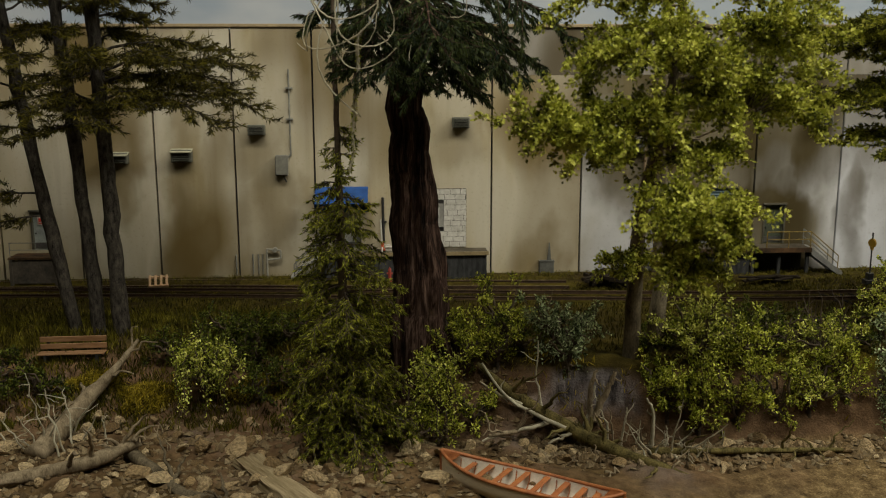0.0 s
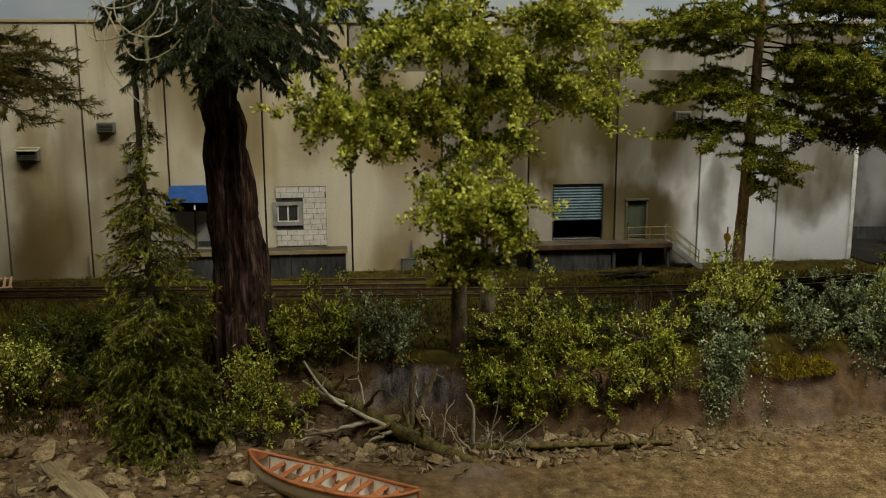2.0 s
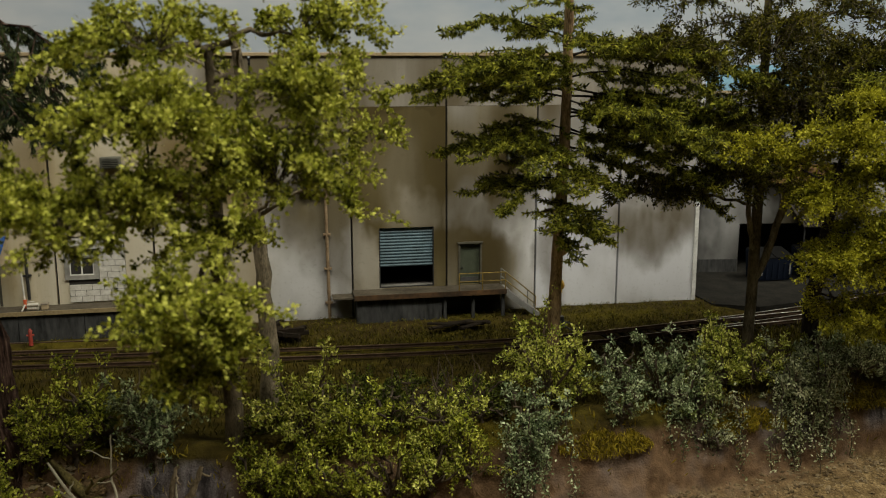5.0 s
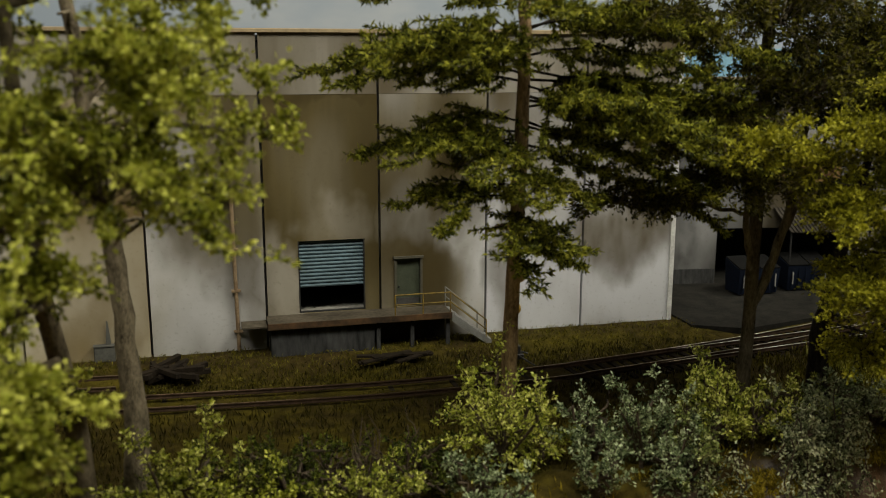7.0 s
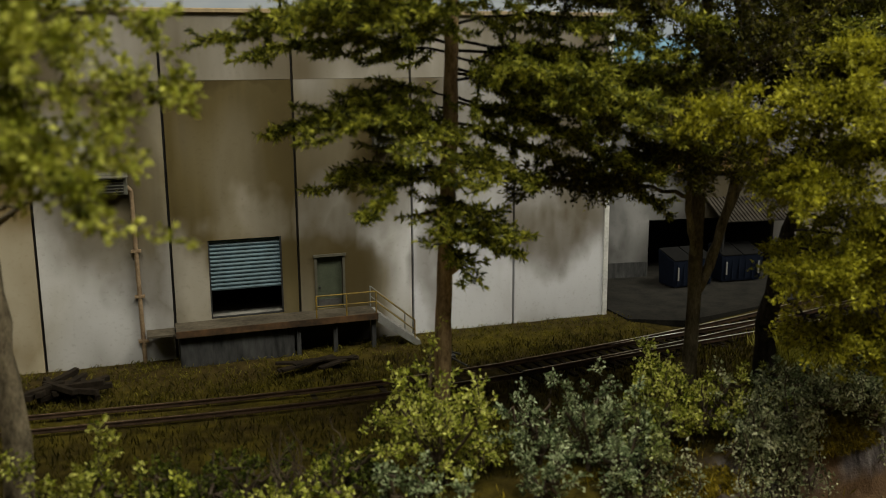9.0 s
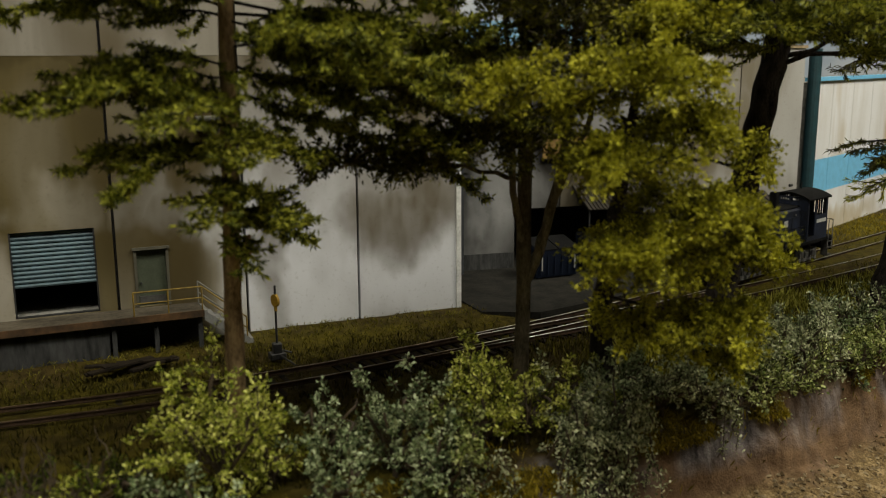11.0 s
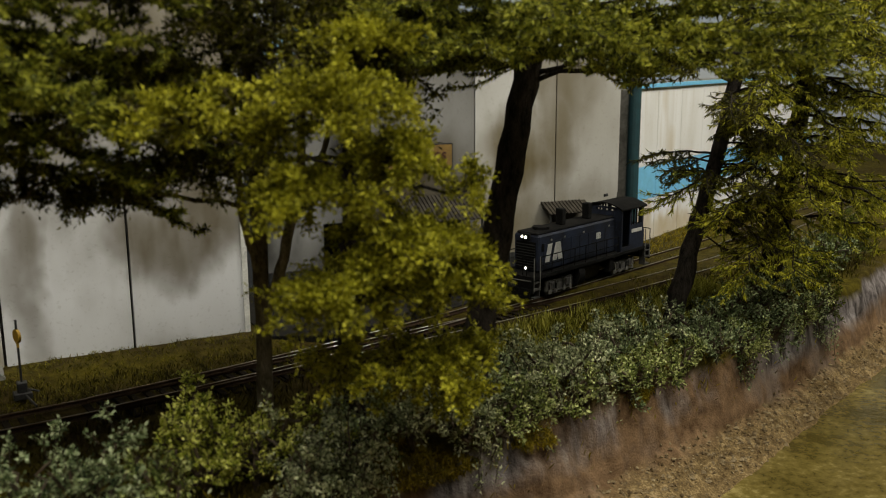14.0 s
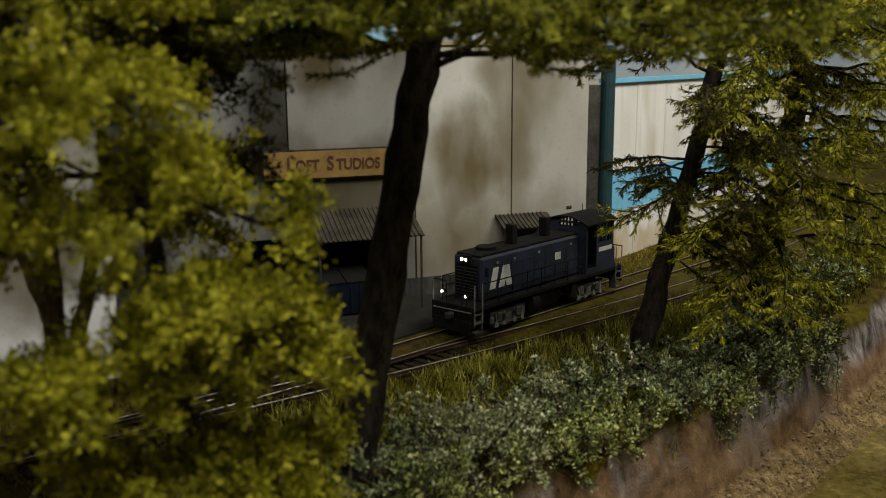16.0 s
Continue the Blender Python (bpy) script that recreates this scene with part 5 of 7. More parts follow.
    for cx in (-0.042, 0.043):
        tr = part("truck", boxes((cx - 0.0165, cx + 0.0165, -0.0070, 0.0070, 0.0050, 0.0085)), black, t)
        for side in (-1, 1):
            y0, y1 = sorted((side * 0.0110, side * 0.0128))
            part("side_frame", boxes((cx - 0.0165, cx + 0.0165, y0, y1, 0.0062, 0.0084), (cx - 0.0040, cx + 0.0040, y0, y1, 0.0028, 0.0062), (cx - 0.0165, cx - 0.0130, y0, y1, 0.0030, 0.0062), (cx + 0.0130, cx + 0.0165, y0, y1, 0.0030, 0.0062), bevel=0.0003), dusty, tr, "dusty grey truck side frame")
            for wx in (-0.0090, 0.0090):
                part("axle_box", boxes((cx + wx - 0.0022, cx + wx + 0.0022, *sorted((side * 0.0128, side * 0.0142)), 0.0036, 0.0076), bevel=0.0004), dusty, tr)
                part("wheel", cyl(bmesh.new(), (cx + wx, side * 0.0076, 0.0050), (cx + wx, side * 0.0098, 0.0050), 0.0050, sides=22), metal_dark, tr)
            for q in (-0.0128, -0.0052, 0.0052, 0.0128):
                bm = cyl(bmesh.new(), (cx + q, side * 0.0136, 0.0078), (cx + q + (0.0016 if q < 0 else -0.0016), side * 0.0140, 0.0018), 0.00045, sides=6)
                box(bm, cx + q - 0.0009, cx + q + 0.0009, *sorted((side * 0.0129, side * 0.0141)), 0.0016, 0.0036)
                part("brake_hanger", bm, pale, tr)
            part("equaliser_bar", boxes((cx - 0.0120, cx + 0.0120, *sorted((side * 0.0129, side * 0.0136)), 0.0022, 0.0030)), dusty, tr)
            for q in (-0.0045, 0.0045):
                part("spring", cyl(bmesh.new(), (cx + q, side * 0.0134, 0.0032), (cx + q, side * 0.0134, 0.0066), 0.0009), metal_dark, tr)
    part("air_tank", cyl(bmesh.new(), (-0.022, -0.0118, 0.0072), (-0.0150, -0.0118, 0.0072), 0.0052, sides=18), black, t)
    part("battery_box", boxes((0.0205, 0.0260, -0.0150, -0.0105, 0.0040, 0.0115)), black, t)
    # end platforms, steps, rails, lamps
    glow, nt, b = material("headlight_glow", 0.3)
    b.inputs["Emission Color"].default_value, b.inputs["Emission Strength"].default_value = (1.0, 0.88, 0.66, 1), 9.0
    for end in (-1, 1):
        xe = end * L
        x0, x1 = sorted((xe, xe + end * 0.0012))
        part("end_sill", boxes((x0, x1, -0.0165, 0.0165, 0.0050, 0.0145)), black, t)
        part("coupler", boxes((*sorted((xe + end * 0.0012, xe + end * 0.0062)), -0.0020, 0.0020, 0.0075, 0.0105), bevel=0.0006), metal_dark, t)
        for side in (-1, 1):
            y = side * 0.0152
            xs0, xs1 = sorted((xe - end * 0.0002, xe - end * 0.0062))
            for z in (0.0022, 0.0062, 0.0100):
                part("foot_step", boxes((xs0, xs1, *sorted((side * 0.0110, side * 0.0165)), z, z + 0.0007)), dusty, t)
            part("step_side", boxes((xe - end * 0.0066 - 0.0003, xe - end * 0.0066 + 0.0003, *sorted((side * 0.0110, side * 0.0165)), 0.0020, 0.0145)), dusty, t)
            for px in (xe, xe - end * 0.0070):
                part("grab_rail", cyl(bmesh.new(), (px, side * 0.0164, 0.0060), (px, side * 0.0164, 0.0265), 0.00042, sides=6), pale, t)
            part("end_rail", cyl(bmesh.new(), (xe, side * 0.0164, 0.0262), (xe, side * 0.0060, 0.0262), 0.00032, sides=6), black, t)
    for side in (-1, 1):
        xs = [-0.0690, -0.0560, -0.0420, -0.0280, -0.0140, 0.0, 0.0140, 0.0300]
        for x in xs:
            part("stanchion", cyl(bmesh.new(), (x, side * 0.0162, 0.0145), (x, side * 0.0162, 0.0262), 0.00034, sides=6), black, t)
        part("hand_rail", cyl(bmesh.new(), (xs[0], side * 0.0162, 0.0262), (xs[-1], side * 0.0162, 0.0262), 0.00036, sides=6), black, t)
        part("mid_rail", cyl(bmesh.new(), (xs[0], side * 0.0162, 0.0205), (xs[-1], side * 0.0162, 0.0205), 0.00026, sides=6), black, t)
    for y, z, r in ((-0.0016, 0.0372, 0.0009), (0.0016, 0.0372, 0.0009), (-0.0062, 0.0186, 0.0009), (0.0128, 0.0186, 0.0009)):
        x = -L + 0.0092 if z > 0.03 else -L + 0.004
        lamp = part("headlight", cyl(bmesh.new(), (x, y, z), (x + 0.0018, y, z), r * 1.35, sides=14), black, t)
        part("lamp_lens", cyl(bmesh.new(), (x - 0.0004, y, z), (x - 0.0001, y, z), r, sides=14), glow, lamp, "bright warm headlight lens")
    for y in (-0.0095, -0.0060, 0.0060, 0.0095):
        part("nose_stanchion", cyl(bmesh.new(), (-L + 0.0006, y, 0.0145), (-L + 0.0006, y, 0.0262), 0.00034, sides=6), black, t)
    part("uncoupling_bar", cyl(bmesh.new(), (-L - 0.0016, -0.0150, 0.0116), (-L - 0.0016, 0.0150, 0.0110), 0.00032, sides=6), pale, t)
    for y in (-0.0058, 0.0058):
        part("air_hose", cyl(bmesh.new(), (-L - 0.0014, y, 0.0105), (-L - 0.0030, y * 0.85, 0.0040), 0.0005, sides=6), black, t)
    part("plough", boxes((-L - 0.0024, -L - 0.0012, -0.0150, 0.0150, 0.0022, 0.0075), bevel=0.0004), black, t)
    for x in (-0.052, -0.036, -0.012, 0.022):
        part("hood_latch", boxes((x, x + 0.0020, -0.0120, -0.0116, 0.0338, 0.0350)), pale, t)
    part("headlight_box", boxes((-L + 0.0100, -L + 0.0120, -0.0042, 0.0042, 0.0345, 0.0395), bevel=0.0004), black, t)
    # true heights: tall trucks under a high running board
    low, high = [0, 0.0085, 0.0118, 0.0145, 0.0385, 0.0402, 0.0430, 0.0472, 0.0520], [0, 0.0108, 0.0146, 0.0170, 0.0408, 0.0422, 0.0470, 0.0512, 0.0570]
    for ob in t.children_recursive:
        for v in ob.data.vertices:
            v.co.z = float(np.interp(v.co.z, low, high))
    return t


locomotive()

# ---- trees ----
def needle_spray(s, pts, rng, per_m, ln, wd, hang=0.3, spread=1.0):
    """Needles all along a twig."""
    pts = np.asarray(pts)
    seg = np.diff(pts, axis=0)
    L = np.linalg.norm(seg, axis=1) + 1e-9
    k = max(3, int(L.sum() * per_m))
    i = rng.choice(len(seg), k, p=L / L.sum())
    c = pts[i] + seg[i] * rng.random((k, 1))
    d = rng.standard_normal((k, 3)) * spread + seg[i] / L[i][:, None] * 0.9
    d[:, 2] -= hang
    d /= np.linalg.norm(d, axis=1)[:, None]
    s.leaves(c + d * ln * 0.4, d, ln, wd, rng)


def stem(trunk, radii, rng, n=30, wob=0.06):
    """A trunk's line and radii, evenly by length."""
    rel = np.asarray(trunk, float) - np.asarray(trunk[0], float)
    L = np.concatenate([[0], np.cumsum(np.linalg.norm(np.diff(rel, axis=0), axis=1))]) 
    u = np.linspace(0, L[-1], n)
    tp = np.stack([np.interp(u, L, rel[:, k]) for k in range(3)], 1)
    ker = np.ones(5) / 5
    for k in range(2):
        tp[2:-2, k] = np.convolve(tp[:, k], ker, "valid")
    tp[1:-1, :2] += rng.standard_normal((n - 2, 2)) * radii[0] * wob
    return tp, np.interp(np.linspace(0, 1, n), np.linspace(0, 1, len(radii)), radii)


def conifer(name, trunk, radii, limbs, mat, bark, label, seed, density=4200, needle=(0.0034, 0.00075), side=0.35, hang=0.25, bare=0.2, gap=0.0034, flutes=0, group="", droop=(-0.35, 0.20), limb_bark=None, limb_r=1.0, brush=0.6):
    """trunk: points from the foot up; limbs: (height over the foot, azimuth in degrees, length, rise, sag)."""
    rng = np.random.default_rng(seed)
    t = thing(name, trunk[0], label, "tree", group)
    tp, rr = stem(trunk, radii, rng)
    wood, green = Soup(), Soup()
    if flutes:
        k, m = 110, 90
        u = np.linspace(0, 29, k)
        wood.tube(np.stack([np.interp(u, np.arange(30), tp[:, j]) for j in range(3)], 1), np.interp(u, np.arange(30), rr), m, 0.0)
        v = wood.v[0].reshape(k, m, 3)
        c = v.mean(1, keepdims=True)
        a, z = np.meshgrid(np.arange(m) / m, np.linspace(0, 1, k))
        a = a + 0.03 * np.sin(z * 9) + 0.02 * np.sin(z * 23 + 1)
        edge = np.minimum(1, 6 * np.minimum(a % 1, 1 - a % 1))
        deep = np.abs(2 * ripple(a * flutes, z * 3.2, 1) - 1) ** 0.5
        fine = np.abs(2 * ripple(a * flutes * 3.1, z * 14, 2) - 1)
        f = 0.84 + (0.30 * deep - 0.05) * edge + (0.085 * fine - 0.03) * edge + 0.018 * rng.standard_normal((k, m))
        wood.v[0] = (c + (v - c) * f[..., None]).reshape(-1, 3)
    else:
        wood.tube(tp, rr, 12, 0.08, rng)
    wood.put("trunk", bark, t)
    hz = tp[:, 2]
    for h, az, length, rise, sag in limbs:
        branch = Soup()
        p = np.array([np.interp(h, hz, tp[:, k]) for k in range(3)])
        a = np.radians(az)
        q = p + np.array([np.cos(a), np.sin(a), rise]) * length
        pts = curve_pts(p, q, -sag * length, 9, rng, length * 0.014)
        r0 = limb_r * min(np.interp(h, hz, rr) * 0.4, 0.0004 + length * 0.007)
        branch.tube(pts, np.linspace(r0, r0 * 0.25, 9), 5)
        n = int(4 + length / gap)
        for u in np.linspace(bare, 1.0, n):
            c = np.array([np.interp(u, np.linspace(0, 1, 9), pts[:, k]) for k in range(3)])
            l2 = side * length * (1.1 - 0.75 * u) * (0.5 + 0.8 * rng.random()) + 0.004
            a2 = a + rng.choice([-1, 1]) * np.radians(rng.uniform(25, 80))
            e = c + np.array([np.cos(a2), np.sin(a2), rng.uniform(*droop)]) * l2
            tw = curve_pts(c, e, rng.uniform(-0.05, 0.18) * l2, 4, rng, 0.0004)
            branch.tube(tw, np.linspace(0.00032, 0.00014, 4), 3)
            needle_spray(green, tw, rng, density * 0.8, *needle, hang, brush)
        needle_spray(green, pts[3:], rng, density * 0.8, *needle, hang, brush)
        branch.put("limb", limb_bark or bark, t)
    green.put("crown", mat, t)
    return t


def ring_limbs(rng, n, lo, hi, long_lo, long_hi, rise=0.0, sag=0.1, az=(0, 360)):
    """Limbs spread round the stem between two heights."""
    out = []
    for k in range(n):
        f = (k + rng.random() * 0.8) / n
        out.append((lo + (hi - lo) * f, rng.uniform(*az), (long_lo + (long_hi - long_lo) * f) * rng.uniform(0.65, 1.15), rise + rng.uniform(-0.15, 0.12), sag * rng.uniform(-0.3, 1.4)))
    return out


def sprays(wood, green, rng, hub, c, r, n, leaf, fuzz, density, droop, twig, bow=0.12, jitter=(0.62, 1.08)):
    """Leafy shoots from a hub out to the skin of a rounded mass: bent twigs with side twigs, leaves set along them."""
    g = rng.standard_normal((n, 3))
    g[:, 2] += 0.25
    g /= np.linalg.norm(g, axis=1)[:, None]
    e = c + g * r * rng.uniform(*jitter, (n, 1))
    s0 = hub + (e - hub) * rng.uniform(0.04, 0.40, (n, 1))
    u = np.linspace(0, 1, 7)
    for k in range(n):
        ln = np.linalg.norm(e[k] - s0[k]) + 1e-6
        p = s0[k] + (e[k] - s0[k]) * u[:, None] + rng.standard_normal((7, 3)) * ln * 0.030 * u[:, None]
        p[:, 2] += bow * ln * 4 * u * (1 - u) - droop * ln * u ** 3
        wood.tube(p, np.linspace(twig, twig * 0.4, 7), 3)
        lines = [p]
        for _ in range(4):
            v = rng.uniform(0.25, 0.95)
            a = np.array([np.interp(v, u, p[:, j]) for j in range(3)])
            d = (p[-1] - p[0]) / ln * 0.55 + rng.standard_normal(3) * 0.55 - np.array([0, 0, droop * 0.6])
            q = a + d * ln * rng.uniform(0.18, 0.42) * u[::2][:, None]
            wood.tube(q, np.linspace(twig * 0.6, twig * 0.3, 4), 3)
            lines.append(q)
        for q in lines:
            seg = np.linalg.norm(q[-1] - q[0])
            m = max(3, int(seg * density * rng.uniform(0.6, 1.3)))
            v = 1 - rng.random(m) ** 1.3 * (0.75 if len(q) == 7 else 1.0)
            w = np.linspace(0, 1, len(q))
            c0 = np.stack([np.interp(v, w, q[:, j]) for j in range(3)], 1)
            off = rng.standard_normal((m, 3)) * fuzz
            green.leaves(c0 + off, off / fuzz * 0.8 + (q[-1] - q[0]) / (seg + 1e-9) * 0.7 + rng.standard_normal((m, 3)) * 0.4, leaf[0], leaf[1], rng)


def leafy(name, trunk, radii, blobs, mat, bark, label, seed, leaf=(0.0021, 0.0016), fuzz=0.0011, density=2600, category="tree", forks=0.35, group="", twig=0.00045, droop=0.15, lead_r=0.9, jitter=(0.62, 1.08)):
    """A broadleaf: a stem, limbs to every mass of the crown, and leafy shoots. blobs: (centre, radii, shoots)."""
    rng = np.random.default_rng(seed)
    base = np.asarray(trunk[0], float)
    t = thing(name, trunk[0], label, category, group)
    tp, rr = stem(trunk, radii, rng, 18)
    wood, green = Soup(), Soup()
    wood.tube(tp, rr, 9, 0.08, rng)
    wood.put("trunk" if category == "tree" else "stem", bark, t)
    for c, r, n in blobs:
        wood = Soup()
        c = np.asarray(c, float) - base
        r = np.asarray(r, float)
        i = min(max(int(forks * 17), int(np.argmin(np.linalg.norm(tp - c, axis=1) + 3 * np.maximum(0, tp[:, 2] - c[2])))), 17)
        hub = c - np.array([0, 0, r[2] * 0.5])
        lead = curve_pts(tp[i], hub, -0.1 * lead_r * np.linalg.norm(hub - tp[i]), 8, rng, 0.0012)
        wood.tube(lead, np.linspace(radii[-1] * lead_r, 0.0006, 8), 6)
        sprays(wood, green, rng, hub, c, r, n, leaf, fuzz, density, droop, twig, jitter=jitter)
        wood.put("limb" if category == "tree" else "brushwood", bark, t)
    green.put("crown" if category == "tree" else "leaves", mat, t)
    return t


def trees():
    rng = np.random.default_rng(5)
    # redwood with a fluted trunk and dark hanging sprays
    hang_limbs = [(0.192, -60, 0.052, -0.45, 0.10), (0.198, -30, 0.058, -0.50, 0.10), (0.190, -85, 0.050, -0.45, 0.10), (0.205, -45, 0.066, -0.45, 0.1), (0.210, -70, 0.060, -0.45, 0.1), (0.212, -10, 0.066, -0.55, 0.1), (0.186, -40, 0.040, -0.5, 0.1), (0.222, -25, 0.080, -0.35, 0.1), (0.200, 5, 0.050, -0.6, 0.1), (0.178, -50, 0.030, -0.3, 0.1), (0.180, -80, 0.028, -0.3, 0.1),
                  (0.206, 250, 0.064, -0.50, 0.1), (0.202, -112, 0.060, -0.45, 0.1), (0.196, -100, 0.056, -0.42, 0.1), (0.222, -85, 0.095, -0.40, 0.1), (0.226, -105, 0.070, -0.42, 0.1), (0.224, 206, 0.052, -0.50, 0.15), (0.228, 216, 0.050, -0.55, 0.12)]
    conifer("redwood_tree", [(0.151, 0.648, -0.024), (0.149, 0.646, 0.0), (0.147, 0.645, 0.03), (0.143, 0.641, 0.10), (0.141, 0.638, 0.32)], [0.0240, 0.0172, 0.0130, 0.0112, 0.0101, 0.0098, 0.0092, 0.0085, 0.0075],
            hang_limbs, needle_deep, bark_redwood, "tall redwood tree with deeply furrowed red-brown bark", 11, 6800, (0.0042, 0.0006), 0.42, 1.0, 0.25, 0.0036, 12, droop=(-1.1, -0.2))
    # three slender pines in a row
    trio = "slender dark-barked pine with flat layers of olive needles"
    sets = [(((-0.027, 0.700, -0.008), (-0.030, 0.70, 0.12), (-0.034, 0.70, 0.26)), 0.0050, 21, [(0.140, 5, 0.086, -0.08, 0.12), (0.136, -25, 0.078, -0.12, 0.14), (0.148, 20, 0.075, 0.0, 0.1), (0.156, -5, 0.085, 0.0, 0.1), (0.160, -35, 0.07, 0.0, 0.1), (0.150, -15, 0.080, -0.06, 0.1), (0.144, -50, 0.060, -0.10, 0.1), (0.166, 10, 0.075, 0.0, 0.1)]),
            (((-0.040, 0.702, -0.008), (-0.047, 0.70, 0.12), (-0.056, 0.70, 0.26)), 0.0041, 22, []), (((-0.054, 0.703, -0.008), (-0.070, 0.70, 0.10), (-0.092, 0.70, 0.26)), 0.0041, 23, [(0.088, 180, 0.045, -0.2, 0.1), (0.075, 200, 0.04, -0.3, 0.1)])]
    for pts, r, sd, extra in sets:
        conifer("pine_tree", pts, [r, r * 0.85, r * 0.6], ring_limbs(np.random.default_rng(sd), 16, 0.120, 0.25, 0.048, 0.05, 0.0, 0.15) + extra, needle_olive, bark_speckled, trio, sd, 4400, (0.0046, 0.00052), group="row of pines")
    conifer("pine_tree", [(-0.118, 0.66, -0.004), (-0.120, 0.66, 0.10), (-0.121, 0.66, 0.24)], [0.004, 0.003], ring_limbs(rng, 16, 0.02, 0.22, 0.045, 0.05, -0.1, 0.1), needle_dark, bark_dark, "dark shaded pine at the end of the wood", 27)
    # knotted pine by the loading dock
    k_limbs = [(0.168, 185, 0.085, 0.02, 0.08), (0.165, 165, 0.07, 0.0, 0.08), (0.172, 205, 0.075, 0.02, 0.08), (0.175, 230, 0.05, 0.0, 0.1), (0.150, 200, 0.05, -0.1, 0.1), (0.142, 180, 0.062, -0.06, 0.08), (0.140, 210, 0.060, -0.05, 0.1), (0.138, 160, 0.05, 0, 0.1), (0.136, 240, 0.05, -0.1, 0.1),
               (0.122, 185, 0.050, -0.10, 0.1), (0.118, 215, 0.052, -0.12, 0.1), (0.120, 150, 0.04, -0.1, 0.1), (0.112, 250, 0.04, -0.25, 0.1), (0.110, 290, 0.035, -0.3, 0.1), (0.102, 300, 0.028, -0.3, 0.1), (0.098, 330, 0.026, -0.3, 0.1), (0.094, 270, 0.024, -0.4, 0.1), (0.100, 20, 0.026, -0.2, 0.1), (0.128, 270, 0.04, -0.2, 0.1), (0.125, 310, 0.035, -0.2, 0.1),
               (0.160, -15, 0.095, -0.30, 0.06), (0.150, 0, 0.080, -0.45, 0.05), (0.155, -35, 0.075, -0.25, 0.08), (0.166, 10, 0.11, -0.2, 0.06), (0.140, -5, 0.085, -0.42, 0.04), (0.175, 340, 0.08, -0.15, 0.1), (0.185, 0, 0.08, 0, 0.1), (0.19, 270, 0.05, 0, 0.1), (0.195, 180, 0.06, 0.05, 0.1), (0.20, 90, 0.06, 0, 0.1), (0.21, 220, 0.06, 0.05, 0.1), (0.22, 300, 0.06, 0.05, 0.1), (0.164, -50, 0.07, -0.25, 0.08), (0.148, -20, 0.075, -0.38, 0.05), (0.170, -8, 0.115, -0.28, 0.06), (0.158, 5, 0.10, -0.36, 0.05), (0.178, 190, 0.07, 0.0, 0.1), (0.182, 215, 0.06, 0.0, 0.1), (0.186, -20, 0.09, -0.1, 0.1), (0.145, 190, 0.055, -0.08, 0.1)]
    kp = conifer("pine_tree", [(0.4335, 0.677, -0.008), (0.433, 0.669, 0.07), (0.4345, 0.664, 0.14), (0.4345, 0.662, 0.26)], [0.0036, 0.0031, 0.0028, 0.0024, 0.0017], k_limbs, needle_moss, bark_brown, "pine with a bare knotted lower trunk beside the loading dock", 31, 6000, (0.0033, 0.00075), brush=0.85, side=0.34, gap=0.0030, bare=0.10, limb_bark=bark_dark, limb_r=0.6)
    knot = Soup()
    knot.tube([(0.0, -0.008, 0.083), (0.003, -0.009, 0.085), (0.0056, -0.010, 0.086), (0.0068, -0.010, 0.0855)], [0.0030, 0.0027, 0.0022, 0.0010], 9, 0.1, rng)
    knot.tube([(0.0, -0.008, 0.084), (0.005, -0.010, 0.088), (0.006, -0.010, 0.0915)], [0.0018, 0.0012, 0.0007], 7)
    knot.tube([(0.0, -0.010, 0.105), (-0.008, -0.012, 0.1065), (-0.0125, -0.013, 0.1050)], [0.0016, 0.0011, 0.0009], 7)
    knot.put("knot", bark_brown, kp, "broken brown branch stub")
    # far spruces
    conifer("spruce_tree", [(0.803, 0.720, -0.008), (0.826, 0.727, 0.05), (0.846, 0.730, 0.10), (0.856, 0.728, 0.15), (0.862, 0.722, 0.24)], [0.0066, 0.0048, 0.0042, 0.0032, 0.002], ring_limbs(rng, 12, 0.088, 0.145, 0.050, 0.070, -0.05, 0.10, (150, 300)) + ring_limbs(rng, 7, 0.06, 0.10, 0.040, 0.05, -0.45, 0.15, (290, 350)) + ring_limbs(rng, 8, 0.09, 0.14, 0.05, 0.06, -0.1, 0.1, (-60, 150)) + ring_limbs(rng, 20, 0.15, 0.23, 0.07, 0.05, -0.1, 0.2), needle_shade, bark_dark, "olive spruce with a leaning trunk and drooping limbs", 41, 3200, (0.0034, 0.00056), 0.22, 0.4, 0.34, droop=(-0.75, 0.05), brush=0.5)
    conifer("spruce_tree", [(0.902, 0.741, -0.008), (0.905, 0.735, 0.05), (0.91, 0.715, 0.24)], [0.0085, 0.0060, 0.0040, 0.002], ring_limbs(rng, 46, 0.060, 0.23, 0.095, 0.085, -0.12, 0.12, (180, 330)) + ring_limbs(rng, 12, 0.06, 0.22, 0.07, 0.06, -0.1, 0.15), needle_cedar, bark_dark, "broad spruce with hanging olive-green sprays", 43, 3700, (0.0036, 0.00056), 0.30, 0.45, 0.15, droop=(-0.8, 0.0), brush=0.5)
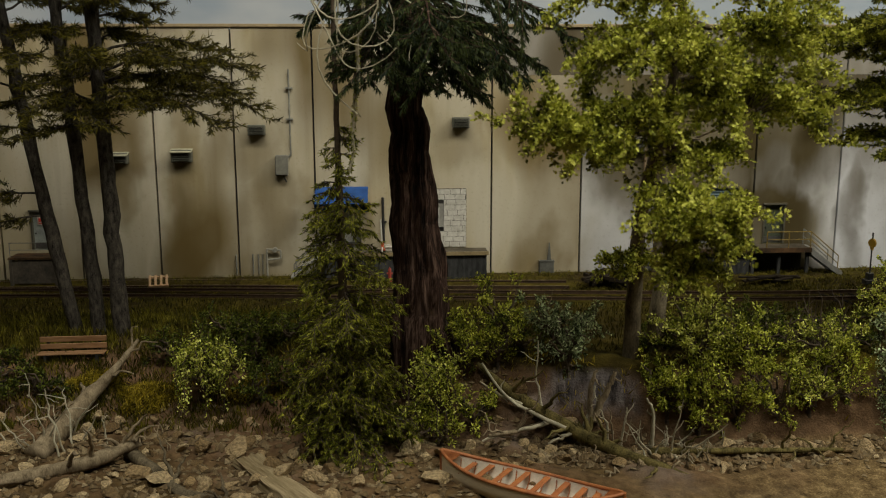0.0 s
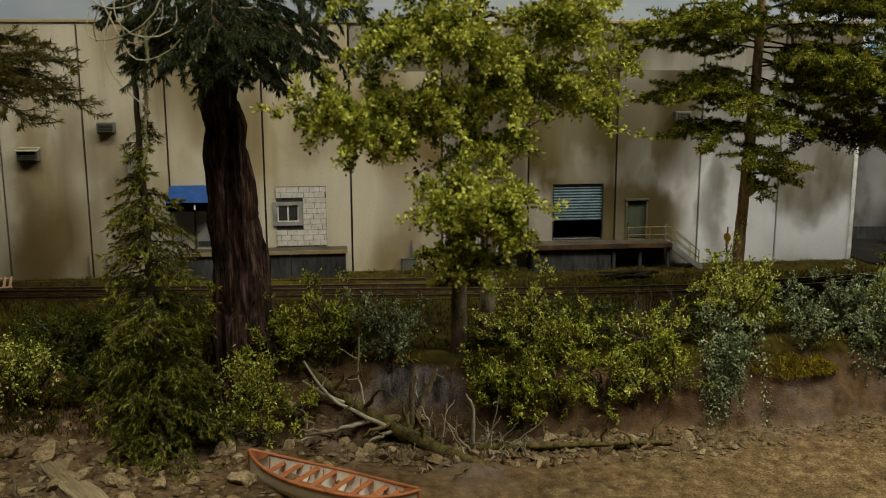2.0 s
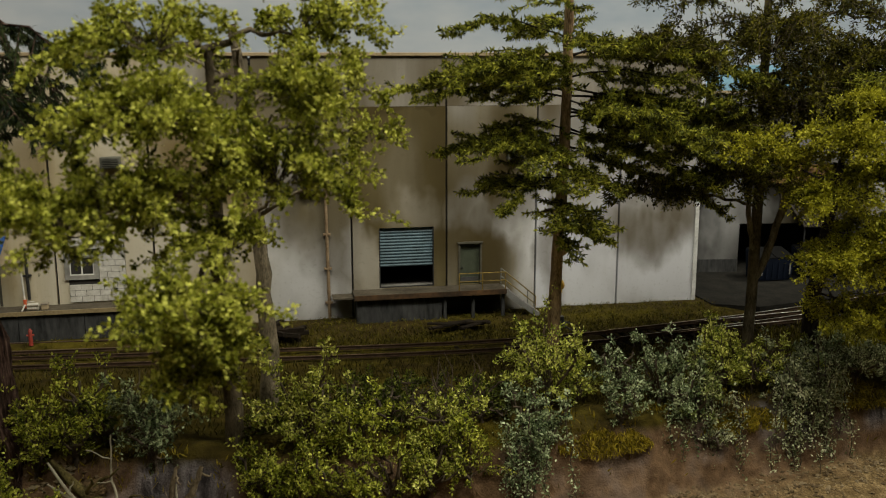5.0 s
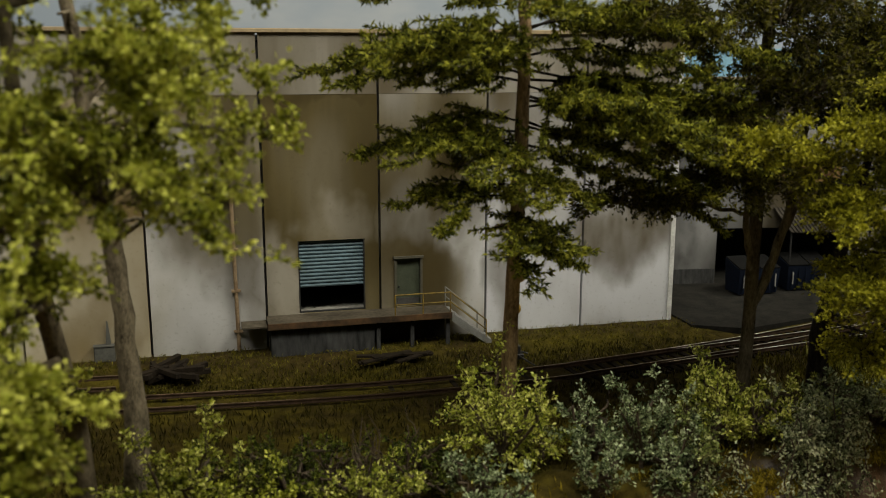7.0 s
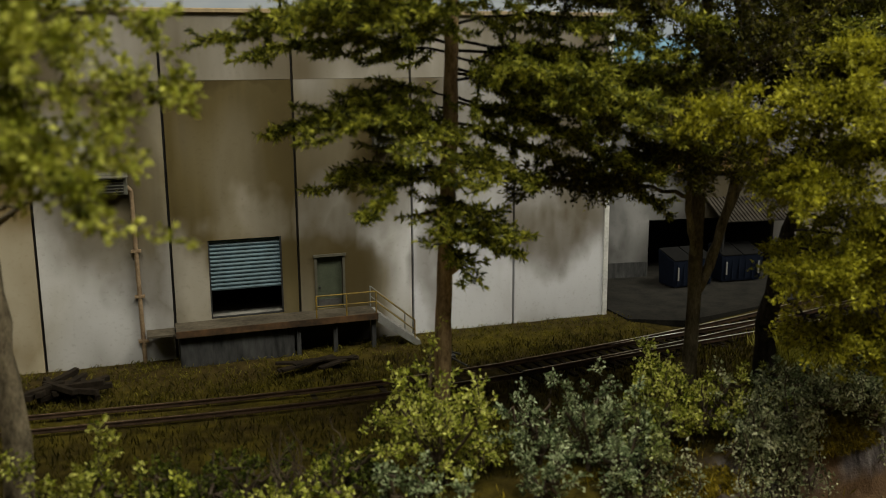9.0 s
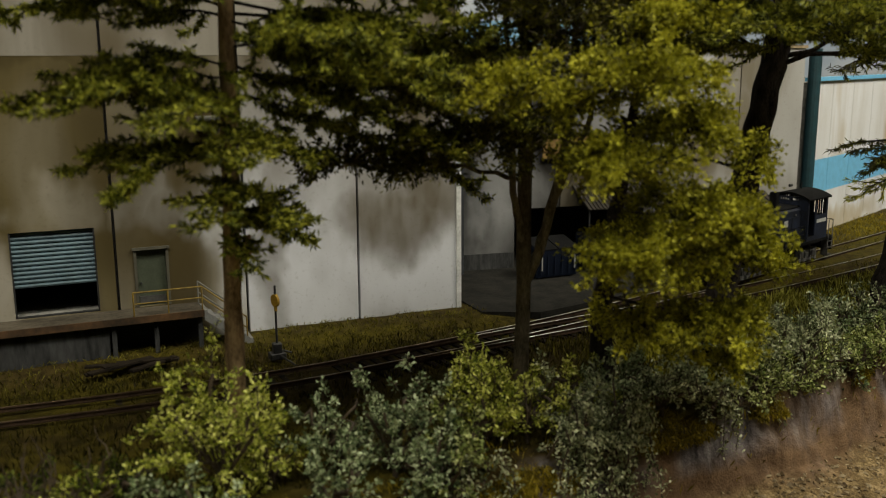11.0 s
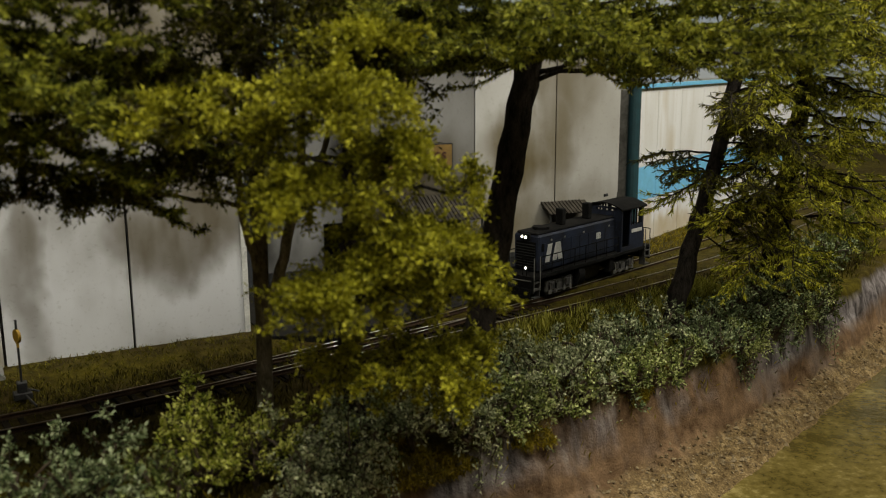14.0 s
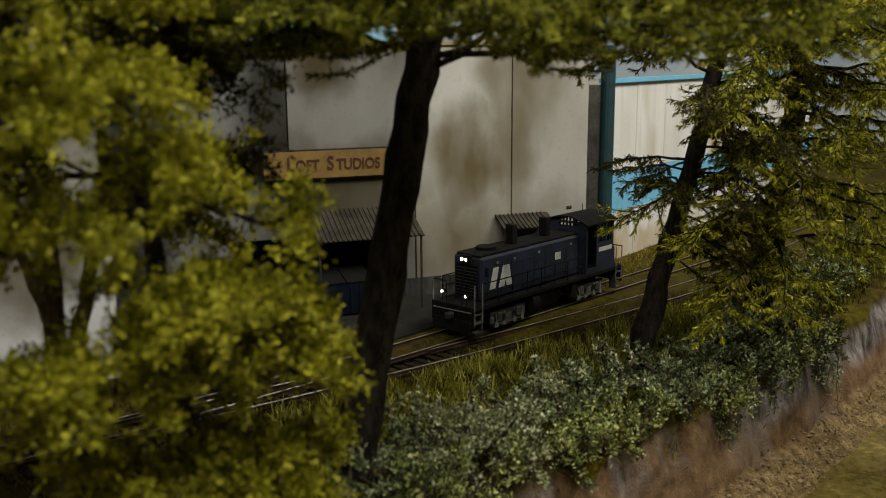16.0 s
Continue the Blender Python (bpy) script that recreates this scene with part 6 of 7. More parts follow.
    conifer("fir_tree", [(0.638, 0.668, -0.007), (0.646, 0.668, 0.03), (0.657, 0.667, 0.09), (0.669, 0.666, 0.142), (0.680, 0.660, 0.26)], [0.0078, 0.0066, 0.0060, 0.0056, 0.0046, 0.0034],
            [(0.166, -50, 0.115, 0.06, 0.06), (0.172, -70, 0.110, 0.05, 0.06), (0.176, -36, 0.110, 0.02, 0.08), (0.160, -20, 0.100, 0.05, 0.08), (0.146, -62, 0.115, 0.10, 0.05), (0.150, -48, 0.115, 0.10, 0.08), (0.152, -85, 0.10, 0.12, 0.05), (0.155, -30, 0.10, 0.05, 0.1), (0.158, -110, 0.09, 0.05, 0.1), (0.150, 190, 0.07, 0.0, 0.1), (0.160, 215, 0.09, -0.05, 0.1), (0.165, 160, 0.08, 0.0, 0.1), (0.17, 240, 0.09, 0, 0.1), (0.152, 175, 0.085, 0.05, 0.1), (0.156, 200, 0.095, 0.08, 0.1), (0.150, 225, 0.085, 0.12, 0.08), (0.158, 250, 0.085, 0.06, 0.1), (0.162, 185, 0.10, 0.05, 0.1), (0.168, 205, 0.10, 0.02, 0.1)] + ring_limbs(rng, 16, 0.165, 0.25, 0.09, 0.07, 0.0, 0.1), needle_moss, bark_dark, "tall fir with a thick dark leaning trunk", 47, 4800, brush=0.8, side=0.30)
    conifer("cedar_tree", [(0.110, 0.606, -0.036), (0.109, 0.606, 0.05), (0.107, 0.606, 0.20)], [0.0028, 0.0022, 0.0014, 0.0010], ring_limbs(rng, 80, 0.004, 0.075, 0.036, 0.020, -0.35, 0.12) + ring_limbs(rng, 40, 0.070, 0.13, 0.027, 0.013, -0.2, 0.1) + ring_limbs(rng, 10, 0.13, 0.16, 0.009, 0.006, 0.1, 0.1),
            needle_young, twig_brown, "young yellow-green cedar in front of the redwood trunk", 51, 3600, (0.0030, 0.00055), 0.46, 0.35, 0.1, 0.0034, droop=(-0.9, -0.05), brush=0.45)
    leafy("broadleaf_tree", [(0.262, 0.634, -0.012), (0.263, 0.632, 0.04), (0.258, 0.61, 0.085), (0.262, 0.58, 0.13), (0.262, 0.57, 0.18)], [0.0046, 0.0040, 0.0032, 0.0026, 0.0018],
          [(c, (r[0] * 0.92, r[1] * 0.92, r[2] * 0.82), int(n * 1.55)) for c, r, n in [((0.196, 0.535, 0.130), (0.020, 0.022, 0.018), 16), ((0.236, 0.545, 0.130), (0.030, 0.035, 0.020), 34), ((0.212, 0.530, 0.125), (0.020, 0.028, 0.020), 22), ((0.254, 0.516, 0.092), (0.032, 0.020, 0.022), 46), ((0.268, 0.535, 0.113), (0.028, 0.018, 0.012), 16), ((0.252, 0.520, 0.070), (0.020, 0.016, 0.014), 18), ((0.285, 0.550, 0.140), (0.035, 0.035, 0.022), 36), ((0.245, 0.540, 0.160), (0.045, 0.035, 0.018), 36), ((0.300, 0.555, 0.168), (0.035, 0.030, 0.018), 28), ((0.245, 0.55, 0.185), (0.05, 0.035, 0.015), 26), ((0.254, 0.622, 0.052), (0.020, 0.014, 0.016), 16), ((0.295, 0.565, 0.19), (0.04, 0.03, 0.015), 18), ((0.322, 0.57, 0.148), (0.014, 0.014, 0.010), 6)]],
          leaf_tree, bark_grey, "broadleaf tree with a loose yellow-green crown", 61, (0.0019, 0.0014), 0.0012, 4300, droop=0.30, twig=0.0003, jitter=(0.4, 1.2))
    leafy("broadleaf_tree", [(0.598, 0.682, -0.007), (0.590, 0.677, 0.03), (0.582, 0.655, 0.08), (0.572, 0.63, 0.13)], [0.0055, 0.0044, 0.0028, 0.0016],
          [(c, (r[0], r[1], r[2] * 0.85), int(n * 2.0)) for c, r, n in [((0.514, 0.612, 0.136), (0.018, 0.018, 0.013), 10), ((0.555, 0.600, 0.140), (0.024, 0.022, 0.014), 24), ((0.546, 0.598, 0.112), (0.022, 0.022, 0.013), 20), ((0.576, 0.602, 0.122), (0.019, 0.020, 0.011), 18), ((0.577, 0.600, 0.094), (0.022, 0.024, 0.011), 22), ((0.603, 0.602, 0.086), (0.012, 0.016, 0.012), 8), ((0.600, 0.602, 0.110), (0.010, 0.014, 0.011), 6), ((0.592, 0.655, 0.074), (0.020, 0.016, 0.018), 17), ((0.582, 0.655, 0.106), (0.028, 0.016, 0.014), 20), ((0.545, 0.655, 0.124), (0.018, 0.014, 0.010), 10), ((0.598, 0.605, 0.076), (0.020, 0.020, 0.011), 18), ((0.560, 0.600, 0.080), (0.028, 0.022, 0.013), 24), ((0.592, 0.606, 0.050), (0.024, 0.020, 0.013), 22), ((0.562, 0.606, 0.054), (0.016, 0.016, 0.008), 9), ((0.604, 0.612, 0.034), (0.014, 0.014, 0.009), 9), ((0.566, 0.612, 0.158), (0.022, 0.018, 0.008), 12), ((0.535, 0.610, 0.130), (0.012, 0.016, 0.010), 8)]],
          leaf_olive, bark_dark, "bushy olive-yellow tree between the bank and the track", 67, (0.0016, 0.0010), 0.0013, 6400, lead_r=0.35, twig=0.0003, droop=0.30, jitter=(0.4, 1.25))
    grey = leafy("broadleaf_tree", [(0.5555, 0.683, -0.008), (0.557, 0.684, 0.06), (0.556, 0.682, 0.12), (0.550, 0.675, 0.24)], [0.0036, 0.0030, 0.0026, 0.0018],
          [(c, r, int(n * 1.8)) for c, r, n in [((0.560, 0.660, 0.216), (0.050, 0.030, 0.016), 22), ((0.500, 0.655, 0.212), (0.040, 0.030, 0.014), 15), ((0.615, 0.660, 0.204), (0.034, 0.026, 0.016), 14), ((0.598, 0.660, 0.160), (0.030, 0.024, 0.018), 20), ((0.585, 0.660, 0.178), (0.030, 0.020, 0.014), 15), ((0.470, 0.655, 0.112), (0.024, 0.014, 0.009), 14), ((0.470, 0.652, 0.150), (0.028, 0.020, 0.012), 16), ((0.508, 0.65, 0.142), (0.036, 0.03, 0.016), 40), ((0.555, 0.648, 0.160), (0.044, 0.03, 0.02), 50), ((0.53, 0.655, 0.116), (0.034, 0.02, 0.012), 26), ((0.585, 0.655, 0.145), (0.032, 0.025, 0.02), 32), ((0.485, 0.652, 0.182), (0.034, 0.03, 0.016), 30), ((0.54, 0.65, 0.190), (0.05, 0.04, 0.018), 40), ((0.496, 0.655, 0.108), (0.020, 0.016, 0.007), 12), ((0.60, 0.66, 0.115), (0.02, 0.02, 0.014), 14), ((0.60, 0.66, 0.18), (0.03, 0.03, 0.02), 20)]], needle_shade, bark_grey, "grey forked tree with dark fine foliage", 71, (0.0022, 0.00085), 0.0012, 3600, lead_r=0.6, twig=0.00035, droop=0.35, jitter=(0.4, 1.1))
    rng = np.random.default_rng(73)
    for q, r in (([(0.001, 0, 0.058), (0.010, -0.003, 0.082), (0.017, -0.006, 0.120), (0.019, -0.010, 0.19)], 0.0026), ([(0.013, -0.004, 0.095), (0.027, -0.006, 0.125), (0.033, -0.010, 0.16)], 0.0014), ([(0.001, 0, 0.075), (-0.006, -0.003, 0.098), (-0.008, -0.006, 0.13), (-0.014, -0.008, 0.18)], 0.0018), ([(-0.007, -0.004, 0.112), (-0.018, -0.010, 0.135), (-0.030, -0.014, 0.150)], 0.0011)):
        w = Soup()
        c = np.stack([np.interp(np.linspace(0, 1, 16), np.linspace(0, 1, len(q)), np.array(q)[:, k]) for k in range(3)], 1)
        w.tube(c + rng.standard_normal((16, 3)) * 0.0003, np.linspace(r, r * 0.45, 16), 9, 0.08, rng)
        w.put("limb", bark_pale, grey)


trees()


def twin_stem():
    rng = np.random.default_rng(62)
    t = thing("tree_trunk", (0.279, 0.646, -0.010), "bare grey-brown trunk rising into the leafy crown", "tree")
    s = Soup()
    p = np.array([(0, 0, 0), (0.001, -0.001, 0.05), (-0.001, -0.003, 0.10), (-0.005, -0.012, 0.15), (-0.009, -0.026, 0.2)])
    u = np.linspace(0, 1, 22)
    q = np.stack([np.interp(u, np.linspace(0, 1, 5), p[:, k]) for k in range(3)], 1)
    s.tube(q + rng.standard_normal((22, 3)) * 0.0004, np.linspace(0.0049, 0.0020, 22), 13, 0.07, rng)
    s.put("trunk", bark_pale, t)
    for k in range(7):
        b = Soup()
        i = rng.integers(9, 21)
        d = np.array([rng.uniform(-1, 1), rng.uniform(-0.8, 0.3), rng.uniform(0.1, 0.9)])
        b.tube(curve_pts(q[i], q[i] + d * 0.035, -0.004, 8, rng, 0.001), np.linspace(0.0012, 0.0004, 8), 6)
        b.put("limb", bark_pale, t)


twin_stem()


def pale_stems():
    """Bare whitish stems hanging from the redwood."""
    rng = np.random.default_rng(14)
    t = thing("hanging_vine", (0.125, 0.60, 0.20), "pale bare curling vine stems hanging from the redwood", "vine")
    for k in range(9):
        a = np.array([rng.uniform(-0.045, 0.012), rng.uniform(-0.05, 0.0), rng.uniform(-0.03, 0.0)])
        n = 12
        u = np.linspace(0, 1, n)
        side, reach, fall, turn = rng.choice([-1, 1]), rng.uniform(0.016, 0.040), rng.uniform(0.018, 0.045), rng.uniform(2.2, 3.6)
        p = np.stack([a[0] + side * reach * (1 - np.cos(u * turn)) * 0.5 + 0.004 * np.sin(u * 7 + k), a[1] + rng.uniform(-0.02, 0.02) * u, a[2] - fall * np.sin(u * turn * 0.8)], 1)
        s = Soup()
        s.tube(p, np.linspace(0.00042, 0.00022, n), 5)
        s.put("vine_stem", pale_twig, t)
    s, m = Soup(), Soup()
    p = curve_pts((0.0, -0.02, 0.0), (-0.010, -0.02, -0.095), 0.0, 14, rng, 0.0009)
    s.tube(p, np.linspace(0.0011, 0.0007, 14), 6)
    s.put("vine_stem", pale_twig, t)
    needle_spray(m, p, rng, 9000, 0.0026, 0.0007, 0.3)
    m.put("moss", needle_moss, t, "green moss on a hanging stem")


pale_stems()

# bushes: place, height over the ground, half-width, leaf colour, words
SAGE = (leaf_sage, "sage-green leafy bush hanging over the bank")
BRIGHT, YELLOW, GREEN, BLUE, GREY = (leaf_bright, "bright yellow-green leafy bush on the bank"), (leaf_yellow, "yellow-green leafy bush on the bank"), (leaf_green, "dark green leafy bush on the bank"), (leaf_blue, "blue-green leafy bush on the bank"), (leaf_grey, "grey-green leafy bush on the bank")
BUSHES = [
    (0.296, 0.622, 0.034, 0.021, BRIGHT), (0.318, 0.618, 0.022, 0.018, YELLOW), (0.285, 0.610, 0.018, 0.018, YELLOW), (0.362, 0.620, 0.021, 0.018, BRIGHT), (0.350, 0.612, 0.016, 0.014, YELLOW), (0.384, 0.634, 0.012, 0.014, GREEN),
    (0.422, 0.643, 0.038, 0.022, BRIGHT), (0.440, 0.650, 0.024, 0.016, BRIGHT), (0.402, 0.622, 0.018, 0.012, BLUE), (0.465, 0.648, 0.022, 0.018, BLUE), (0.482, 0.640, 0.028, 0.017, BLUE), (0.527, 0.655, 0.030, 0.018, BRIGHT), (0.521, 0.645, 0.024, 0.014, BRIGHT), (0.489, 0.628, 0.020, 0.014, BLUE), (0.500, 0.622, 0.012, 0.012, GREY),
    (0.541, 0.650, 0.024, 0.018, BRIGHT), (0.562, 0.650, 0.018, 0.016, BRIGHT), (0.566, 0.637, 0.022, 0.015, GREY), (0.505, 0.632, 0.022, 0.013, SAGE), (0.225, 0.636, 0.026, 0.018, BLUE), (0.226, 0.624, 0.024, 0.013, BLUE), (0.330, 0.648, 0.018, 0.018, GREEN), (0.350, 0.655, 0.018, 0.020, GREEN), (0.300, 0.655, 0.014, 0.018, GREEN), (0.390, 0.660, 0.016, 0.018, GREEN), (0.275, 0.645, 0.012, 0.018, GREEN),
    (0.585, 0.652, 0.020, 0.016, BLUE), (0.605, 0.650, 0.020, 0.016, GREY), (0.628, 0.650, 0.016, 0.016, GREY), (0.650, 0.660, 0.016, 0.016, BLUE), (0.668, 0.665, 0.020, 0.016, GREY), (0.690, 0.672, 0.020, 0.018, GREY), (0.708, 0.682, 0.018, 0.016, GREY), (0.728, 0.688, 0.016, 0.016, BLUE), (0.745, 0.692, 0.016, 0.014, GREY), (0.766, 0.704, 0.016, 0.016, BLUE), (0.785, 0.704, 0.016, 0.014, GREY), (0.806, 0.703, 0.014, 0.014, BLUE),
    (0.825, 0.706, 0.016, 0.016, BLUE), (0.846, 0.712, 0.018, 0.016, BLUE), (0.868, 0.716, 0.016, 0.016, BLUE), (0.890, 0.726, 0.018, 0.018, BLUE), (0.918, 0.737, 0.020, 0.018, BLUE), (0.948, 0.750, 0.022, 0.020, GREEN), (0.980, 0.765, 0.022, 0.020, BLUE), (1.02, 0.785, 0.022, 0.022, GREEN), (1.07, 0.81, 0.022, 0.022, GREEN),
    (0.629, 0.648, 0.018, 0.015, GREY), (0.648, 0.651, 0.016, 0.013, SAGE), (0.663, 0.654, 0.018, 0.014, SAGE), (0.684, 0.657, 0.017, 0.014, SAGE), (0.700, 0.660, 0.015, 0.013, GREY), (0.730, 0.665, 0.017, 0.014, SAGE), (0.748, 0.669, 0.015, 0.013, SAGE), (0.768, 0.673, 0.016, 0.014, SAGE), (0.800, 0.680, 0.016, 0.014, BLUE), (0.829, 0.687, 0.017, 0.014, SAGE), (0.862, 0.697, 0.016, 0.014, BLUE), (0.896, 0.707, 0.016, 0.014, SAGE), (0.93, 0.719, 0.016, 0.014, GREEN),
    (0.453, 0.620, 0.016, 0.012, BLUE), (0.495, 0.6255, 0.016, 0.012, SAGE), (0.556, 0.635, 0.024, 0.014, GREY), (0.578, 0.640, 0.020, 0.013, GREY),
    (0.034, 0.647, 0.027, 0.017, BRIGHT), (0.036, 0.655, 0.024, 0.016, GREEN), (0.058, 0.660, 0.022, 0.018, GREEN), (0.010, 0.672, 0.016, 0.018, GREEN), (0.040, 0.680, 0.016, 0.020, GREEN), (0.075, 0.672, 0.018, 0.018, GREEN), (-0.060, 0.655, 0.016, 0.016, GREEN), (-0.085, 0.650, 0.022, 0.018, GREEN), (-0.10, 0.62, 0.02, 0.016, GREEN), (0.062, 0.640, 0.018, 0.014, GREEN), (0.085, 0.640, 0.02, 0.014, GREEN),
    (0.276, 0.608, 0.027, 0.014, YELLOW), (0.292, 0.604, 0.030, 0.016, YELLOW), (0.312, 0.604, 0.028, 0.016, YELLOW), (0.334, 0.606, 0.026, 0.015, YELLOW), (0.352, 0.608, 0.028, 0.015, BRIGHT), (0.372, 0.609, 0.026, 0.014, YELLOW), (0.410, 0.613, 0.026, 0.013, BLUE), (0.336, 0.634, 0.020, 0.016, GREEN), (0.310, 0.640, 0.020, 0.016, YELLOW),
    (0.156, 0.618, 0.034, 0.015, YELLOW), (0.172, 0.634, 0.034, 0.015, YELLOW), (0.176, 0.616, 0.020, 0.012, YELLOW), (0.190, 0.634, 0.020, 0.012, YELLOW), (0.196, 0.648, 0.030, 0.014, YELLOW), (0.158, 0.604, 0.018, 0.011, YELLOW), (0.205, 0.645, 0.018, 0.016, GREEN),
]


def bushes():
    for k, (x, y, h, r, (mat, label)) in enumerate(BUSHES):
        h, r = h * (1.30 if x < 0.57 else 1.50), r * (1.12 if x < 0.57 else 1.2)
        g = float(height(x, y)) - 0.002
        n = int(math.pi * r * h / 0.0092 ** 2 * (0.22 if mat is leaf_bright and x < 0.1 else 1.0))
        rng = np.random.default_rng(900 + k)
        tops = [((x, y, g + h * 0.48), (r, r * 0.85, h * 0.44), n)]
        for q in range(6):
            a, f = rng.uniform(0, 6.28), rng.uniform(0.35, 1.0)
            tops.append(((x + r * f * math.cos(a), y + r * f * math.sin(a) * 0.8, g + h * rng.uniform(0.55, 1.05)), (r * 0.26, r * 0.26, h * 0.26), 4))
        leafy("bush", [(x, y, g), (x, y, g + 0.006)], [0.0012, 0.0008], tops, mat, twig_brown, label, 100 + k, (0.0018, 0.0010), 0.00085, 2300, "bush", group="bushes along the bank", twig=0.00028, droop=0.10, jitter=(0.5, 1.22))


bushes()


def trailing():
    """Shoots that hang over the bank's edge."""
    rng = np.random.default_rng(77)
    for x, y0, drop, mat, label in ((0.398, 0.606, 0.052, leaf_blue, "blue-green trailing creeper over the bank"), (0.410, 0.608, 0.048, leaf_blue, "blue-green trailing creeper over the bank"), (0.488, 0.622, 0.030, leaf_blue, "blue-green trailing creeper over the bank"), (0.507, 0.624, 0.036, leaf_grey, "grey-green trailing creeper over the bank"), (0.553, 0.628, 0.058, leaf_grey, "grey-green trailing creeper over the bank"), (0.564, 0.630, 0.062, leaf_grey, "grey-green trailing creeper over the bank"), (0.581, 0.634, 0.050, leaf_grey, "grey-green trailing creeper over the bank"), (0.636, 0.650, 0.030, leaf_grey, "grey-green trailing creeper over the bank"), (0.672, 0.658, 0.026, leaf_grey, "grey-green trailing creeper over the bank"), (0.716, 0.668, 0.028, leaf_blue, "blue-green trailing creeper over the bank"), (0.790, 0.688, 0.026, leaf_blue, "blue-green trailing creeper over the bank"), (0.832, 0.690, 0.032, leaf_blue, "blue-green trailing creeper over the bank"), (0.862, 0.698, 0.032, leaf_blue, "blue-green trailing creeper over the bank"), (0.893, 0.706, 0.034, leaf_blue, "blue-green trailing creeper over the bank"), (0.925, 0.716, 0.034, leaf_blue, "blue-green trailing creeper over the bank"),
                                    (0.038, 0.636, 0.026, leaf_bright, "pale yellow-green creeper hanging down the bank"), (0.027, 0.636, 0.030, leaf_bright, "pale yellow-green creeper hanging down the bank"), (0.155, 0.600, 0.034, leaf_bright, "pale yellow-green creeper hanging down the bank")):
        t = thing("creeper", (x, y0, 0.0), label, "creeper", "creepers on the bank")
        wood, green = Soup(), Soup()
        m = int(130 * max(1.0, drop / 0.036))
        for k in range(7):
            a = np.array([rng.uniform(-0.010, 0.010), rng.uniform(-0.003, 0.006), rng.uniform(0.000, 0.010)])
            b = np.array([a[0] + rng.uniform(-0.010, 0.010), a[1] - rng.uniform(0.002, 0.007), -drop * rng.uniform(0.45, 1.05)])
            p = curve_pts(a, b, -0.004, 8, rng, 0.0016)
            wood = Soup()
            wood.tube(p, np.linspace(0.0004, 0.0002, 8), 4)
            wood.put("shoot", twig_brown, t)
            v = 7 * rng.random(m) ** 1.25
            c = np.stack([np.interp(v, np.arange(8), p[:, j]) for j in range(3)], 1) + rng.standard_normal((m, 3)) * (0.0021 - 0.00012 * v)[:, None]
            green.leaves(c, rng.standard_normal((m, 3)), 0.0018, 0.0010, rng)
        green.put("leaves", mat, t)


trailing()


# ---- grass and ground cover ----
def blades(name, n, region, ln, wd, mat, label, seed, lean=0.35, tufts=0):
    """Grass blades strewn over part of the ground; region(x, y) says where."""
    rng = np.random.default_rng(seed)
    x, y = region(rng, n)
    if tufts:
        k = rng.integers(0, tufts, len(x))
        x, y = x[k] + rng.standard_normal(len(x)) * 0.0022, y[k] + rng.standard_normal(len(x)) * 0.0022
    z = height(x, y)
    d = np.stack([rng.standard_normal(len(x)) * lean, rng.standard_normal(len(x)) * lean, np.ones(len(x))], 1)
    l = ln * rng.uniform(0.5, 1.3, len(x))
    s = Soup()
    s.leaves(np.stack([x, y, z], 1) + d * l[:, None] * 0.42, d, ln, wd, rng)
    return tagged(s.put(name, mat), label, "grass", kind="stuff")


def keep(rng, n, x0, x1, y0, y1, test):
    x, y = rng.uniform(x0, x1, n), rng.uniform(y0, y1, n)
    m = test(x, y)
    return x[m], y[m]


def off_track(x, y):
    a = np.abs(y - np.interp(x, *zip(*TRACK_A)))
    b = np.where(x > 0.55, np.abs(y - np.interp(x, *zip(*TRACK_B))), 1)
    c = np.where(x < 0.265, np.abs(y - np.interp(x, *zip(*TRACK_C))), 1)
    return np.minimum(np.minimum(a, b), c)


moss_mat = foliage("moss_yellow", (0.06, 0.045, 0.004), (0.20, 0.15, 0.010), (0.40, 0.31, 0.028))
dark_grass = foliage("grass_dark", (0.014, 0.013, 0.002), (0.046, 0.038, 0.006), (0.12, 0.10, 0.016))
blades("grass", 45000, lambda r, n: keep(r, n, -0.35, 1.15, 0.64, 0.80, lambda x, y: (y > foot(x) + 0.024) & (off_track(x, y) > 0.0135) & ~((x > 0.6) & (y > np.interp(x, *zip(*TRACK_B)) + 0.004))), 0.0042, 0.0006, dark_grass, "dark olive turf between the bank and the tracks", 201)
blades("grass", 24000, lambda r, n: keep(r, n, -0.35, 0.605, 0.77, 0.831, lambda x, y: off_track(x, y) > 0.011), 0.0027, 0.00045, grass_mat, "yellowish dry grass along the warehouse foot", 202, 0.8, tufts=1500)
blades("grass", 16000, lambda r, n: keep(r, n, 0.60, 1.1, 0.67, 0.82, lambda x, y: (y > foot(x) + 0.02) & (y < np.interp(x, *zip(*TRACK_A)) - 0.0125)), 0.0052, 0.0006, grass_mat, "long yellow-green grass beside the curving track", 203, tufts=1100)
blades("grass", 16000, lambda r, n: keep(r, n, -0.35, 1.1, 0.74, 0.88, lambda x, y: off_track(x, y) < 0.0125), 0.0026, 0.0005, grass_mat, "thin weeds growing between the rails", 204, tufts=900)
blades("grass", 26000, lambda r, n: keep(r, n, -0.16, 0.95, 0.60, 0.76, lambda x, y: (y - foot(x) > np.interp(x, [0.0, 0.2, 0.5], [0.022, 0.009, 0.007])) & (y - foot(x) < np.interp(x, [0.0, 0.2, 0.5], [0.062, 0.030, 0.024]))), 0.0046, 0.0006, moss_mat, "golden moss and grass tufts on the bank edge", 205, 0.6, tufts=520)
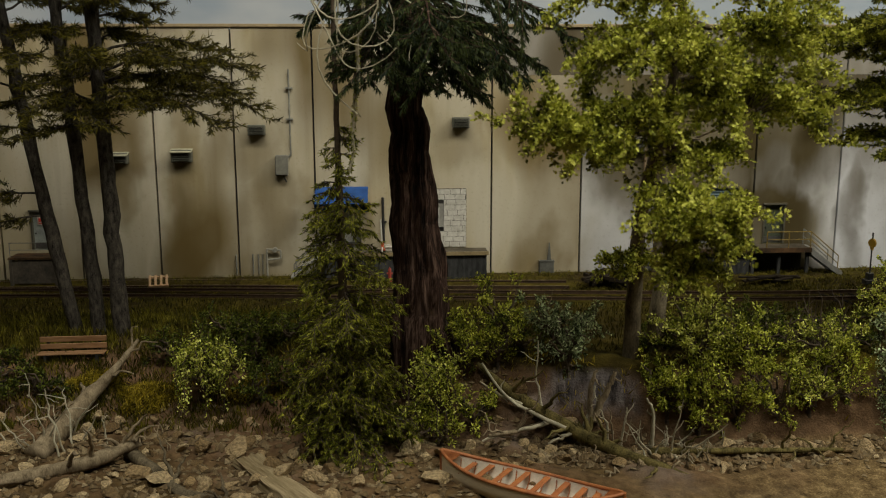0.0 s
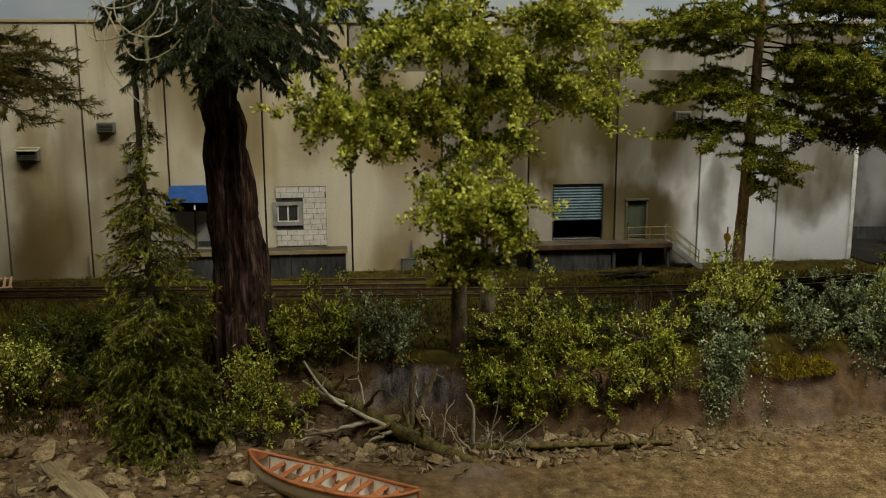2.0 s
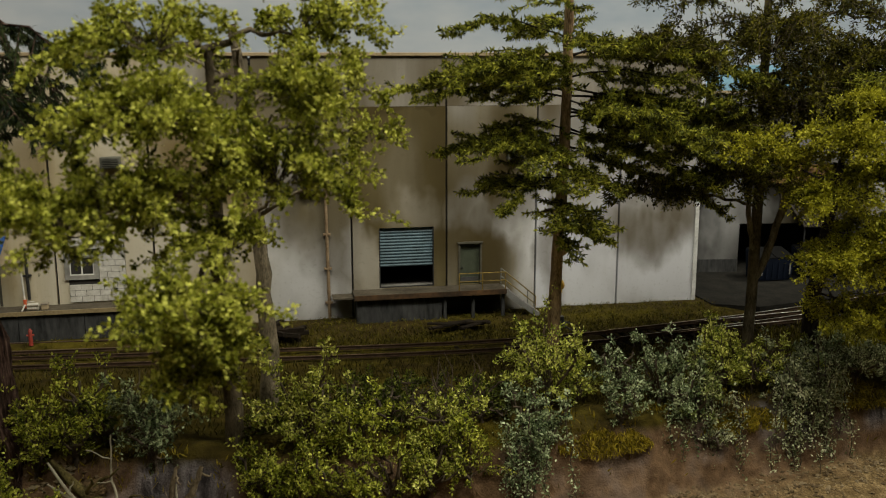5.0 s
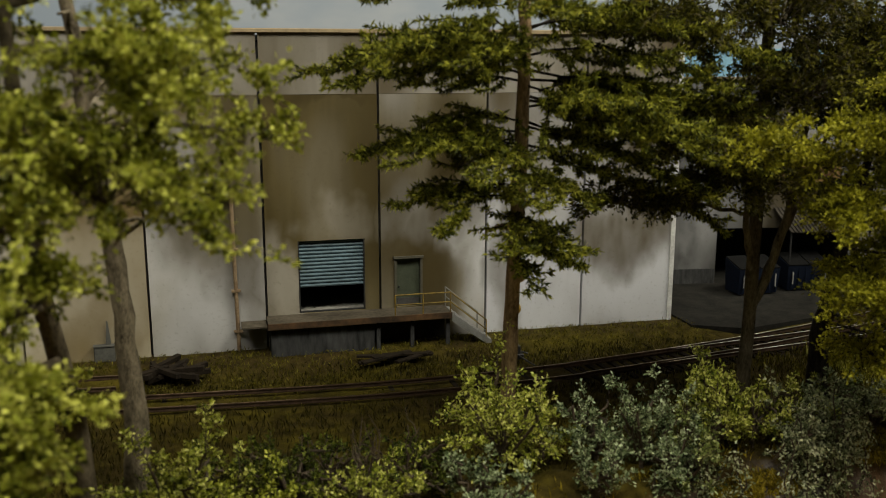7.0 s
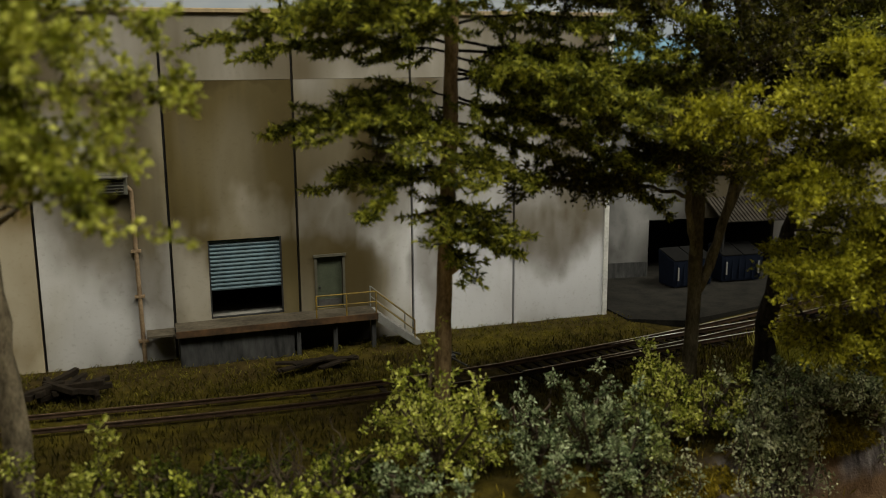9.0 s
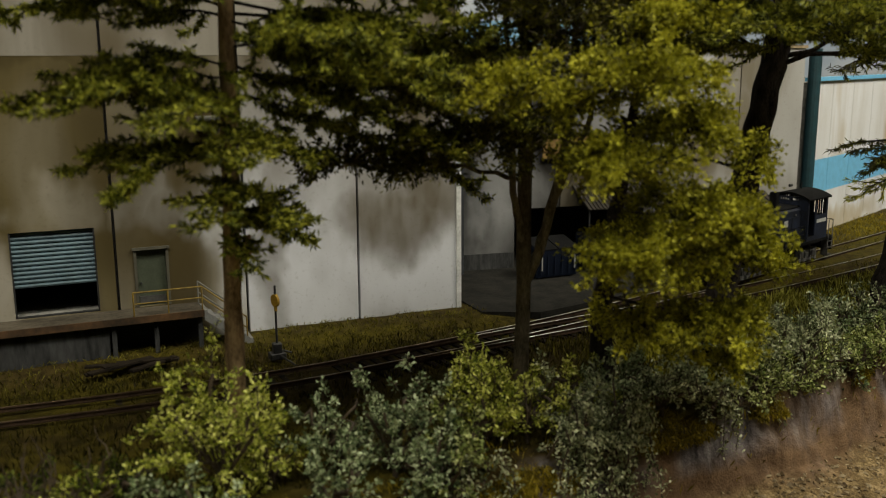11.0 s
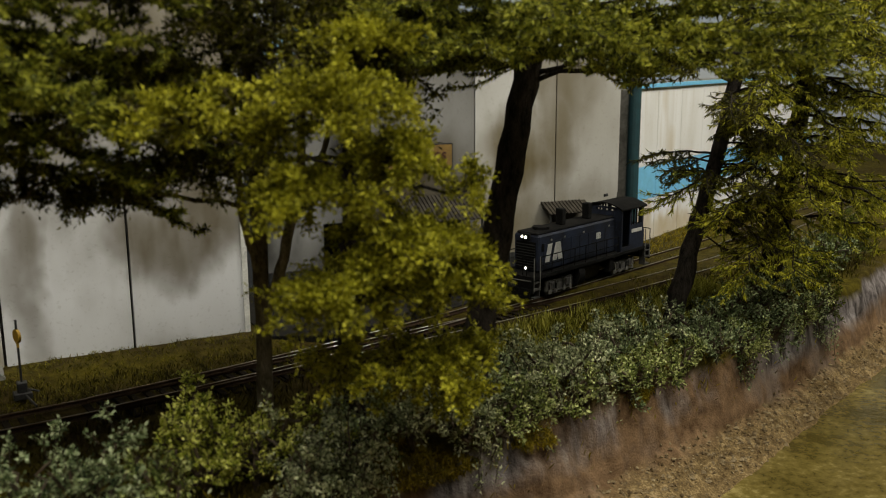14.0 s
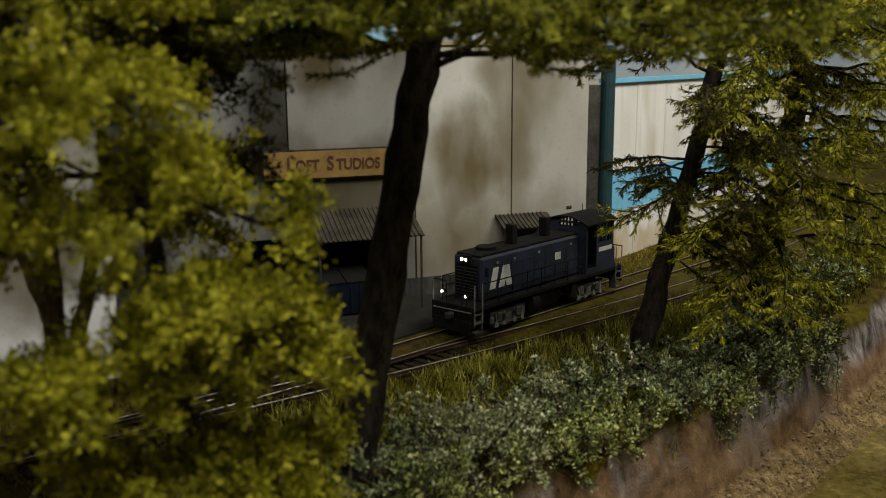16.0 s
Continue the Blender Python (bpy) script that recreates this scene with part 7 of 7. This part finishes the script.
blades("grass", 26000, lambda r, n: keep(r, n, -0.2, 0.14, 0.625, 0.74, lambda x, y: y > foot(x) + 0.010), 0.0058, 0.0006, grass_mat, "long olive grass on the wooded slope", 206, tufts=1500)


blades("grass", 9000, lambda r, n: keep(r, n, 0.84, 1.15, 0.83, 0.97, lambda x, y: (y > np.interp(x, *zip(*TRACK_B)) + 0.012) & (y < 0.906 + (x - 0.928) * 0.445)), 0.0030, 0.0006, moss_mat, "golden grass between the branch track and the metal building", 208, 0.5, tufts=900)


def moss_cushion(x, y, z, r, n, seed):
    """A mat of golden moss that hangs over the bank's edge."""
    rng = np.random.default_rng(seed)
    a = rng.uniform(0, 2 * np.pi, n)
    q = np.sqrt(rng.random(n)) * r
    c = np.stack([q * np.cos(a) * (1.5 + 0.5 * np.sin(3 * a + seed)), q * np.sin(a) * 0.6, (0.35 * r) * (1 - (q / r) ** 2) + 0.45 * q * np.sin(a) + rng.standard_normal(n) * 0.0004], 1)
    d = np.stack([rng.standard_normal(n) * 0.5, rng.standard_normal(n) * 0.4 - 0.5, rng.standard_normal(n) * 0.5 - 0.5], 1)
    s = Soup()
    s.leaves(c, d, 0.0040, 0.0006, rng)
    ob = tagged(s.put("moss_cushion", moss_mat), "golden moss cushion hanging over the earth bank", "moss", "moss cushions on the bank")
    ob.location = (x, y, z)


for k, (x, y, z, r) in enumerate(((0.440, 0.6165, -0.012, 0.009), (0.456, 0.6185, -0.012, 0.007), (0.508, 0.628, -0.012, 0.009), (0.524, 0.630, -0.011, 0.008), (0.546, 0.6325, -0.014, 0.006), (0.606, 0.6465, -0.010, 0.009), (0.618, 0.648, -0.012, 0.007), (0.590, 0.6435, -0.009, 0.007), (0.664, 0.6545, -0.011, 0.008), (0.735, 0.667, -0.010, 0.005), (0.000, 0.651, -0.028, 0.010), (0.014, 0.652, -0.028, 0.008), (0.061, 0.646, -0.022, 0.009), (-0.030, 0.66, -0.024, 0.011))):
    moss_cushion(x, y, z, r * 1.3, int(1700 * r / 0.009), 500 + k)
grass_bright = foliage("grass_bright", (0.06, 0.06, 0.006), (0.30, 0.29, 0.030), (0.66, 0.63, 0.15))
blades("grass", 17000, lambda r, n: keep(r, n, 0.64, 0.90, 0.66, 0.80, lambda x, y: (y > foot(x) + 0.03) & (y < np.interp(x, *zip(*TRACK_A)) - 0.020)), 0.0100, 0.0005, grass_bright, "tall bright yellow-green grass tufts on the bank top", 207, 0.42, tufts=340)


def dead_twigs(name, at, label, n, seed, size, mat, spread=0.017, up=1.0):
    rng = np.random.default_rng(seed)
    t = thing(name, at, label, "twigs", "dead twigs")
    for _ in range(n):
        a = np.array([rng.uniform(-spread, spread), rng.uniform(-spread, spread) * 0.6, -0.001])
        d = np.array([rng.uniform(-0.7, 0.7), rng.uniform(-0.4, 0.4), up * rng.uniform(0.5, 1.2)])
        b = a + d * size * rng.uniform(0.5, 1.2)
        s = Soup()
        p = curve_pts(a, b, rng.uniform(-0.25, 0.1) * size * 0.6, 8, rng, size * 0.02)
        s.tube(p, np.linspace(0.0006, 0.00022, 8), 5)
        for _ in range(2):
            i = rng.integers(3, 7)
            s.tube(curve_pts(p[i], p[i] + rng.standard_normal(3) * size * 0.2, 0, 4, rng, 0.0004), np.linspace(0.0003, 0.00015, 4), 4)
        s.put("twig", mat, t)


for k, (x, y, n, size, mat, up) in enumerate(((-0.048, 0.613, 8, 0.036, pale_twig, 1.1), (-0.028, 0.622, 5, 0.026, pale_twig, 1.0), (0.268, 0.594, 4, 0.024, pale_twig, 1.1), (0.286, 0.588, 4, 0.018, pale_twig, 0.8), (0.010, 0.618, 7, 0.014, driftwood, 0.8), (0.255, 0.596, 4, 0.024, driftwood, 0.9), (0.275, 0.590, 7, 0.016, pale_twig, 0.7), (0.225, 0.590, 5, 0.018, driftwood, 0.35), (0.300, 0.586, 6, 0.014, driftwood, 0.5), (0.330, 0.640, 16, 0.026, twig_brown, 0.9), (0.352, 0.642, 16, 0.028, twig_brown, 0.9), (0.375, 0.645, 16, 0.028, twig_brown, 0.9), (0.520, 0.655, 9, 0.020, twig_brown, 1.0), (0.555, 0.640, 12, 0.022, twig_brown, 0.9), (0.215, 0.640, 4, 0.032, bark_grey, 1.0), (0.61, 0.655, 6, 0.02, twig_brown, 0.9))):
    dead_twigs("dead_twigs", (x, y, float(height(x, y))), "bare dead twigs sticking out of the ground", n, 300 + k, size, mat, up=up)


def dead_branch(pts, r, mat):
    """One bare branch, bent through a few points, with small side shoots."""
    rng = np.random.default_rng(int(pts[0][0] * 9000))
    t = thing("dead_branch", pts[0], "bare pale branch stuck in the shore", "branch", "dead branches on the shore")
    p = np.asarray(pts, float) - np.asarray(pts[0], float)
    u = np.linspace(0, 1, 12)
    q = np.stack([np.interp(u, np.linspace(0, 1, len(p)), p[:, k]) for k in range(3)], 1) + rng.standard_normal((12, 3)) * 0.0003
    s = Soup()
    s.tube(q, np.linspace(r, r * 0.4, 12), 7, 0.08, rng)
    s.put("stem", mat, t)
    for i in (5, 8):
        s = Soup()
        s.tube(curve_pts(q[i], q[i] + rng.standard_normal(3) * np.array([0.004, 0.003, 0.003]), 0, 5, rng, 0.0004), np.linspace(r * 0.45, 0.0002, 5), 5)
        s.put("shoot", mat, t)


for pts, r in (([(0.221, 0.600, -0.031), (0.209, 0.607, -0.0265), (0.198, 0.612, -0.0225), (0.188, 0.618, -0.014), (0.180, 0.622, -0.002)], 0.0013), ([(0.201, 0.614, -0.023), (0.189, 0.618, -0.018), (0.179, 0.622, -0.012)], 0.0011), ([(0.213, 0.608, -0.030), (0.206, 0.604, -0.031), (0.189, 0.604, -0.034), (0.179, 0.603, -0.038)], 0.0014), ([(0.228, 0.603, -0.033), (0.212, 0.599, -0.038)], 0.0012),
               ([(0.212, 0.612, -0.028), (0.208, 0.616, -0.008), (0.209, 0.616, 0.012)], 0.0007), ([(0.229, 0.606, -0.041), (0.236, 0.606, -0.019), (0.237, 0.606, -0.010)], 0.0009), ([(0.244, 0.602, -0.044), (0.243, 0.602, -0.030), (0.239, 0.602, -0.021)], 0.0009), ([(0.249, 0.598, -0.043), (0.252, 0.598, -0.019)], 0.0008), ([(0.234, 0.607, -0.032), (0.235, 0.607, -0.010), (0.238, 0.607, -0.002)], 0.0018),
               ([(0.237, 0.609, -0.030), (0.245, 0.609, -0.012), (0.248, 0.609, -0.004)], 0.0022), ([(0.265, 0.596, -0.044), (0.265, 0.596, -0.021), (0.261, 0.596, -0.014)], 0.0012), ([(0.271, 0.596, -0.045), (0.273, 0.596, -0.035), (0.272, 0.596, -0.029)], 0.0009)):
    dead_branch(pts, r, driftwood if r > 0.0015 else pale_twig)


def log(name, label, pts, radii, mat, seed, stubs=0, category="log", sides=14, ragged=0.10):
    rng = np.random.default_rng(seed)
    p = np.asarray(pts, float)
    t = thing(name, pts[0], label, category)
    s = Soup()
    rel = p - p[0]
    u = np.linspace(0, 1, 16)
    q = np.stack([np.interp(u, np.linspace(0, 1, len(rel)), rel[:, k]) for k in range(3)], 1)
    r = 0.74 * np.interp(u, np.linspace(0, 1, len(radii)), radii)
    q = np.concatenate([q[:1], q, q[-1:]])
    r = np.concatenate([[1e-5], r, [1e-5]])
    s.tube(q, r, sides, ragged, rng)
    s.put("trunk", mat, t, smooth=False)
    for _ in range(stubs):
        i = rng.integers(3, 16)
        d = rng.standard_normal(3) * np.array([1, 0.6, 1])
        d[2] = abs(d[2])
        d /= np.linalg.norm(d)
        b = Soup()
        ln = rng.uniform(0.008, 0.024)
        b.tube(curve_pts(q[i], q[i] + d * ln, -0.002, 7, rng, 0.0008), np.linspace(r[i] * 0.35 + 0.0003, 0.0003, 7), 6)
        b.put("branch_stub", mat, t)


log("fallen_log", "thick bare grey-brown trunk leaning up the bank", [(-0.046, 0.605, -0.0400), (-0.040, 0.627, -0.0340), (-0.031, 0.646, -0.0240), (-0.019, 0.657, -0.0120), (-0.010, 0.671, 0.0000)], [0.0078, 0.0070, 0.0058, 0.0030, 0.0012], driftwood, 401, 5)
log("fallen_log", "driftwood branch lying across the stones", [(-0.070, 0.570, -0.0410), (-0.032, 0.582, -0.0390), (-0.012, 0.587, -0.0360), (0.008, 0.598, -0.0310)], [0.0040, 0.0044, 0.0048, 0.0030], driftwood, 402, 7)
log("fallen_log", "rough driftwood log among the stones", [(0.000, 0.600, -0.0360), (0.018, 0.584, -0.0410), (0.036, 0.563, -0.0435), (0.060, 0.556, -0.0450)], [0.0042, 0.0036, 0.0030], bark_grey, 403, 4)
log("fallen_log", "broken driftwood stub on the shore", [(-0.080, 0.594, -0.034), (-0.070, 0.578, -0.042), (-0.058, 0.556, -0.046)], [0.0042, 0.0040, 0.0036], driftwood, 404, 1)
log("fallen_log", "brown driftwood log half buried in gravel", [(0.079, 0.588, -0.0440), (0.105, 0.564, -0.0455), (0.134, 0.547, -0.0465)], [0.0040, 0.0042, 0.0036], driftwood, 405, 1)
log("fallen_log", "mossy dead tree slanting from the bank to the shore", [(0.179, 0.634, -0.0060), (0.193, 0.622, -0.0165), (0.210, 0.613, -0.0260), (0.229, 0.603, -0.0350), (0.250, 0.587, -0.0410), (0.268, 0.572, -0.0435), (0.285, 0.558, -0.0460)], [0.0012, 0.0032, 0.0046, 0.0050, 0.0048, 0.0040, 0.0026], mossy_bark, 406, 12)
log("fallen_log", "long dark driftwood pole along the foot of the bank", [(0.262, 0.590, -0.0400), (0.302, 0.586, -0.0390), (0.360, 0.585, -0.0395)], [0.0024, 0.0022, 0.0014], mossy_bark, 407, 6)
log("fallen_log", "thin grey root over the stones", [(0.181, 0.594, -0.0310), (0.195, 0.603, -0.0330), (0.211, 0.614, -0.0330)], [0.0012, 0.0016, 0.0014], driftwood, 408, 5)
log("fallen_log", "thin driftwood branch on the gravel", [(0.236, 0.576, -0.044), (0.262, 0.568, -0.046), (0.30, 0.562, -0.049)], [0.0016, 0.0018, 0.0010], driftwood, 409, 5)


def timber():
    t = thing("timber_beam", (0.0775, 0.5700, -0.0440), "weathered split timber beam lying on the stones", "timber beam", rz=-56)
    bm = boxes((-0.032, 0.036, -0.0068, 0.0068, -0.0044, 0.0044))
    bmesh.ops.subdivide_edges(bm, edges=bm.edges, cuts=5, use_grid_fill=True)
    rng = np.random.default_rng(6)
    for v in bm.verts:
        v.co += Vector((0, 0.0007 * math.sin(v.co.x * 300 + v.co.z * 900), 0.0007 * math.sin(v.co.y * 1500 + v.co.x * 60))) + Vector(rng.standard_normal(3) * 0.00025)
    part("beam", bm, mottled("old_timber", (0.13, 0.095, 0.045), (0.42, 0.34, 0.21), 150, 0.9, 0, (0.1, 1, 1), 0.9, 0.0012), t)


timber()


def canoe():
    a, b = Vector((0.1560, 0.5740, -0.0438)), Vector((0.2315, 0.5225, -0.0462))
    L = (b - a).length
    t = thing("canoe", tuple((a + b) / 2), "beached wooden canoe with orange-brown gunwales and thwarts", "canoe", rz=math.degrees(math.atan2(b.y - a.y, b.x - a.x)))
    hull_m = mottled("canoe_hull", (0.55, 0.45, 0.30), (0.78, 0.68, 0.50), 160, 0.6, 0, (0.15, 1, 1.6))
    trim_m = mottled("canoe_trim", (0.24, 0.075, 0.025), (0.44, 0.16, 0.05), 150, 0.55)
    inner_m = mottled("canoe_inside", (0.66, 0.58, 0.46), (0.84, 0.78, 0.68), 180, 0.6)
    n, m = 33, 13
    u = np.linspace(-1, 1, n)
    wid = 0.0108 * np.maximum(0.0, 1 - np.abs(u) ** 2.4) ** 0.8 + 0.0002
    rim = 0.0105 + 0.0050 * np.abs(u) ** 3
    def shell(k, up):
        s = Soup()
        ang = np.linspace(-np.pi / 2, np.pi / 2, m)
        g = np.stack([np.stack([np.full(m, u[i] * L / 2), np.sin(ang) * wid[i] * k, up + rim[i] - (rim[i] + 0.001) * np.cos(ang) ** 0.6 * (1.0 if up == 0 else 0.9)], 1) for i in range(n)])
        s.v.append(g.reshape(-1, 3))
        i, j = np.meshgrid(np.arange(n - 1), np.arange(m - 1), indexing="ij")
        s.f.append(np.stack([i * m + j, (i + 1) * m + j, (i + 1) * m + j + 1, i * m + j + 1], -1).reshape(-1, 4))
        return s
    shell(1.0, 0).put("hull", hull_m, t, "pale planked hull", True)
    shell(0.93, 0.0003).put("lining", inner_m, t, "pale inside lining", True)
    for side in (-1, 1):
        s = Soup()
        s.tube(np.stack([u * L / 2, side * wid * 0.99, rim + 0.0002], 1), np.full(n, 0.00085), 6)
        s.put("gunwale", trim_m, t)
    for e in (-1, 1):
        bm = bmesh.new()
        w = float(np.interp(0.80, u, wid))
        a1 = [bm.verts.new(c) for c in ((e * L * 0.5, 0, 0.0158), (e * L * 0.41, -w, 0.0134), (e * L * 0.41, w, 0.0134))]
        bm.faces.new(a1)
        bmesh.ops.solidify(bm, geom=bm.faces, thickness=0.0006)
        part("deck_plate", bm, trim_m, t)
        bm = bmesh.new()
        cyl(bm, (e * L * 0.5, 0, 0.0), (e * L * 0.502, 0, 0.0160), 0.0008)
        part("stem_post", bm, trim_m, t)
    for x in (-0.34, -0.25, -0.15, -0.05, 0.06, 0.17, 0.27, 0.35):
        w = float(np.interp(2 * x, u, wid)) * 0.95
        part("thwart", boxes((x * L - 0.0014, x * L + 0.0014, -w, w, 0.0092, 0.0100), bevel=0.0002), trim_m, t)
    for y in (-0.0042, 0.0, 0.0042):
        part("floor_board", boxes((-0.36 * L, 0.36 * L, y - 0.0010, y + 0.0010, 0.0032, 0.0038), bevel=0.0001), trim_m, t)
    for k in range(12):
        x = -0.41 + k * 0.0745
        w = float(np.interp(2 * x, u, wid)) * 0.9
        s = Soup()
        ang = np.linspace(-1.5, 1.5, 9)
        r = float(np.interp(2 * x, u, rim))
        s.tube(np.stack([np.full(9, x * L), np.sin(ang) * w, 0.0009 + r - r * np.cos(ang) ** 0.6 * 0.9], 1), np.full(9, 0.00035), 4)
        s.put("rib", trim_m, t)


canoe()


def bench():
    t = thing("bench", (-0.0490, 0.676, -0.0125), "slatted brown wooden bench standing in the grass", "bench", rz=2)
    wood = mottled("bench_wood", (0.17, 0.085, 0.035), (0.34, 0.19, 0.09), 130, 0.7, 0, (0.2, 1, 1))
    for z in (0.0000, 0.0042):
        part("back_slat", boxes((-0.0185, 0.0185, 0.0042, 0.0052, 0.0052 + z, 0.0083 + z), bevel=0.0002), wood, t)
    for y in (-0.0030, 0.0008):
        part("seat_slat", boxes((-0.0185, 0.0185, y, y + 0.0030, 0.0035, 0.0043), bevel=0.0002), wood, t)
    for x in (-0.0150, 0.0135):
        part("leg", boxes((x, x + 0.0015, -0.0028, 0.0042, -0.002, 0.0035)), metal_dark, t)
        part("back_support", boxes((x, x + 0.0015, 0.0052, 0.0060, 0.0, 0.0125)), metal_dark, t)


bench()


# ---- stones ----
def stones():
    rng = np.random.default_rng(9)
    forms = []
    for k in range(9):
        bm = bmesh.new()
        bmesh.ops.create_icosphere(bm, subdivisions=2, radius=1.0)
        for _ in range(9):
            n = Vector(rng.standard_normal(3)).normalized()
            d = rng.uniform(0.30, 0.66)
            for v in bm.verts:
                e = v.co.dot(n) - d
                if e > 0:
                    v.co -= n * e
        for v in bm.verts:
            v.co *= 1 + 0.015 * rng.standard_normal()
        me = bpy.data.meshes.new("stone")
        bm.to_mesh(me)
        bm.free()
        me.materials.append(rock_var)
        forms.append(me)
    count = 0
    spots = []
    for _ in range(4000):
        if count >= 295:
            break
        x = rng.choice([rng.uniform(-0.12, 0.20), rng.uniform(0.18, 0.40)], p=[0.68, 0.32])
        y = foot(x) + (rng.uniform(-0.075, 0.022) if x < 0.2 else rng.normal(-0.010, 0.008))
        r = rng.choice([rng.uniform(0.0026, 0.0046), rng.uniform(0.0046, 0.0086)], p=[0.55, 0.45]) * (1.0 if x < 0.22 else 0.62)
        if any((x - a) ** 2 + (y - b) ** 2 < (0.68 * (r + c)) ** 2 for a, b, c in spots):
            continue
        spots.append((x, y, r))
        ob = new("stone", forms[rng.integers(0, 9)])
        sc = r * np.array([rng.uniform(0.8, 1.3), rng.uniform(0.7, 1.1), rng.uniform(0.5, 0.85)])
        ob.matrix_world = Matrix.LocRotScale((x, y, float(height(x, y)) + sc[2] * 0.35), Euler(rng.uniform(-0.5, 0.5, 3) * np.array([1, 1, 6])), Vector(sc))
        tagged(ob, "angular brown-grey stone lying on the shore", "stone", "stones on the shore")
        count += 1
    # gravel
    n = 15000
    x = rng.uniform(-0.16, 1.1, n)
    d = np.where(x < 0.2, rng.uniform(-0.09, 0.03, n), rng.normal(-0.009, 0.0085, n))
    y = foot(x) + d
    m = (d < np.where(x < 0.2, 0.03, 0.003)) & (rng.random(n) < np.interp(x, [0.16, 0.26, 0.45], [1.0, 0.6, 0.45]))
    x, y = x[m], y[m]
    z = height(x, y)
    octa = np.array([(1, 0, 0), (0, 1, 0), (-1, 0, 0), (0, -1, 0), (0, 0, 1), (0, 0, -1)], float)
    s = Soup()
    k = len(x)
    r = rng.uniform(0.0005, 0.0021, k) * np.where(x > 0.4, 0.60, 1.0)
    v = octa[None] * (1 + 0.45 * rng.standard_normal((k, 6, 1))) * r[:, None, None] * np.array([1.2, 1.0, 0.75]) + np.stack([x, y, z + r * 0.2], 1)[:, None]
    s.v.append(v.reshape(-1, 3))
    f = np.array([(0, 1, 4, 4), (1, 2, 4, 4), (2, 3, 4, 4), (3, 0, 4, 4), (1, 0, 5, 5), (2, 1, 5, 5), (3, 2, 5, 5), (0, 3, 5, 5)])
    tri = (np.arange(k)[:, None, None] * 6 + f[None]).reshape(-1, 4)[:, :3]
    me = bpy.data.meshes.new("gravel")
    me.from_pydata(np.concatenate(s.v).tolist(), [], tri.tolist())
    me.materials.append(gravel_mat)
    tagged(new("gravel", me), "loose brown gravel and chips along the shore", "gravel", kind="stuff")


def stone_material(name, node, out, shade=1.0):
    m, nt, b = material(name, 0.85)
    src = nt.nodes.new(node).outputs[out]
    base = ramp(nt, src, [(0.0, (0.18, 0.115, 0.050)), (0.35, (0.41, 0.285, 0.14)), (0.7, (0.54, 0.405, 0.225)), (1.0, (0.74, 0.58, 0.34))])
    n = tex(nt, "noise", 5 if node == "ShaderNodeObjectInfo" else 700, 5)
    base = mix(nt, 1.0 - shade, base, (0.0, 0.0, 0.0))
    nt.links.new(mix(nt, calc(nt, "MULTIPLY", ramp(nt, n, [(0.38, (0, 0, 0)), (0.62, (1, 1, 1))]), 0.55), base, (0.085, 0.065, 0.045)), b.inputs["Base Color"])
    bump(nt, b, n, 0.5, 0.15 if node == "ShaderNodeObjectInfo" else 0.0004)
    return m


rock_var = stone_material("stone_varied", "ShaderNodeObjectInfo", "Random")
gravel_mat = stone_material("gravel_varied", "ShaderNodeNewGeometry", "Random Per Island", 0.42)
stones()
